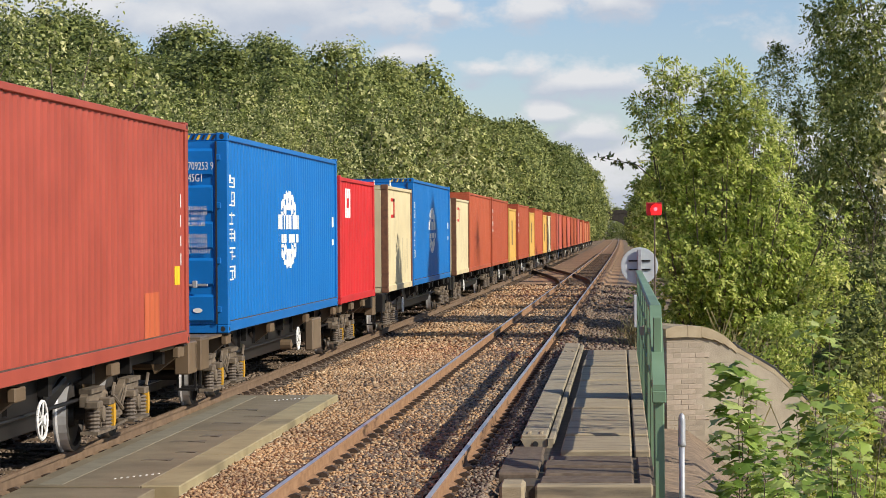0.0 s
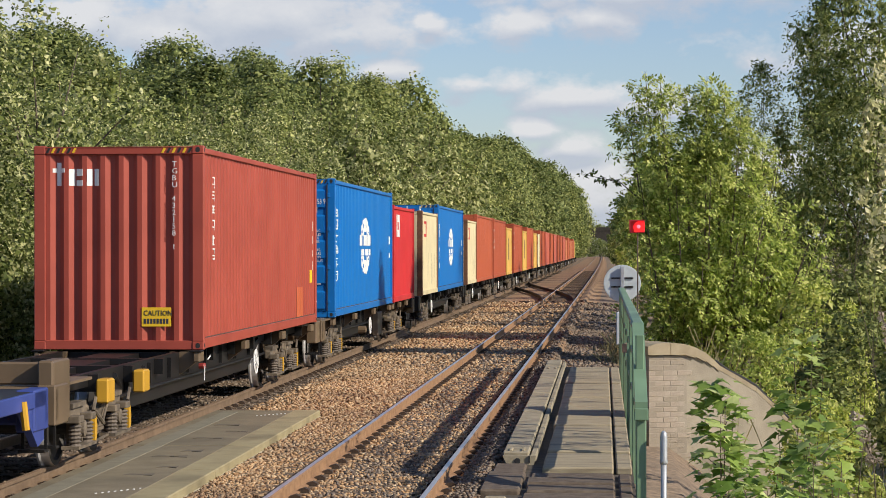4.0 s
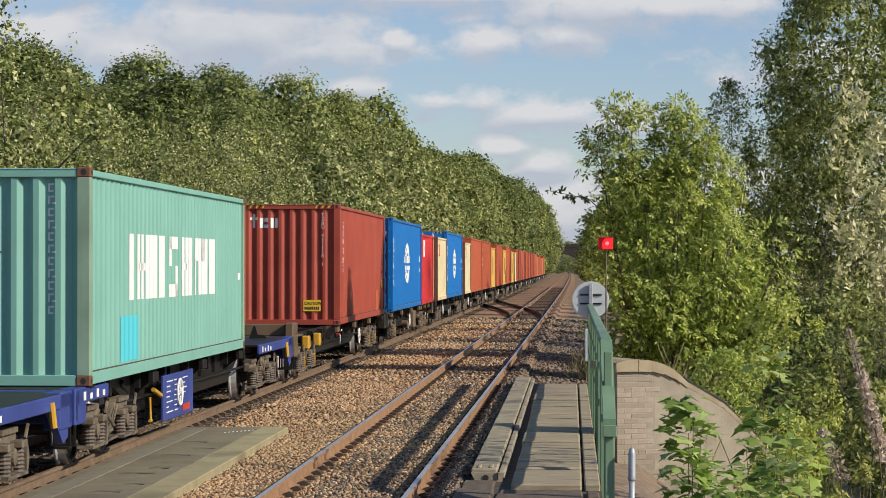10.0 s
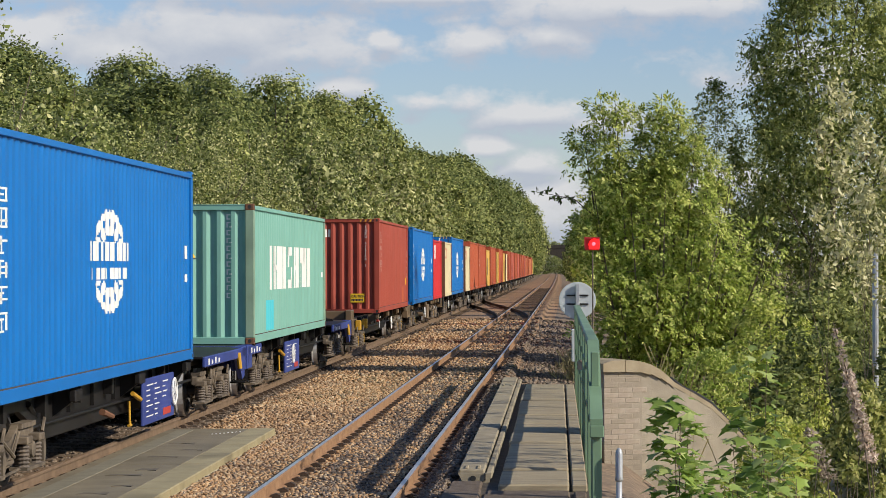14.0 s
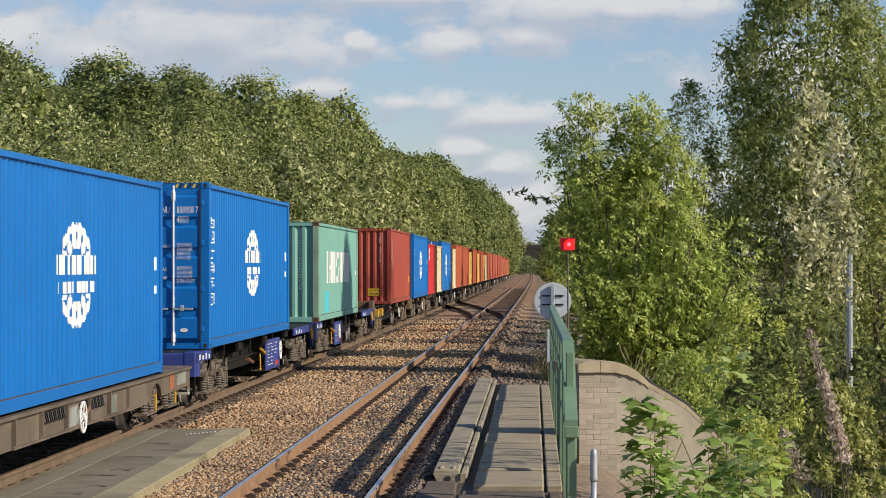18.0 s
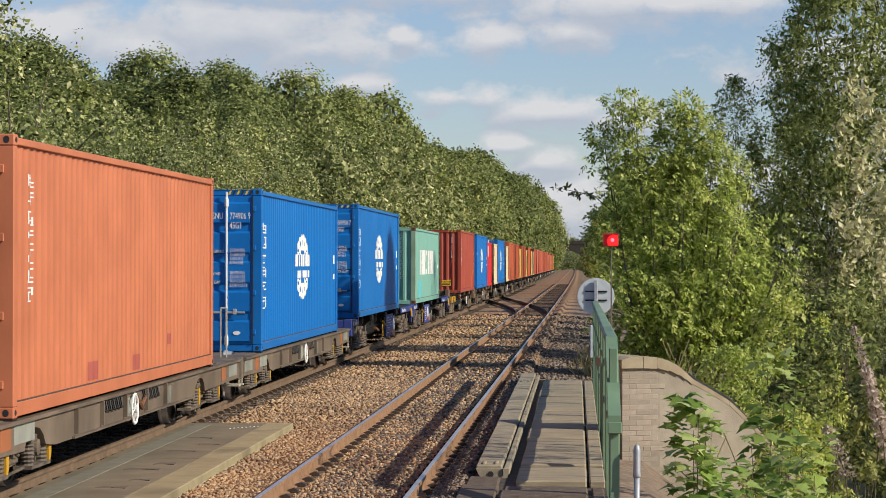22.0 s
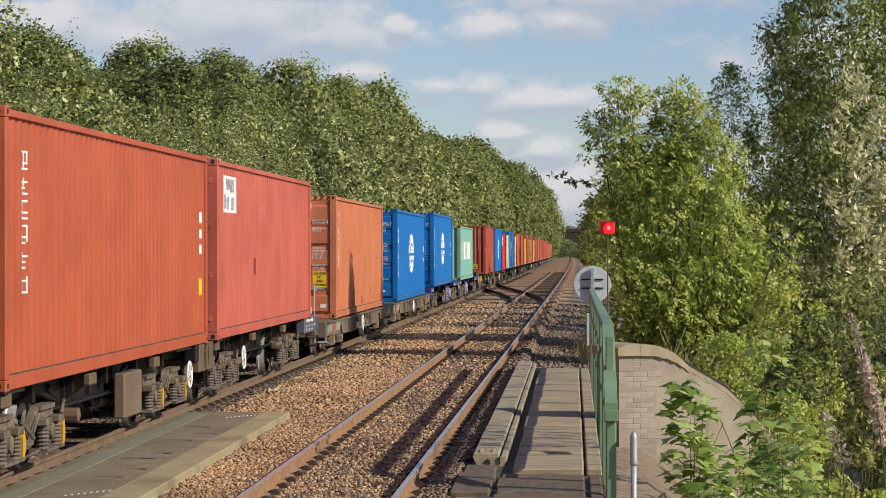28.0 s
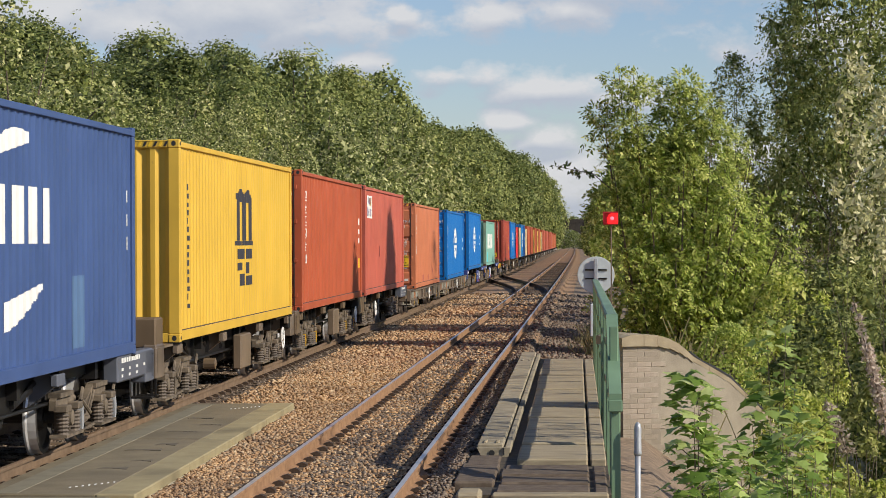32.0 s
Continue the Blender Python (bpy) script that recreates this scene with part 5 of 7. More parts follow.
def clusters(rects):
    """Groups of rectangles that touch one another."""
    groups = []
    for r in rects:
        hit = [g for g in groups if any(r[0] <= q[1] + 1e-4 and q[0] <= r[1] + 1e-4 and r[2] <= q[3] + 1e-4 and q[2] <= r[3] + 1e-4 for q in g)]
        groups = [g for g in groups if not any(g is k for k in hit)] + [sum(hit, []) + [r]]
    return groups


def globe_mark(y, z, w, h):
    """A round emblem of broken petals over two lines of bars."""
    out = []
    rows, cols = 44, 44

    def white(u, v):
        r = math.hypot(u, v)
        if r > 1 or abs(v) < 0.36:
            return False
        a = abs(math.atan2(u, abs(v)))
        if r > 0.86 and 0.12 < a < 1.15:
            return True
        if abs(u) < 0.10 and r > 0.84:
            return True
        return 0.52 < r < 0.98 and abs((a / 0.44) % 1.0 - 0.5) < 0.34 * (1.25 - 0.6 * r) and a < 1.1
    for i in range(rows):
        v = -1 + 2 * (i + 0.5) / rows
        z0, z1 = z + (v - 1 / rows) * h / 2, z + (v + 1 / rows) * h / 2
        start = None
        for j in range(cols + 1):
            on = j < cols and white(-1 + 2 * (j + 0.5) / cols, v)
            if on and start is None:
                start = j
            if not on and start is not None:
                out.append((y + (-1 + 2 * start / cols) * w / 2, y + (-1 + 2 * j / cols) * w / 2, z0, z1))
                start = None
    for a, b in ((-0.60, -0.52), (-0.49, -0.34), (-0.28, -0.20), (-0.17, -0.04), (0.02, 0.17), (0.22, 0.29), (0.32, 0.38), (0.42, 0.50), (0.53, 0.62)):
        out.append((y + a * w, y + b * w, z + 0.005 * h, z + 0.19 * h))
    for i in range(8):
        a = y - 0.56 * w + i * 0.142 * w
        out.append((a, a + (0.10 if i % 3 else 0.06) * w, z - 0.17 * h, z - 0.06 * h))
    return out


def block_row(y0, y1, z0, z1, pattern):
    """A row of plain upright bars, thick and thin by turns."""
    total = sum(abs(p) for p in pattern)
    out, y = [], y0
    for p in pattern:
        w = (y1 - y0) * abs(p) / total
        if p > 0:
            out.append((y, y + w, z0, z1))
        y += w
    return out


def arch_row(y0, y1, z, high, n=14):
    """A half-round cap out of upright slices."""
    out = []
    for i in range(n):
        a, b = y0 + (y1 - y0) * i / n, y0 + (y1 - y0) * (i + 1) / n
        u = -1 + 2 * (i + 0.5) / n
        out.append((a, b, z, z + 0.02 + high * math.sqrt(max(0.0, 1 - u * u))))
    return out


def column_marks(y, z0, z1, n, w, seed=1):
    """A column of square signs, each made of a few plain strokes."""
    rng = random.Random(seed)
    out = []
    step = (z1 - z0) / n
    for i in range(n):
        a, b = z0 + i * step + step * 0.12, z0 + (i + 1) * step - step * 0.10
        h, t = b - a, 0.11 * (b - a)
        bars = [0.0, 0.30, 0.60, 0.89]
        rng.shuffle(bars)
        for k in bars[:rng.choice((2, 3, 3))]:
            lo, hi = rng.choice(((0.0, 1.0), (0.0, 1.0), (0.28, 1.0), (0.0, 0.75)))
            out.append((y + lo * w, y + hi * w, a + k * h, a + k * h + t))
        for k in rng.sample((0.02, 0.26, 0.48, 0.80), 2):
            lo = rng.choice((0.0, 0.0, 0.34))
            out.append((y + k * w, y + (k + 0.17) * w, a + (lo + 0.115) * h, a + (0.885 if lo else rng.choice((0.885, 0.60))) * h))
    return out


def side_bars(y, z0, z1, n, w, seed):
    """Small upright lettering, too fine to read: short bars one above another."""
    rng = random.Random(seed)
    step = (z1 - z0) / n
    return [(y, y + w * rng.uniform(0.6, 1), z0 + i * step + step * 0.12, z0 + (i + 1) * step - step * rng.uniform(0.15, 0.4)) for i in range(n)]


END_MARK_AT = pose(0, 0, 0, 90, 0, 0)


def container(label, length, high, skin, group, rear="doors", near=True, post_mat=None, marks=None, end_marks=None, texts=(), rods=4, stripes=True):
    """A shipping container, its rear end at the origin and its length along +y."""
    c = thing("shipping_container", label, "container", group)
    post_mat = post_mat or skin
    L, H = length, high
    side_line = waves(0.16, L - 0.16)
    for sign in (1, -1):
        part("side_wall", wall_along_y(sign * (HALF - INSET), sign, side_line, 0.15, H - 0.10), skin, c)
        part("bottom_rail", Shape().box(sign * HALF - 0.05 if sign > 0 else -HALF, HALF if sign > 0 else -HALF + 0.05, 0.16, L - 0.16, 0.015, 0.160, 0.006), skin, c)
        part("top_rail", Shape().box(sign * HALF - 0.06 if sign > 0 else -HALF, HALF if sign > 0 else -HALF + 0.06, 0.16, L - 0.16, H - 0.105, H - 0.03, 0.006), skin, c)
        if near and sign > 0:
            # one dark strip carries both grime and the shadow line above the rail
            part("grime_shade_line", Shape().box(HALF - 0.03, HALF - 0.008, 0.16, L - 0.16, 0.161, 0.174), GRIME_SHADE, c, "dark line of grime and shade on the rail")
        for y0, y1 in ((0, 0.16), (L - 0.16, L)):
            x0, x1 = (HALF - 0.16, HALF) if sign > 0 else (-HALF, -HALF + 0.16)
            part("corner_post", Shape().box(x0, x1, y0 + 0.004, y1 - 0.004, 0.12, H - 0.12, 0.008), post_mat, c)
            for z0 in (0, H - 0.118):
                k = part("corner_casting", Shape().box(x0 - 0.003, x1 + 0.003, y0, y1, z0, z0 + 0.118, 0.01), RUST if post_mat is not skin else post_mat, c)
                # lifting holes are flat black plates standing in for dark recesses
                if near and sign > 0:
                    part("lifting_hole", Shape().prism([(y0 + 0.08 + 0.045 * math.cos(a), z0 + 0.06 + 0.030 * math.sin(a)) for a in (0.4, 1.2, 1.9, 2.7, 3.6, 4.3, 5.0, 5.9)], "x", x1 + 0.001, x1 + 0.0045), BLACK_MARK, k)
                    if y0 == 0:
                        part("lifting_hole", Shape().prism([((x0 + x1) / 2 + 0.035 * math.cos(a), z0 + 0.06 + 0.040 * math.sin(a)) for a in (0.4, 1.2, 1.9, 2.7, 3.6, 4.3, 5.0, 5.9)], "y", -0.0015, 0.002), BLACK_MARK, k)
    part("roof", wall_roof(L, H), skin, c)
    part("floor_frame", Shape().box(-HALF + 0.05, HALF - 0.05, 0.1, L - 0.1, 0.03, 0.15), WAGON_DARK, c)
    part("front_wall", wall_along_x(L - 0.02, 1, waves(-HALF + 0.16, HALF - 0.16, 0.25, 0.045), 0.12, H - 0.1), skin, c)
    for z0, z1 in ((0.0, 0.13), (H - 0.12, H - 0.012)):
        part("end_rail", Shape().box(-HALF + 0.16, HALF - 0.16, 0.01, 0.14, z0, z1, 0.008), skin, c)
        part("end_rail", Shape().box(-HALF + 0.16, HALF - 0.16, L - 0.14, L - 0.01, z0, z1, 0.008), skin, c)
    if rear == "doors":
        for sign in (1, -1):
            d = part("door", door_leaf(sign, H), skin, c)
            if near:
                door_panels(sign, H, skin, d)
                xs = (0.17, 0.60)
                for x in xs:
                    x *= sign
                    part("lock_rod", Shape().lathe((x, -0.075, 0.06), "z", [(0, 0.019), (H - 0.12, 0.019)], 8), WHITE if rods else skin, d, "pale locking rod")
                    for z in (0.10, H - 0.34):
                        part("rod_guide", Shape().lathe((x, -0.075, z), "z", [(0, 0.02), (0.03, 0.036), (0.16, 0.036), (0.20, 0.02)], 8), WHITE, d)
                    for z in (0.95, H - 1.15):
                        part("rod_bracket", Shape().box(x - 0.035, x + 0.035, -0.085, -0.03, z, z + 0.03, 0.005), post_mat, d)
                    part("handle", Shape().box(min(x, x + sign * 0.34), max(x, x + sign * 0.34), -0.115, -0.09, 0.68, 0.715, 0.005).box(x + sign * 0.15 - 0.03, x + sign * 0.15 + 0.03, -0.12, -0.04, 0.66, 0.76, 0.006), STEEL_GREY, d, "grey locking handle")
                for z in (0.3, 1.0, 1.8, H - 0.4):
                    part("hinge", Shape().box(sign * 1.085 - 0.035, sign * 1.085 + 0.035, -0.02, 0.0, z, z + 0.09, 0.008), post_mat, d)
    else:
        line = waves(-HALF + 0.16, HALF - 0.16, 0.265, 0.05)
        part("end_wall", wall_along_x(0.03, -1, line, 0.12, H - 0.11), skin, c)
        for name, rects, mat, lab in end_marks or ():
            for piece in clusters(rects):
                part(name, marks_on_end(line, piece, 0.03), mat, c, lab)
    if stripes and near:
        for side in (-1, 1):
            for k in range(6):
                x = side * (HALF - 0.2) - side * 0.075 * k
                part("hazard_stripe", Shape().prism([(x - 0.03, H - 0.10), (x + 0.005, H - 0.10), (x + 0.04, H - 0.03), (x + 0.005, H - 0.03)], "y", 0.003, 0.009), YELLOW_MARK if k % 2 else BLACK_MARK, c)
    for name, rects, mat, lab in marks or ():
        for piece in clusters(rects) if name != "emblem" else [rects]:
            part(name, marks_on_side(side_line, piece, HALF - INSET), mat, c, lab)
    for words, size, x, z, mat, tall in texts:
        part("writing", text_mesh(words, size, mat, tall), None, c, at=pose(x, -0.046 if rear == "doors" else 0.018, z) @ END_MARK_AT)
    return c


def wall_roof(L, H):
    s = Shape()
    line = waves(0.16, L - 0.16, 0.21, 0.02)
    for (a, da), (b, db) in zip(line, line[1:]):
        s.quad([(-HALF + 0.06, a, H - 0.035 - da), (HALF - 0.06, a, H - 0.035 - da), (HALF - 0.06, b, H - 0.035 - db), (-HALF + 0.06, b, H - 0.035 - db)])
    for a, b in ((0.0, 0.16), (L - 0.16, L)):
        s.quad([(-HALF + 0.16, a, H - 0.02), (HALF - 0.16, a, H - 0.02), (HALF - 0.16, b, H - 0.02), (-HALF + 0.16, b, H - 0.02)])
    return s


def door_leaf(sign, H):
    """One door without its pressed panels."""
    x0, x1 = (0.012, 1.055) if sign > 0 else (-1.055, -0.012)
    return Shape().box(x0, x1, -0.002, 0.05, 0.135, H - 0.125, 0.004)


def door_panels(sign, H, skin, door):
    x0, x1 = (0.012, 1.055) if sign > 0 else (-1.055, -0.012)
    n = 5
    step = (H - 0.26) / n
    for i in range(n):
        a, b = 0.135 + i * step, 0.135 + (i + 1) * step
        part("door_panel", Shape().prism([(0.0, a + 0.02), (-0.042, a + 0.055), (-0.042, b - 0.14), (0.0, b - 0.10)], "x", x0 + 0.05, x1 - 0.05), skin, door)
    for x in (x0, x1):
        part("door_seal", Shape().box(x - 0.011, x + 0.011, -0.03, 0.0, 0.137, H - 0.127), BLACK_MARK, door)


DATA_ROWS = ("30.480 KGS", "67.200 LBS", "3.840 KGS", "8.470 LBS", "26.640 KGS", "58.730 LBS", "76.4 CU.M", "2.700 CU.FT")


BLUE_ROWS = ("32.500 KG", "71.650 LBS", "3.800 KG", "8.380 LBS", "28.700 KG", "63.270 LBS", "76.4 CU.M", "2.700 CU.FT")


def door_texts(number, mat, prefix="", top=2.36, rows=DATA_ROWS):
    t = [(number, 0.100, 0.65, top, mat, 1.65), ("45G1", 0.100, 0.65, top - 0.17, mat, 1.65)]
    if prefix:
        t.append((prefix, 0.100, 0.27, top, mat, 1.65))
    for i, row in enumerate(rows):
        z = top - 0.58 - 0.075 * i - (0.10 if i > 3 else 0)
        t.append((row, 0.062, 0.65, z, mat, 1.25))
    for i, row in enumerate(("MAX.GROSS", "TARE", "PAYLOAD", "CUB. CAP")):
        t.append((row, 0.060, 0.22, top - 0.60 - 0.15 * i - (0.10 if i > 1 else 0), mat, 1.25))
    return t


H96, H86 = 2.896, 2.591
L40, L20 = 12.192, 6.058


def blue_box(number, prefix=""):
    marks = [("emblem", globe_mark(6.05, 1.50, 2.0, 1.32), WHITE, "white round emblem"),
             ("side_sign", column_marks(0.36, 0.72, 2.35, 6, 0.42), WHITE, "column of white signs"),
             ("plate", [(L40 - 0.5, L40 - 0.38, 1.55, 1.75), (L40 - 0.5, L40 - 0.38, 1.2, 1.32)], WHITE, "")]
    c = container("bright blue forty-foot container with white round emblem", L40, H96, BLUE, "forty-foot containers on the train", marks=marks, texts=door_texts(number, WHITE, prefix, rows=BLUE_ROWS), rods=4)
    part("oval_plate", Shape().prism([(0.78 + 0.07 * math.cos(k * 0.524), 0.33 + 0.035 * math.sin(k * 0.524)) for k in range(12)], "y", -0.052, -0.044), WHITE, c, "small white oval plate")
    return c


def make_containers():
    row = []
    # greyish blue container at the rear
    m = [("letter_bar", block_row(4.2, 7.75, 1.42, 2.02, (5, -2, 3, 3, -2, 4, -3, 5, -2, 5, -2, 4)), WHITE, "white block lettering as bars"),
         ("swoosh", [(5.3 + 0.06 * i, 5.36 + 0.06 * i, 2.28 + 0.008 * i, 2.40 + 0.008 * i + 0.10 * math.sin(math.pi * i / 24)) for i in range(25)] + [(5.75 + 0.06 * i, 5.81 + 0.06 * i, 0.52 + 0.40 * (i / 26) ** 1.5, 0.82 + 0.17 * (i / 26)) for i in range(27)], WHITE, "white curved bands"),
         ("patch", [(8.75, 9.45, 0.22, 1.05)], paint("paler blue repair", (0.085, 0.155, 0.29), 0.3), "paler blue repair patch"),
         ("plate", side_bars(L40 - 0.42, 1.3, 2.2, 3, 0.12, 5), WHITE, "")]
    row.append((container("greyish blue forty-foot container with white lettering bars", L40, H96, NAVY, "forty-foot containers on the train", near=False, marks=m), -122.88, L40))
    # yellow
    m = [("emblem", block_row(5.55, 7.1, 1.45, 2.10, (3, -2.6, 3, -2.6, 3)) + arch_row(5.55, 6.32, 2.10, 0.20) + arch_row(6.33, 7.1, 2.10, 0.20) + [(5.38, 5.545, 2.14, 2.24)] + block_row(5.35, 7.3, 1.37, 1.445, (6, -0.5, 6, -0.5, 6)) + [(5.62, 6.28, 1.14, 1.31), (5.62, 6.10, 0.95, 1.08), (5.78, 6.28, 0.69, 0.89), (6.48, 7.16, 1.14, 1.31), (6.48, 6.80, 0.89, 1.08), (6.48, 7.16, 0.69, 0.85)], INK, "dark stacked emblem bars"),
         ("side_sign", side_bars(0.85, 0.45, 2.3, 15, 0.14, 2), INK, "")]
    em = [("end_sign", [(-0.62, -0.50, 2.55 - 0.19 * i, 2.67 - 0.19 * i) for i in range(11)], INK, "")]
    row.append((container("warm yellow forty-foot container with dark emblem", L40, H96, YELLOW, "forty-foot containers on the train", rear="wall", marks=m, end_marks=em), -107.55, L40))
    # warm red
    m = [("side_sign", column_marks(0.76, 0.95, 2.5, 6, 0.26, 8), WHITE, "column of pale signs"), ("plate", side_bars(L40 - 0.5, 1.35, 2.05, 3, 0.14, 3), WHITE, ""), ("tag", [(L40 - 0.55, L40 - 0.38, 0.75, 1.0)], YELLOW_MARK, "small yellow tag")]
    row.append((container("warm red forty-foot container with a column of white signs", L40, H96, BRICK_RED, "forty-foot containers on the train", marks=m, texts=[("45G1", 0.10, 0.65, 2.16, WHITE, 1.65), ("9", 0.10, 0.98, 2.33, WHITE, 1.65)]), -93.78, L40))
    # faded red with a small white panel
    m = [("panel", [(0.75, 2.1, 2.05, 2.65)], WHITE, "small white panel"), ("panel_bar", [(1.0, 1.9, 2.42, 2.6), (0.9, 1.05, 2.1, 2.35), (1.2, 1.4, 2.1, 2.3), (1.55, 1.9, 2.1, 2.3)], paint("violet ink", (0.20, 0.10, 0.42), 0.1), "violet bars"), ("panel_corner", [(1.5, 2.0, 2.38, 2.6)], YELLOW_MARK, "yellow corner"), ("dent", [(4.2, 4.4, 1.0, 1.3)], paint("dull red scrape", (0.20, 0.035, 0.03), 0.5), "dull scrape")]
    row.append((container("faded red forty-foot container with small white panel", L40, H96, PINK_RED, "forty-foot containers on the train", marks=m, stripes=False), -80.65, L40))
    # orange-brown with readable doors
    m = [("side_sign", column_marks(0.7, 1.15, 2.55, 7, 0.26, 4), WHITE, "column of pale signs"), ("stain", [(3.6, 4.1, 0.2, 0.42), (6.2, 6.7, 0.2, 0.40), (8.6, 8.9, 0.45, 0.6)], paint("dull purple stain", (0.36, 0.09, 0.07), 0.5), "")]
    c = container("faded orange-brown forty-foot container with yellow caution label", L40, H96, ORANGE, "forty-foot containers on the train", marks=m, texts=door_texts("971434 4", WHITE, "TCNU", 2.21))
    part("caution_label", Shape().box(0.66, 0.98, -0.052, -0.044, 0.73, 1.12), YELLOW_MARK, c, "yellow caution label")
    for i, (w, x) in enumerate((("CAUTION", 0.69), ("9'6\"", 0.77), ("HIGH", 0.75), ("CONTAINER", 0.672))):
        part("writing", text_mesh(w, 0.066 if i != 3 else 0.055, INK, 1.25), None, c, at=pose(x, -0.055, 1.035 - 0.088 * i) @ END_MARK_AT)
    part("plate", Shape().box(0.84, 0.97, -0.05, -0.04, 0.26, 0.34), WHITE, c)
    row.append((c, -63.50, L40))
    row.append((blue_box("774906 9", "CSNU"), -46.13, L40))
    row.append((blue_box("850958 7", "CSNU"), -29.15, L40))
    # mint green with rusty posts
    m = [("letter_bar", block_row(2.55, 4.95, 0.98, 1.84, (3, -1.2, 2, -0.6, 2, -1.2, 2.4, -1, 5, -1.2, 4)) + [(3.16, 3.62, 1.36, 1.46)] + block_row(5.35, 5.95, 0.98, 1.16, (1,)) + block_row(5.35, 5.95, 1.66, 1.84, (1,)) + block_row(5.35, 5.55, 1.42, 1.84, (1,)) + block_row(5.75, 5.95, 0.98, 1.42, (1,)) + block_row(6.25, 9.25, 0.98, 1.84, (1.6, -1.0, 1.2, -0.9, 1.3, -1.1, 1.3, -0.9, 1.4, -0.5, 4, -0.5, 3.6)) + [(6.5, 6.75, 1.36, 1.46), (7.55, 7.8, 1.5, 1.84), (8.05, 8.3, 1.5, 1.84)], WHITE, "white block lettering as bars"),
         ("patch", [(2.0, 3.14, 0.20, 0.78)], MINT_PATCH, "turquoise repair patch"), ("plate", [(L40 - 0.5, L40 - 0.36, 1.18, 1.3)], WHITE, "")]
    em = [("end_sign", [(0.70 + dx, 0.70 + dx + w, 2.30 - 0.145 * i + dz, 2.30 - 0.145 * i + dz + h) for i in range(11) for dx, dz, w, h in ((0, 0, 0.022, 0.10), (0.022, 0.078, 0.06, 0.022), (0.022 + 0.03 * (i % 2), 0.0, 0.05, 0.022))], WHITE, ""),
          ("warning_triangle", [(-0.14 + 0.0115 * i, 0.12 - 0.0115 * i, 1.60 + 0.024 * i, 1.624 + 0.024 * i) for i in range(11)], YELLOW_MARK, "yellow warning triangle"),
          ("triangle_edge", [(-0.16, 0.14, 1.572, 1.597)], INK, "black lower edge")]
    c = container("pale mint green forty-foot container with rusty corner posts", L40, H86, MINT, "forty-foot containers on the train", rear="wall", post_mat=paint("rust-streaked mint paint", (0.22, 0.33, 0.24), 0.8, (0.24, 0.13, 0.05), spread=0.25), marks=m, end_marks=em, stripes=False)
    row.append((c, -10.25, L40))
    # oxide red with a corrugated end
    m = [("side_sign", column_marks(0.95, 1.25, 2.5, 6, 0.24, 7), WHITE, "column of white signs"), ("plate", side_bars(L40 - 0.42, 1.0, 2.0, 4, 0.12, 9), WHITE, ""), ("tag", [(L40 - 0.75, L40 - 0.45, 0.78, 1.02)], YELLOW_MARK, "small yellow tag"), ("patch", [(L40 - 2.6, L40 - 1.7, 0.16, 0.72)], paint("orange primer patch", (0.48, 0.11, 0.045), 0.2), "orange primer patch")]
    em = [("emblem", [(-0.90, -0.835, 2.33, 2.66), (-0.96, -0.902, 2.52, 2.58), (-0.833, -0.78, 2.52, 2.58), (-0.72, -0.64, 2.33, 2.57), (-0.62, -0.52, 2.47, 2.57), (-0.62, -0.52, 2.33, 2.41), (-0.46, -0.39, 2.33, 2.57), (-0.36, -0.29, 2.33, 2.57)], WHITE, "pale emblem of plain bars"),
          ]
    stack = [(ch, 0.115, 0.765, 2.60 - 0.098 * i, WHITE, 0.95) for i, ch in enumerate("TGBU 432158 1") if ch != " "]
    stack += [("CAUTION", 0.092, 0.355, 0.485, INK, 1.15)]
    c = container("oxide red forty-foot container with corrugated end", L40, H96, RED_BROWN, "forty-foot containers on the train", rear="wall", marks=m, end_marks=em, texts=stack)
    label = part("caution_label", Shape().box(0.33, 0.75, 0.0215, 0.030, 0.33, 0.60), YELLOW_MARK, c, "yellow caution label")
    for i in range(8):
        part("label_bar", Shape().box(0.36 + 0.046 * i, 0.392 + 0.046 * i, 0.0185, 0.022, 0.37, 0.44), INK, label)
    row.append((c, 17.20, L40))
    row.append((blue_box("709253 9"), 32.27, L40))
    m = [("side_sign", [(1.0, 1.25, 1.75, 2.35), (1.35, 1.6, 1.75, 1.95), (1.4, 1.65, 2.15, 2.35), (1.75, 2.0, 1.75, 2.35)], WHITE, "white bars")]
    red20 = container("bright red twenty-foot container on a wagon", L20, H86, BRIGHT_RED, "twenty-foot containers on the train", marks=m, stripes=False, near=False)
    row.append((red20, 44.90, L20))
    m = [("side_sign", [(1.0, 1.9, 2.2, 2.28), (1.6, 1.9, 1.8, 2.28), (1.0, 1.9, 1.8, 1.88)], BRIGHT_RED, "small red bars"), ("streak", [(2.2 + 0.55 * i, 2.3 + 0.55 * i, 0.3 + 0.1 * (i % 3), 1.0 + 0.3 * (i % 2)) for i in range(6)], paint("grey streaks", (0.34, 0.30, 0.20), 0.4), "")]
    cream = container("stained cream twenty-foot container on a wagon", L20, H86, CREAM, "twenty-foot containers on the train", post_mat=RUST, marks=m, stripes=False, near=False)
    row.append((cream, 53.70, L20))
    blue2 = blue_box("680861 1")
    row.append((blue2, 60.10, L40))
    far_red = container("brown red forty-foot container on a far wagon", L40, H96, BROWN_RED, "forty-foot containers on the train", near=False, stripes=False, marks=[("side_sign", side_bars(0.7, 1.4, 2.5, 4, 0.4, 6), WHITE, "")])
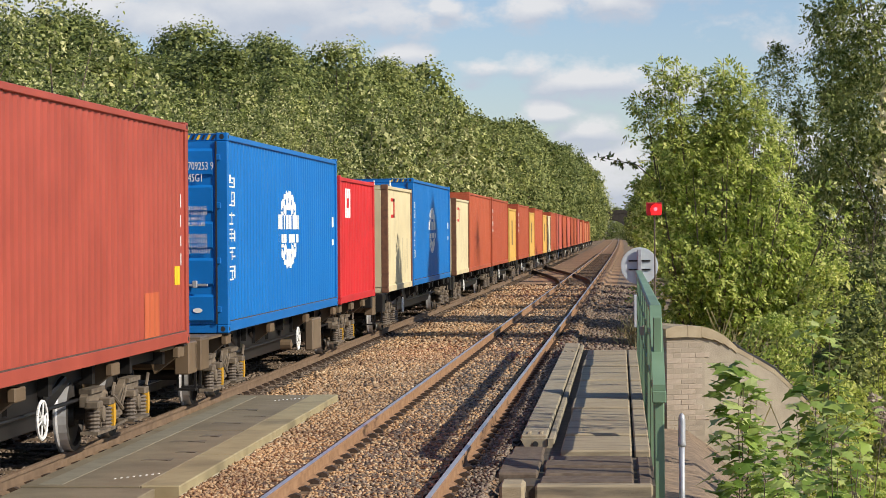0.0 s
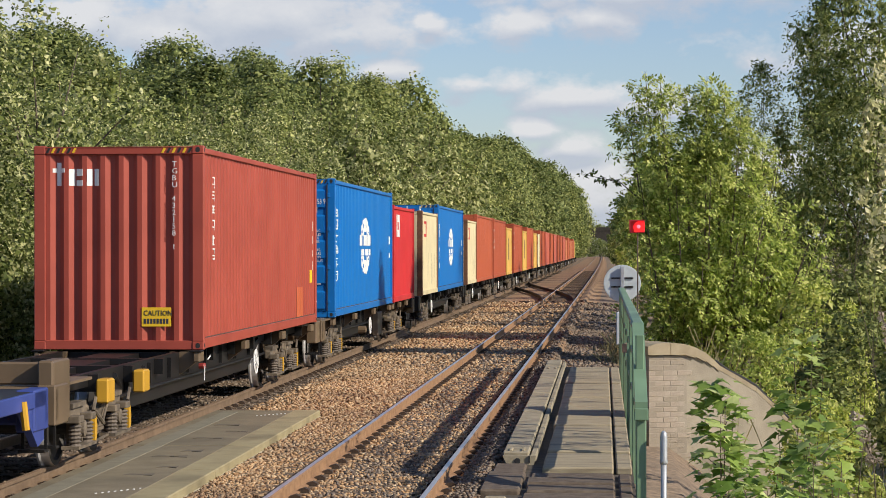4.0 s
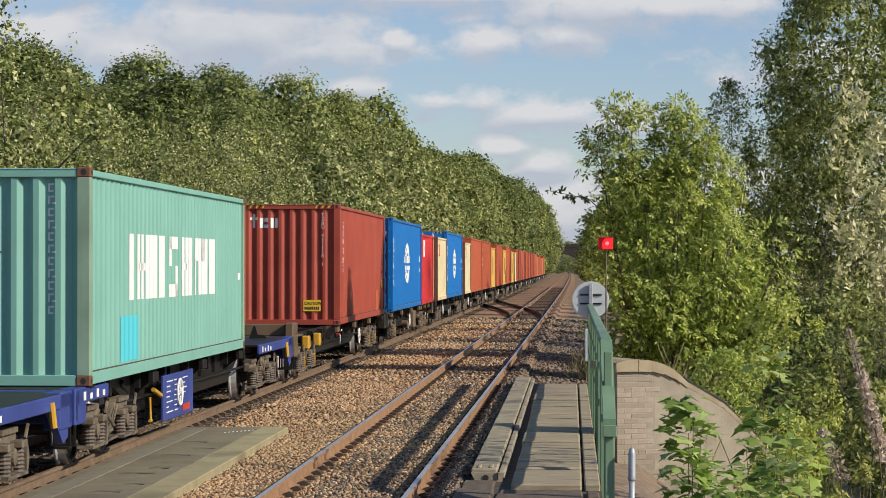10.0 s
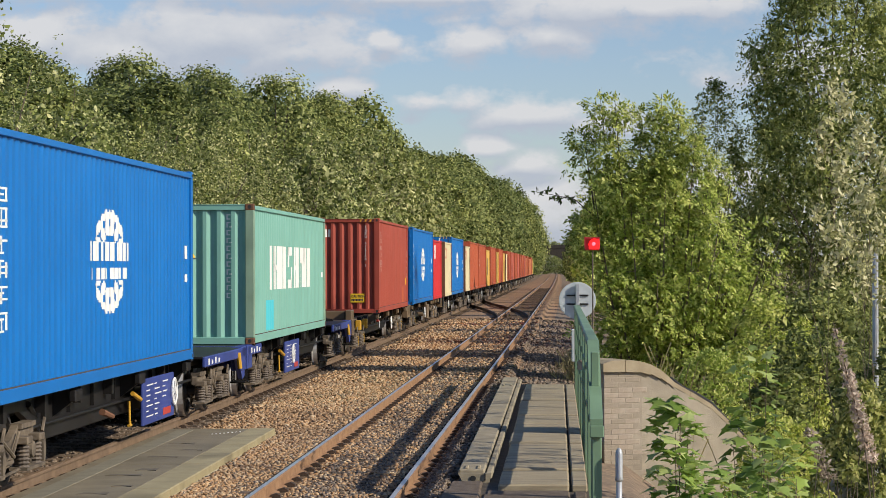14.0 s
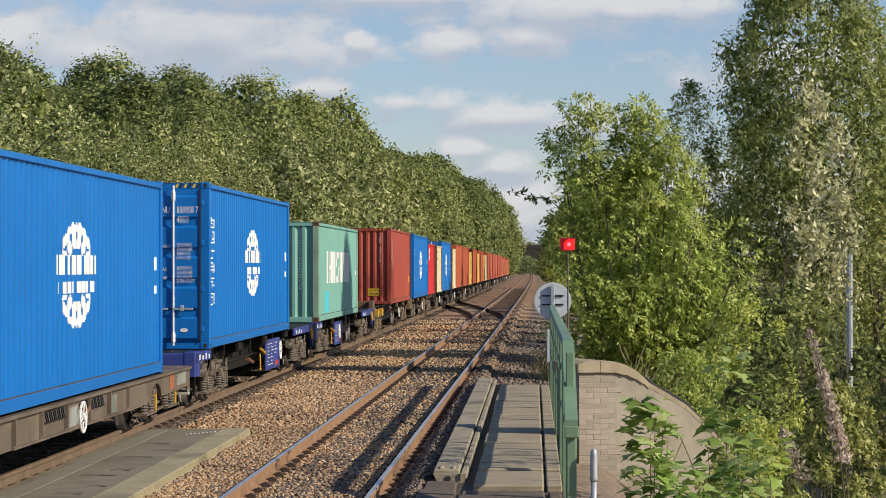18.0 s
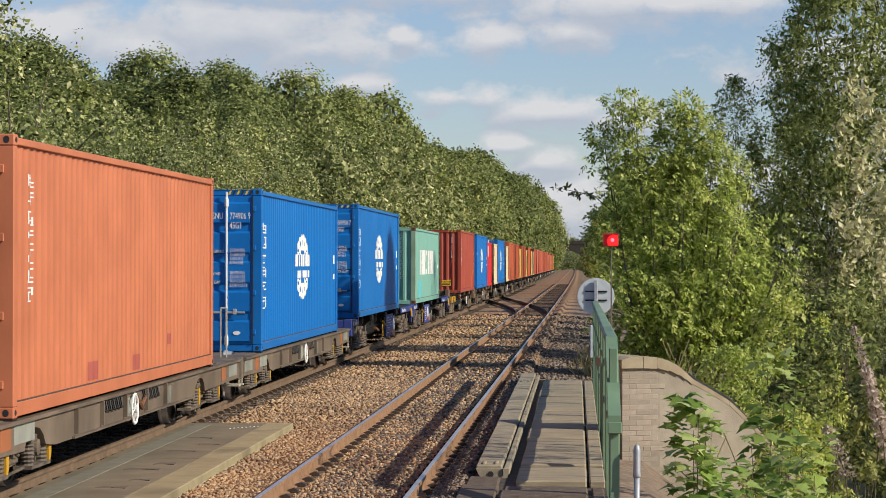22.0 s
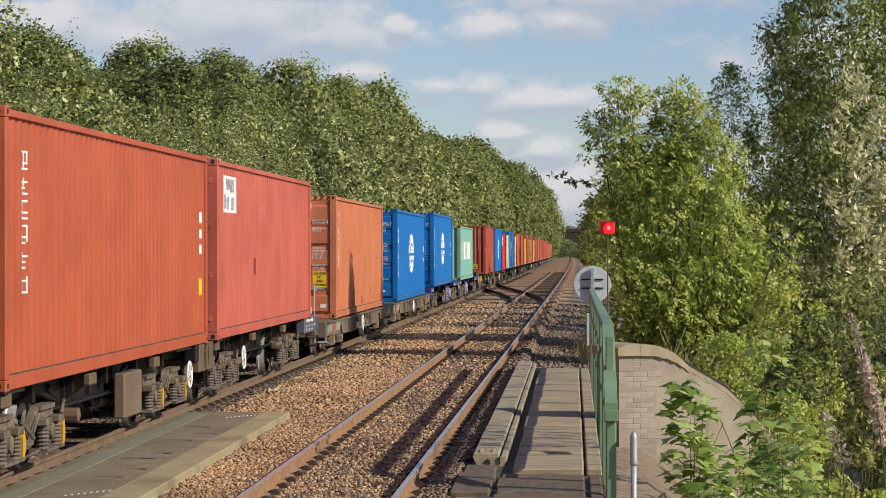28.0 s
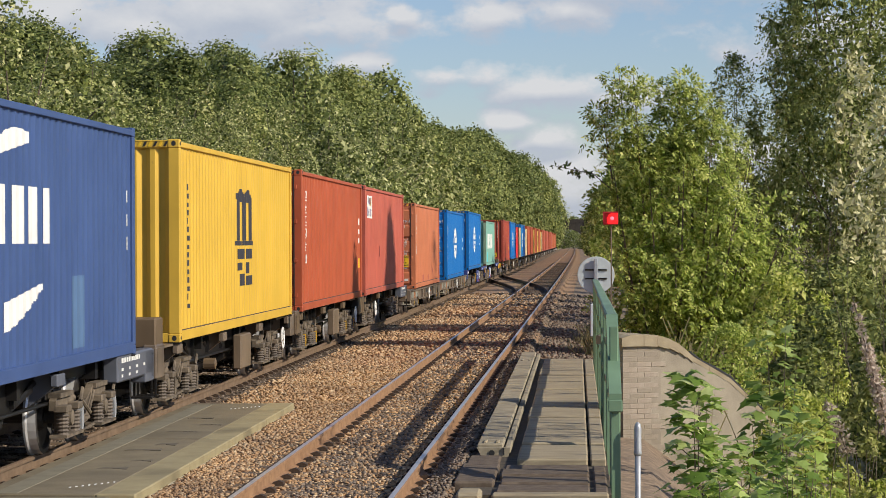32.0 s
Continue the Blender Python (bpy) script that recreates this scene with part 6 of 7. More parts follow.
    far_brick = container("plain warm red forty-foot container on a far wagon", L40, H96, BRICK_RED, "forty-foot containers on the train", near=False, stripes=False)
    far_yellow = container("yellow twenty-foot container with dark bar", L20, H86, PALE_YELLOW, "twenty-foot containers on the train", near=False, stripes=False, marks=[("emblem", [(2.6, 3.4, 0.8, 2.0)], INK, "")])
    far_pink = container("plain faded red forty-foot container on a far wagon", L40, H96, PINK_RED, "forty-foot containers on the train", near=False, stripes=False)
    far_orange = container("plain orange forty-foot container on a far wagon", L40, H86, ORANGE, "forty-foot containers on the train", near=False, stripes=False)
    first = set()

    def put(kind, s):
        ob = kind if kind.name not in first and kind not in (cream,) else copy_thing(kind, pose(0, 0, 0))
        first.add(kind.name)
        row.append((ob, s, L20 if kind in (cream, far_yellow) else L40))
    put(cream, 74.80)
    put(far_brick, 81.20)
    put(far_red, 94.50)
    put(far_yellow, 108.0)
    put(far_red, 116.6)
    put(far_yellow, 130.2)
    put(far_brick, 137.0)
    put(far_yellow, 150.3)
    put(cream, 158.5)
    put(far_red, 165.0)
    s = 180.0
    for i, kind in enumerate((far_pink, far_brick, far_pink, far_red, far_brick, far_pink, far_orange, far_brick, far_orange, far_orange, far_red, far_yellow)):
        put(kind, s)
        s += 13.4 if i % 2 else 15.6
    for ob, s, length in row:
        MOVERS.append((ob, s, length, FAR_LEVEL + 0.982 - (LOW if s in (-63.50, -46.13) else 0.0)))


# ---- wagons ----
WHEEL_R = 0.42


def bogie(wagon, y, accent, rolling):
    """A two-axle bogie: bolster, side frames with horn guides, springs, axle boxes, brake gear and wheelsets."""
    b = part("bogie", Shape().box(-0.95, 0.95, -0.20, 0.20, 0.46, 0.62, 0.03).box(-0.5, 0.5, -0.4, 0.4, 0.60, 0.78, 0.03), BOGIE, wagon, at=pose(0, y, 0))
    half = [(0.0, 0.54), (0.22, 0.55), (0.42, 0.62), (0.60, 0.71), (1.16, 0.71), (1.30, 0.63), (1.30, 0.52), (0.62, 0.52), (0.46, 0.42), (0.30, 0.29), (0.0, 0.27)]
    frame_line = half + [(-p, q) for p, q in half[-2:0:-1]]
    for sign in (1, -1):
        def side(xa, xb):
            return (xa, xb) if sign > 0 else (-xb, -xa)
        s = Shape().prism(frame_line, "x", *side(0.98, 1.06))
        s.box(*side(0.96, 1.10), -1.24, -0.60, 0.66, 0.715).box(*side(0.96, 1.10), 0.60, 1.24, 0.66, 0.715)
        s.box(*side(1.06, 1.10), -0.26, 0.26, 0.32, 0.36).box(*side(1.06, 1.09), -0.03, 0.03, 0.30, 0.53)
        for yy in (-0.9, 0.9):
            for dy in (-0.16, 0.16):
                s.box(*side(0.99, 1.09), yy + dy - 0.025, yy + dy + 0.025, 0.26, 0.53)
            s.box(*side(0.99, 1.19), yy - 0.42, yy + 0.42, 0.215, 0.25)
            s.box(*side(1.03, 1.19), yy - 0.40, yy - 0.17, 0.50, 0.58, 0.01).box(*side(1.03, 1.19), yy + 0.17, yy + 0.40, 0.50, 0.58, 0.01)
        f = part("side_frame", s, BOGIE, b)
        for yy in (-0.9, 0.9):
            x = sign * 1.05
            part("axle_box", Shape().box(*side(0.98, 1.13), yy - 0.13, yy + 0.13, 0.32, 0.52, 0.02).lathe((sign * 1.12, yy, WHEEL_R), "x", [(0, 0.095), (0.04 * sign, 0.09), (0.05 * sign, 0.05)], 12), BOGIE, f)
            for dy in (-0.285, 0.285):
                prof = []
                for k in range(6):
                    prof += [(0.042 * k, 0.078), (0.042 * k + 0.021, 0.056)]
                part("spring", Shape().lathe((sign * 1.11, yy + dy, 0.25), "z", prof, 10), SPRING, f)
            part("damper", Shape().prism([(yy + 0.43, 0.24), (yy + 0.47, 0.22), (yy + 0.53, 0.30), (yy + 0.54, 0.40), (yy + 0.51, 0.50), (yy + 0.46, 0.55), (yy + 0.42, 0.46)], "x", *side(1.10, 1.17)), accent, f)
            part("link", Shape().tube((sign * 1.14, yy + 0.46, 0.58), (sign * 1.13, yy + 0.62, 0.72), 0.022, 0.022, 6), BOGIE, f)
        part("brake_bar", Shape().tube((sign * 1.10, -0.62, 0.20), (sign * 1.10, 0.62, 0.24), 0.018, 0.018, 6), BOGIE, f)
        part("brake_arm", Shape().tube((sign * 1.12, -0.40, 0.62), (sign * 1.14, 0.10, 0.40), 0.022, 0.022, 6).tube((sign * 1.12, 0.10, 0.40), (sign * 1.10, 0.48, 0.64), 0.015, 0.015, 6), BOGIE, f)
        for k in (-1, 1):
            part("brake_hanger", Shape().tube((sign * 0.9, 0.2 * k, 0.60), (sign * 0.86, 0.40 * k, 0.25), 0.03).box(*side(0.70, 0.84), 0.40 * k - 0.06, 0.40 * k + 0.06, 0.28, 0.52), BOGIE, b)
    for yy in (-0.9, 0.9):
        w = part("wheelset", WHEELSET, None, b, "steel wheelset with bright treads", at=pose(0, yy, WHEEL_R))
        if rolling:
            WHEELS.append((w, yy))
    return b


def wheelset_mesh():
    s = Shape()
    s.lathe((0, 0, 0), "x", [(-1.05, 0.07), (1.05, 0.07)], 10)
    n_axle = len(s.f)
    for sign in (1, -1):
        s.lathe((0, 0, 0), "x", [(sign * 0.69, 0.36), (sign * 0.69, 0.448), (sign * 0.715, 0.448), (sign * 0.735, 0.425), (sign * 0.83, 0.415), (sign * 0.835, 0.36), (sign * 0.79, 0.34), (sign * 0.77, 0.16), (sign * 0.84, 0.13), (sign * 0.84, 0.05)], 28)
    me = s.mesh("wheelset", WHEEL_FACE, True)
    me.materials.append(TREAD)
    idx = []
    for p in me.polygons:
        rr = [math.hypot(me.vertices[v].co.y, me.vertices[v].co.z) for v in p.vertices]
        idx.append(1 if min(rr) > 0.405 else 0)
    me.polygons.foreach_set("material_index", idx)
    for p in me.polygons:
        p.use_smooth = False
    return me


WHEELSET = wheelset_mesh()


def hand_wheel():
    """A white spoked brake wheel, turned towards the line's side."""
    s = Shape()
    n = 20
    for i in range(n):
        a, b = 2 * math.pi * i / n, 2 * math.pi * (i + 1) / n
        s.tube((0, 0.19 * math.cos(a), 0.19 * math.sin(a)), (0, 0.19 * math.cos(b), 0.19 * math.sin(b)), 0.016, 0.016, 6)
    for i in range(3):
        a = math.pi * i / 3 + 0.3
        s.tube((0, 0.19 * math.cos(a), 0.19 * math.sin(a)), (0, -0.19 * math.cos(a), -0.19 * math.sin(a)), 0.010, 0.010, 5)
    s.lathe((0, 0, 0), "x", [(-0.03, 0.05), (0.03, 0.05)], 10)
    return s.mesh("hand_wheel", WHITE)


HAND_WHEEL = hand_wheel()
RAIL_GREY = rough_mat("dull cream rail paint", (0.40, 0.37, 0.29), (0.52, 0.48, 0.38), 9, 0.7, 50, 0.1)


def wagon(label, length, skin, accent, seats, style, rolling=True, extras=(), ends=(2.35, 2.35), wheel_at=4.7, panel_at=None):
    """A container flat wagon, its rear end at the origin; seats: where containers stand, (from, length)."""
    w = thing("container_wagon", label, "wagon", "wagons of the train")
    L = length
    low = LOW if style == "fish" else 0.0
    top = 0.955 - low
    b0, b1 = ends[0], L - ends[1]
    for sign in (1, -1):
        x0, x1 = (1.0, 1.16) if sign > 0 else (-1.16, -1.0)
        if style == "fish":
            x0, x1 = (1.12, 1.20) if sign > 0 else (-1.20, -1.12)
            arch = [(0.15, 0.44), (0.22, 0.56), (0.36, 0.635), (0.56, 0.66), (0.78, 0.635), (0.94, 0.56), (1.06, 0.44), (1.5, 0.40)]
            line = [(0.1, 0.47), (0.1, top), (L - 0.1, top), (L - 0.1, 0.47)] + [(b1 - d, z) for d, z in arch] + [(b0 + d, z) for d, z in reversed(arch)]
        else:
            x0, x1 = (0.80, 0.88) if sign > 0 else (-0.88, -0.80)
            deep = 0.40 if L > 18 else 0.58
            line = [(0.1, 0.80), (0.1, top), (L - 0.1, top), (L - 0.1, 0.80), (b1 - 1.35, 0.80), (b1 - 2.7, deep), (b0 + 2.7, deep), (b0 + 1.35, 0.80)]
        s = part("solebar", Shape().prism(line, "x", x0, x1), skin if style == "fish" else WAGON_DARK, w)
        if style == "fish":
            lip = (x0 - 0.005, x1 + 0.05) if sign > 0 else (x0 - 0.05, x1 + 0.005)
            part("flange", Shape().box(lip[0], lip[1], 0.12, L - 0.12, top - 0.035, top + 0.004), skin, s)
        else:
            for a, n in seats:
                for yy in (a, a + n - 0.42, a + n * 0.33, a + n * 0.66):
                    part("outrigger", Shape().prism([(sign * 0.74, top), (sign * 1.17, top), (sign * 1.17, top - 0.10), (sign * 0.84, 0.60)], "y", yy + 0.13, yy + 0.29).box(min(sign * 1.10, sign * 1.185), max(sign * 1.10, sign * 1.185), yy + 0.02, yy + 0.40, top - 0.14, top, 0.012), WAGON_DARK if skin is WAGON_BLUE else skin, s)
            for yy in (b0 + 1.7, b0 + 3.4):
                part("strut", Shape().tube((sign * 0.9, yy, 0.86), (sign * 0.75, yy + 1.5, 0.38), 0.04, 0.04, 6), WAGON_DARK, s)
            part("strut", Shape().tube((sign * 0.9, b1 - 1.7, 0.86), (sign * 0.75, b1 - 3.3, 0.38), 0.04, 0.04, 6), WAGON_DARK, s)
        y = b0 + 2.4
        while y < b1 - 2.2:
            part("rib", Shape().box(x1 if sign > 0 else x0 - 0.05, x1 + 0.05 if sign > 0 else x0, y, y + 0.05, 0.64 if not low else 0.45, top - 0.04), skin if style == "fish" else WAGON_DARK, s)
            y += 1.35
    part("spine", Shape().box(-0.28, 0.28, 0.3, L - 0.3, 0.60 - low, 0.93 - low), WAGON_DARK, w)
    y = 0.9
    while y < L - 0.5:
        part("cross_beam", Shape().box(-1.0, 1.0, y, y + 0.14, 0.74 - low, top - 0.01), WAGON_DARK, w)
        y += 1.9
    for y0, y1, yb in ((0.0, 0.14, -1), (L - 0.14, L, 1)):
        part("headstock", Shape().box(-1.2, 1.2, y0, y1, 0.60 - low, top + 0.01, 0.02), skin, w)
        ya, yb2 = (0.14, 2.0) if yb < 0 else (L - 2.0, L - 0.14)
        part("end_deck", Shape().box(-1.12, 1.12, ya, yb2, top - 0.02, top + 0.012), skin, w)
        if style == "skel":
            for x in (-1.0, 1.0):
                part("end_plate", Shape().box(min(x, x * 1.2), max(x, x * 1.2), y0 - 0.01 if yb < 0 else y1 - 0.55, y0 + 0.55 if yb < 0 else y1 + 0.01, 0.56, top + 0.03, 0.015), skin, w)
        part("coupling", Shape().tube((0, y0, 0.86), (0, y0 + 0.42 * yb, 0.84), 0.06, 0.05).tube((0.25, y0, 0.7), (0.3, y0 + 0.3 * yb, 0.35), 0.025), WAGON_DARK, w)
        for x in (-1.14, 1.10):
            part("step", shunter_step(x, y0 if yb < 0 else y1, -yb), RAIL_GREY if style == "fish" else WAGON_DARK, w, "shunter's step frame")
    for a, n in seats:
        for yy in (a + 0.09, a + n - 0.09):
            for x in (-1.13, 1.13):
                part("spigot", Shape().box(x - 0.09, x + 0.09, yy - 0.09, yy + 0.09, top, top + 0.027, 0.01), WAGON_DARK, w)
    for yy in (b0, b1):
        bogie(w, yy, accent, rolling)
    part("brake_tank", Shape().lathe((0.55, b0 + 2.6, 0.50), "y", [(0, 0.10), (0.05, 0.18), (1.1, 0.18), (1.15, 0.10)], 14), WAGON_DARK, w)
    part("brake_cylinder", Shape().lathe((0.75, L / 2 + 0.4, 0.52), "y", [(0, 0.13), (0.5, 0.13), (0.55, 0.04), (0.9, 0.03)], 12), WAGON_DARK, w)
    part("brake_pipe", Shape().tube((0.95, b0 + 1.2, 0.60), (0.95, b1 - 1.2, 0.60), 0.022, 0.022, 6), WAGON_DARK, w)
    part("brake_rod", Shape().tube((0.35, b0 + 0.4, 0.42), (0.35, b1 - 0.4, 0.42), 0.025, 0.025, 6), WAGON_DARK, w)
    part("hand_wheel", HAND_WHEEL, None, w, "white spoked brake wheel", at=pose(1.25 if low else 1.20, wheel_at, 0.58 - 0.3 * low))
    part("hand_wheel", HAND_WHEEL, None, w, "white spoked brake wheel", at=pose(-1.27 if low else -1.22, L - wheel_at, 0.52))
    if panel_at:
        blue_plate(w, panel_at)
    for x in extras:
        x(w, L)
    return w


def shunter_step(x, y, way):
    """A thin bent frame with a footboard below the deck's corner."""
    s = Shape()
    for dx in (-0.16, 0.08):
        s.box(x + dx - 0.014, x + dx + 0.014, y + 0.03 * way - 0.014, y + 0.03 * way + 0.014, 0.34, 0.62)
    return s.box(x - 0.18, x + 0.10, min(y, y + 0.16 * way), max(y, y + 0.16 * way), 0.32, 0.35)


def hand_rail(w, L):
    """A pale bent handrail at the rear corner."""
    s = Shape().tube((0.82, 0.03, 0.78), (0.82, 0.03, 1.62), 0.014, 0.014, 6).tube((0.82, 0.03, 1.62), (0.92, 0.03, 1.62), 0.014, 0.014, 6).tube((0.92, 0.03, 1.62), (0.92, 0.03, 0.78), 0.014, 0.014, 6)
    part("hand_rail", s, RAIL_GREY, w, "pale bent handrail")


def slate_end(w, L):
    """Slate grey end panel with pale lettering bars and a dark box on the deck."""
    p = part("end_panel", Shape().box(1.0, 1.20, L - 2.3, L - 0.05, 0.66, 1.0, 0.02), SLATE, w, "slate grey end panel with pale bars")
    rng = random.Random(6)
    for i, (z, n) in enumerate(((0.90, 9), (0.80, 4), (0.72, 3))):
        y = L - 2.1
        for k in range(n):
            wd = rng.uniform(0.05, 0.13)
            part("panel_bar", Shape().box(1.201, 1.205, y, y + wd, z, z + (0.06 if i == 0 else 0.035)), WHITE, p)
            y += wd + (0.04 if i == 0 else 0.36)
    part("deck_box", Shape().box(0.50, 1.02, L - 0.75, L - 0.28, 0.985, 1.32, 0.02), WAGON_DARK, w, "dark box on the deck")


def blue_plate(w, y0):
    """Blue data panel with pale bars under the frame."""
    p = part("data_panel", Shape().box(1.13, 1.17, y0, y0 + 2.4, 0.22, 0.86, 0.01), WAGON_BLUE, w, "royal blue data panel with pale bars")
    rng = random.Random(2)
    for i in range(7):
        for j in range(3 if i < 4 else 2):
            y = y0 + 0.2 + 0.62 * j + 0.05 * rng.random()
            part("panel_bar", Shape().box(1.171, 1.175, y, y + 0.5 * rng.uniform(0.3, 1), 0.76 - 0.072 * i, 0.776 - 0.072 * i), WHITE, p)
    part("red_plate", Shape().box(1.171, 1.176, y0 + 1.5, y0 + 2.1, 0.28, 0.38), paint("red plate", (0.42, 0.05, 0.04), 0.2), p)
    part("ochre_valve", Shape().tube((1.12, y0 - 0.5, 0.70), (1.16, y0 - 0.15, 0.60), 0.032, 0.032), YELLOW_PART, w, "ochre valve")
    part("brass_cock", Shape().tube((1.06, y0 - 2.2, 0.56), (1.12, y0 - 1.85, 0.48), 0.045, 0.035), RUST, w)
    part("hanging_ring", Shape().tube((1.15, y0 - 0.9, 0.62), (1.16, y0 - 0.9, 0.32), 0.018).tube((1.16, y0 - 0.98, 0.30), (1.16, y0 - 0.82, 0.30), 0.02), YELLOW_PART, w)


def end_panels(w, L):
    """Flat decks over the bogies with blue edges."""
    for y, n in ((0.1, 1.7), (L - 4.6, 4.5)):
        part("deck_plate", Shape().box(-1.16, 1.16, y, y + n, 0.93, 0.972, 0.01), WAGON_DARK, w, "grimy deck plate")
        q = part("end_panel", Shape().box(1.15, 1.20, y, y + min(n, 3.0) if y < 1 else y + n, 0.80, 0.965, 0.01), WAGON_BLUE, w, "royal blue edge panel")
        if y > 1:
            part("end_panel", Shape().prism([(L - 0.9, 0.80), (L - 0.1, 0.80), (L - 0.1, 0.46), (L - 0.35, 0.40)], "x", 1.10, 1.18), WAGON_BLUE, w)
        for j in range(4):
            part("panel_bar", Shape().box(1.201, 1.206, y + 0.3 + 0.35 * j, y + 0.42 + 0.35 * j, 0.83, 0.93 - 0.03 * (j % 2)), WHITE, q)
    part("lever", Shape().tube((1.2, L - 1.0, 0.9), (1.23, L - 1.0, 0.62), 0.04), YELLOW_PART, w, "ochre lever")


def grey_lettering(w, L):
    pale = paint("pale flaking paint", (0.25, 0.26, 0.225), 1.0, spread=0.45)
    for y in (1.45, L - 2.0):
        part("orange_patch", Shape().box(1.201, 1.206, y, y + 0.42, 0.50, 0.735, 0.002), paint("dull orange patch paint", (0.34, 0.12, 0.05), 0.9, spread=0.3), w, "dull orange patch")
    for y in (0.25, 2.0, L - 1.3):
        part("pale_patch", Shape().box(1.201, 1.205, y, y + 0.85, 0.53, 0.74, 0.002), pale, w, "flaking pale paint")
    for y in (L / 2 - 0.9, L / 2 + 1.6):
        part("pale_patch", Shape().box(1.201, 1.205, y, y + 0.55, 0.44, 0.68, 0.002), pale, w, "dusty pale patch")
    for k in range(10):
        y = L / 2 - 2.3 + 0.22 * k + (1.3 if k > 4 else 0)
        part("tie_ring", Shape().tube((1.21, y, 0.72), (1.235, y + 0.02, 0.60), 0.014, 0.014, 6).tube((1.235, y + 0.02, 0.60), (1.235, y + 0.12, 0.60), 0.014, 0.014, 6).tube((1.235, y + 0.12, 0.60), (1.21, y + 0.13, 0.72), 0.014, 0.014, 6), WAGON_DARK, w)
    part("brake_lever", Shape().tube((1.21, L / 2 - 0.3, 0.66), (1.24, L / 2 - 0.05, 0.50), 0.03, 0.03, 6).tube((1.21, L / 2 - 0.05, 0.50), (1.24, L / 2 + 0.15, 0.64), 0.025, 0.025, 6), RUST, w)
    part("lower_flange", Shape().box(1.195, 1.235, 4.6, L - 4.6, 0.40, 0.425), WAGON_GREY, w)


def red_lever(w, L):
    """A red-painted brake valve with a hanging white cord."""
    v = part("brake_valve", Shape().lathe((1.10, 8.7, 0.74), "x", [(0, 0.04), (0.07, 0.045), (0.10, 0.02)], 10).box(1.12, 1.16, 8.78, 8.92, 0.72, 0.77, 0.01), paint("red valve paint", (0.26, 0.035, 0.03), 0.7), w, "red brake valve")
    part("cord", Shape().tube((1.2, 8.6, 0.74), (1.2, 8.58, 0.54), 0.009, 0.009, 6).tube((1.18, 8.95, 0.82), (1.18, 9.15, 0.86), 0.011, 0.011, 6), WHITE, v)


def empty_deck(w, L):
    """The unloaded rear end: end bulkhead, ochre box and fittings."""
    part("bulkhead", Shape().box(-0.9, 0.99, 0.16, 0.26, 0.98, 1.22, 0.02), WAGON_BROWN, w)
    part("side_plate", Shape().box(1.0, 1.17, 0.02, 0.75, 0.58, 1.24, 0.02), WAGON_BROWN, w)
    part("side_plate", Shape().box(-1.17, -1.0, 0.02, 0.75, 0.58, 1.24, 0.02), WAGON_BROWN, w)
    for y in (2.6, 4.6):
        part("block", Shape().box(1.02, 1.17, y, y + 0.35, 0.62, 0.90, 0.02), YELLOW_PART, w, "ochre block")


def ochre_box(w, L):
    b = part("ochre_box", Shape().prism([(-0.62, 0.985), (-0.55, 0.985), (0.12, 0.985), (0.18, 1.02), (0.18, 1.26), (-0.62, 1.26)], "y", L - 0.75, L - 0.35), YELLOW_PART, w, "ochre yellow box on the deck")
    part("stanchion", Shape().prism([(0.50, 0.98), (0.85, 0.98), (0.80, 1.04), (0.66, 1.06), (0.62, 1.22), (0.58, 1.22)], "y", L - 1.2, L - 1.14), WAGON_DARK, w)


def dark_plates(w, L):
    part("end_plate", Shape().box(1.0, 1.19, L - 0.75, L - 0.05, 0.72, 1.02, 0.02), WAGON_DARK, w)
    part("end_plate", Shape().box(1.0, 1.19, 0.05, 0.6, 0.60, 1.02, 0.02), WAGON_GREY, w)
    part("equipment_box", Shape().box(1.02, 1.17, L / 2 + 0.5, L / 2 + 1.6, 0.26, 0.84, 0.02), BOX_BROWN, w, "brown equipment box")
    part("valve", Shape().lathe((1.08, L / 2 - 2.1, 0.5), "x", [(-0.1, 0.09), (0.08, 0.09), (0.1, 0.03)], 10), WAGON_BROWN, w)


def end_block(w, L):
    part("end_block", Shape().box(0.72, 1.17, 0.10, 0.62, 0.975, 1.38, 0.02), WAGON_BROWN, w, "brown steel block on the deck end")


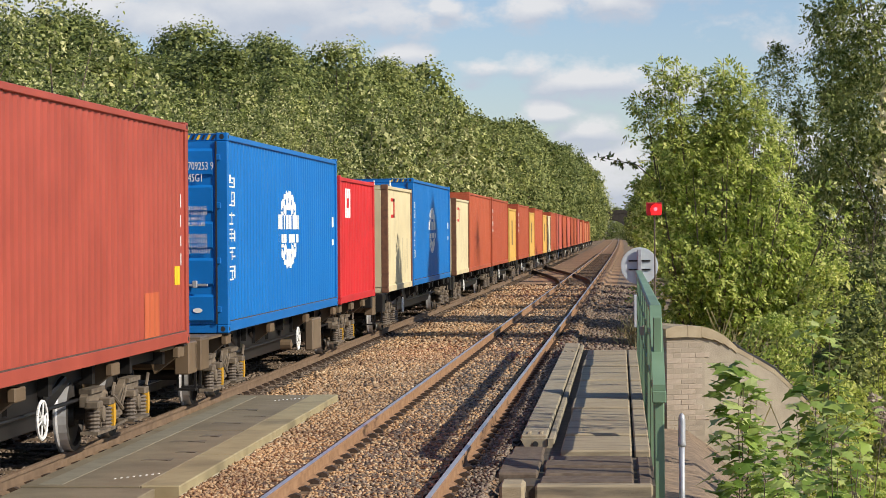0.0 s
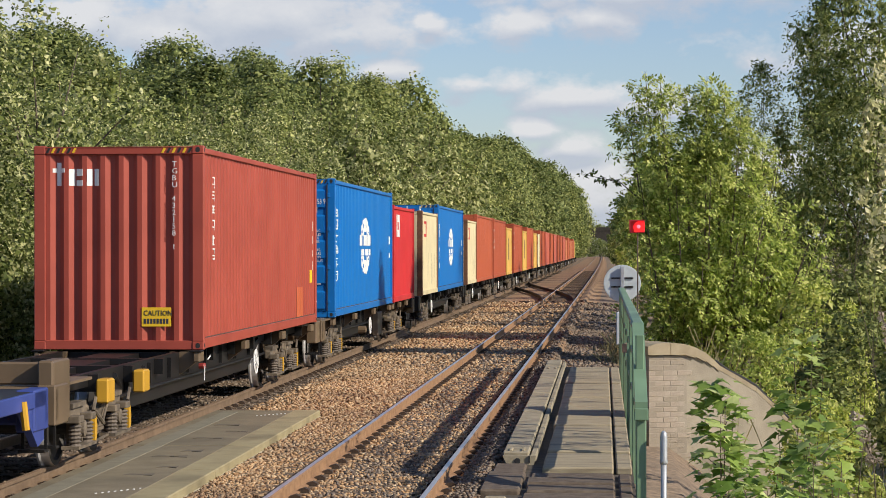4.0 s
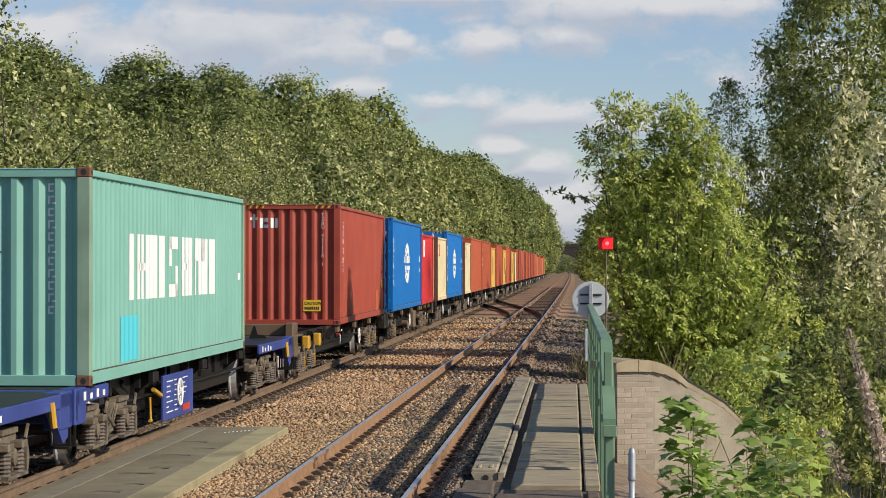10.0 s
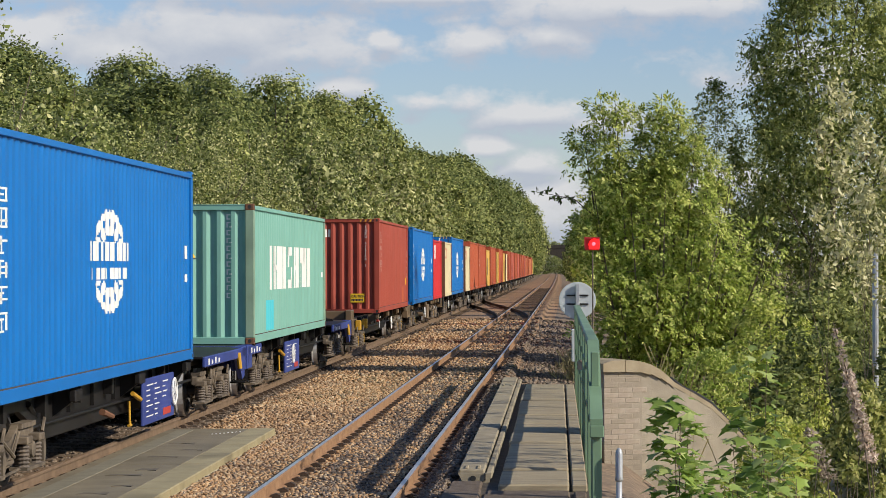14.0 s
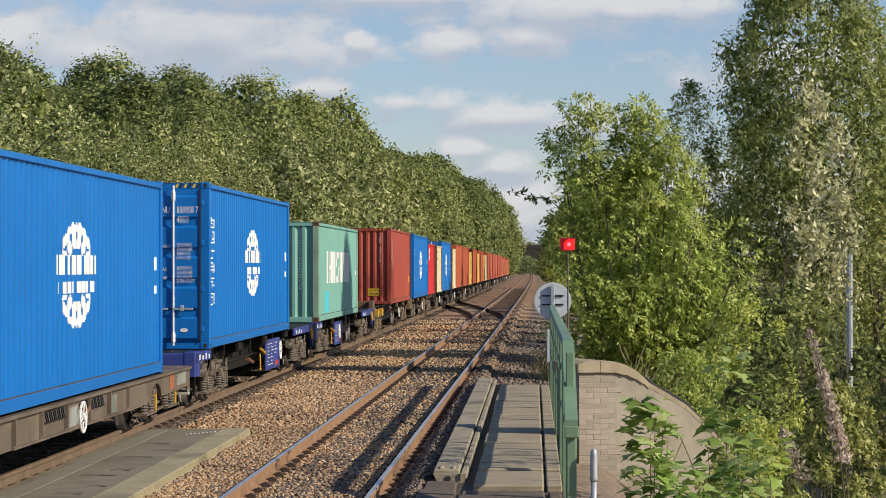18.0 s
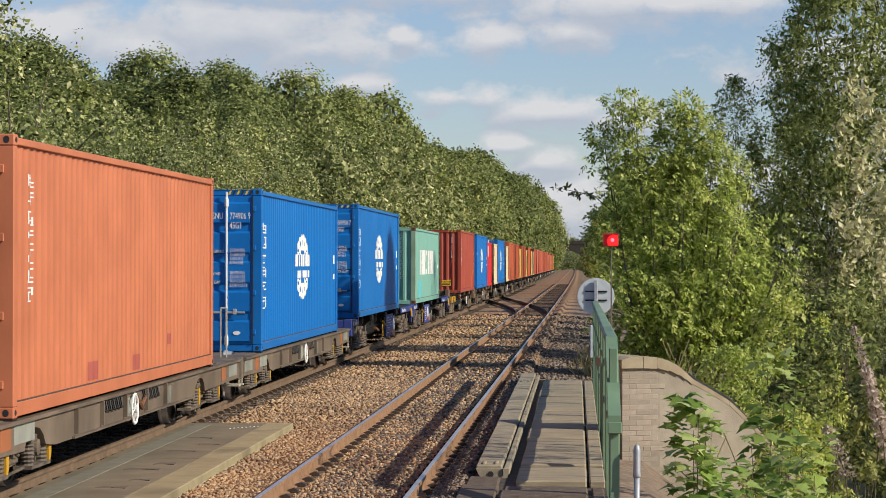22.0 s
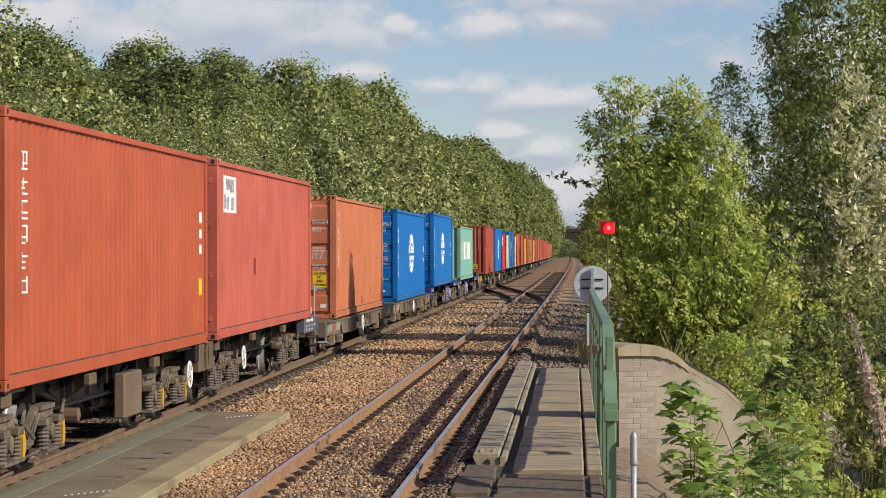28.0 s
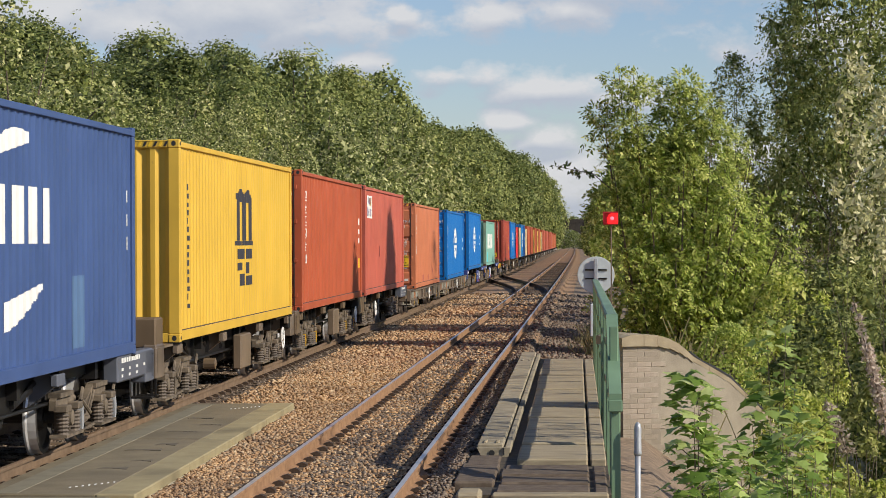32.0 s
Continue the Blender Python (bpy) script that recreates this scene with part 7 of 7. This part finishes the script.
def make_wagons():
    row = []

    def add_wagon(s, length, *rest, **more):
        ob = wagon(*rest[:1], length, *rest[1:], **more)
        row.append((ob, s, length))
        return ob
    add_wagon(-124.4, 15.0, "slate grey container wagon with pale markings", SLATE, STEEL_GREY, [(1.5, L40)], "skel", extras=(slate_end,), ends=(2.2, 3.7), wheel_at=6.0)
    add_wagon(-109.2, 14.3, "grimy grey container wagon with white brake wheels", WAGON_GREY, BOGIE, [(1.65, L40)], "skel", extras=(dark_plates, end_block), ends=(2.0, 2.9), wheel_at=12.6)
    add_wagon(-94.6, 12.9, "grimy brown container wagon with white brake wheels", WAGON_BROWN, YELLOW_PART, [(0.8, L40)], "skel", extras=(dark_plates,), ends=(2.2, 2.9), wheel_at=11.5)
    add_wagon(-81.5, 14.5, "grimy brown skeletal wagon with white brake wheels", WAGON_BROWN, BOGIE, [(0.85, L40)], "skel", extras=(slate_end,), ends=(1.9, 4.5), wheel_at=3.7)
    add_wagon(-65.4, 17.0, "weathered grey-brown flat wagon with deep frame", WAGON_GREY, YELLOW_PART, [(1.9, L40)], "fish", extras=(grey_lettering, hand_rail), ends=(2.3, 3.4), wheel_at=7.9)
    add_wagon(-48.2, 17.0, "weathered grey-brown flat wagon with deep frame", WAGON_GREY, YELLOW_PART, [(2.05, L40)], "fish", extras=(grey_lettering, hand_rail), ends=(2.2, 2.6), wheel_at=8.2)
    add_wagon(-30.6, 19.5, "royal blue low container wagon with data panels", WAGON_BLUE, BOGIE, [(1.45, L40)], "skel", extras=(end_panels,), ends=(2.6, 3.3), wheel_at=12.1, panel_at=9.8)
    add_wagon(-10.9, 19.4, "royal blue low container wagon with ochre box on empty deck", WAGON_BLUE, BOGIE, [(0.75, L40)], "skel", extras=(end_panels, ochre_box), ends=(2.3, 3.7), wheel_at=6.75, panel_at=5.6)
    add_wagon(8.8, 21.2, "weathered brown container wagon, half empty", WAGON_BROWN, YELLOW_PART, [(8.24, L40)], "skel", extras=(empty_deck, red_lever), ends=(2.4, 4.3), wheel_at=13.2)
    add_wagon(30.3, 20.9, "weathered brown container wagon with ochre dampers", WAGON_BROWN, YELLOW_PART, [(1.97, L40), (14.6, L20)], "skel", extras=(dark_plates,), ends=(2.2, 5.2), wheel_at=8.9)
    far = wagon("weathered dark skeletal container wagon", 20.4, WAGON_DARK, BOGIE, [(0.6, L40), (13.4, L20)], "skel", rolling=False)
    s, i = 52.6, 0
    while s < 360:
        row.append((far if i == 0 else copy_thing(far, pose(0, 0, 0)), s, 20.4))
        s += 21.0
        i += 1
    for ob, s, length in row:
        MOVERS.append((ob, s, length, FAR_LEVEL))


# ---- build ----
ground_sheet()
track_bed()
near_line = track("near_track", NEAR_TRACK, 0.0, RAIL_HEAD, RAIL_SIDE, "railway track with rusty rails on buried sleepers")
far_line = track("train_track", FAR_TRACK, FAR_LEVEL, RAIL_HEAD_BROWN, RAIL_SIDE_DARK, "railway track under the train with rusty rails")
crossover()
timber_crossing()
walkway()
railing()
wall = abutment()
far_bridge()
make_containers()
make_wagons()
left_trees()
right_trees()
plants()
round_sign()
grey_pipe()
signal()
palisade()
loose_stones()
sleepers(near_line, NEAR_TRACK, 0.0)
sleepers(far_line, FAR_TRACK, FAR_LEVEL)
abutment_bricks(wall)


def motions():
    """The whole train draws away along the line; its wheels roll."""
    steps = list(range(0, 33))
    for ob, s, length, z in MOVERS:
        walk(ob, [(t, on_track(s + gone(t), length, z)) for t in steps])
    times, last = [0.0], 0.0
    for k in range(1, 32 * 30 + 1):
        t = k / 30
        if math.degrees((gone(t) - last) / WHEEL_R) > 72 or k == 32 * 30:
            times.append(t)
            last = gone(t)
    for w, yy in WHEELS:
        walk(w, [(t, pose(0, yy, WHEEL_R, -math.degrees(gone(t) / WHEEL_R), 0, 0)) for t in times])


motions()
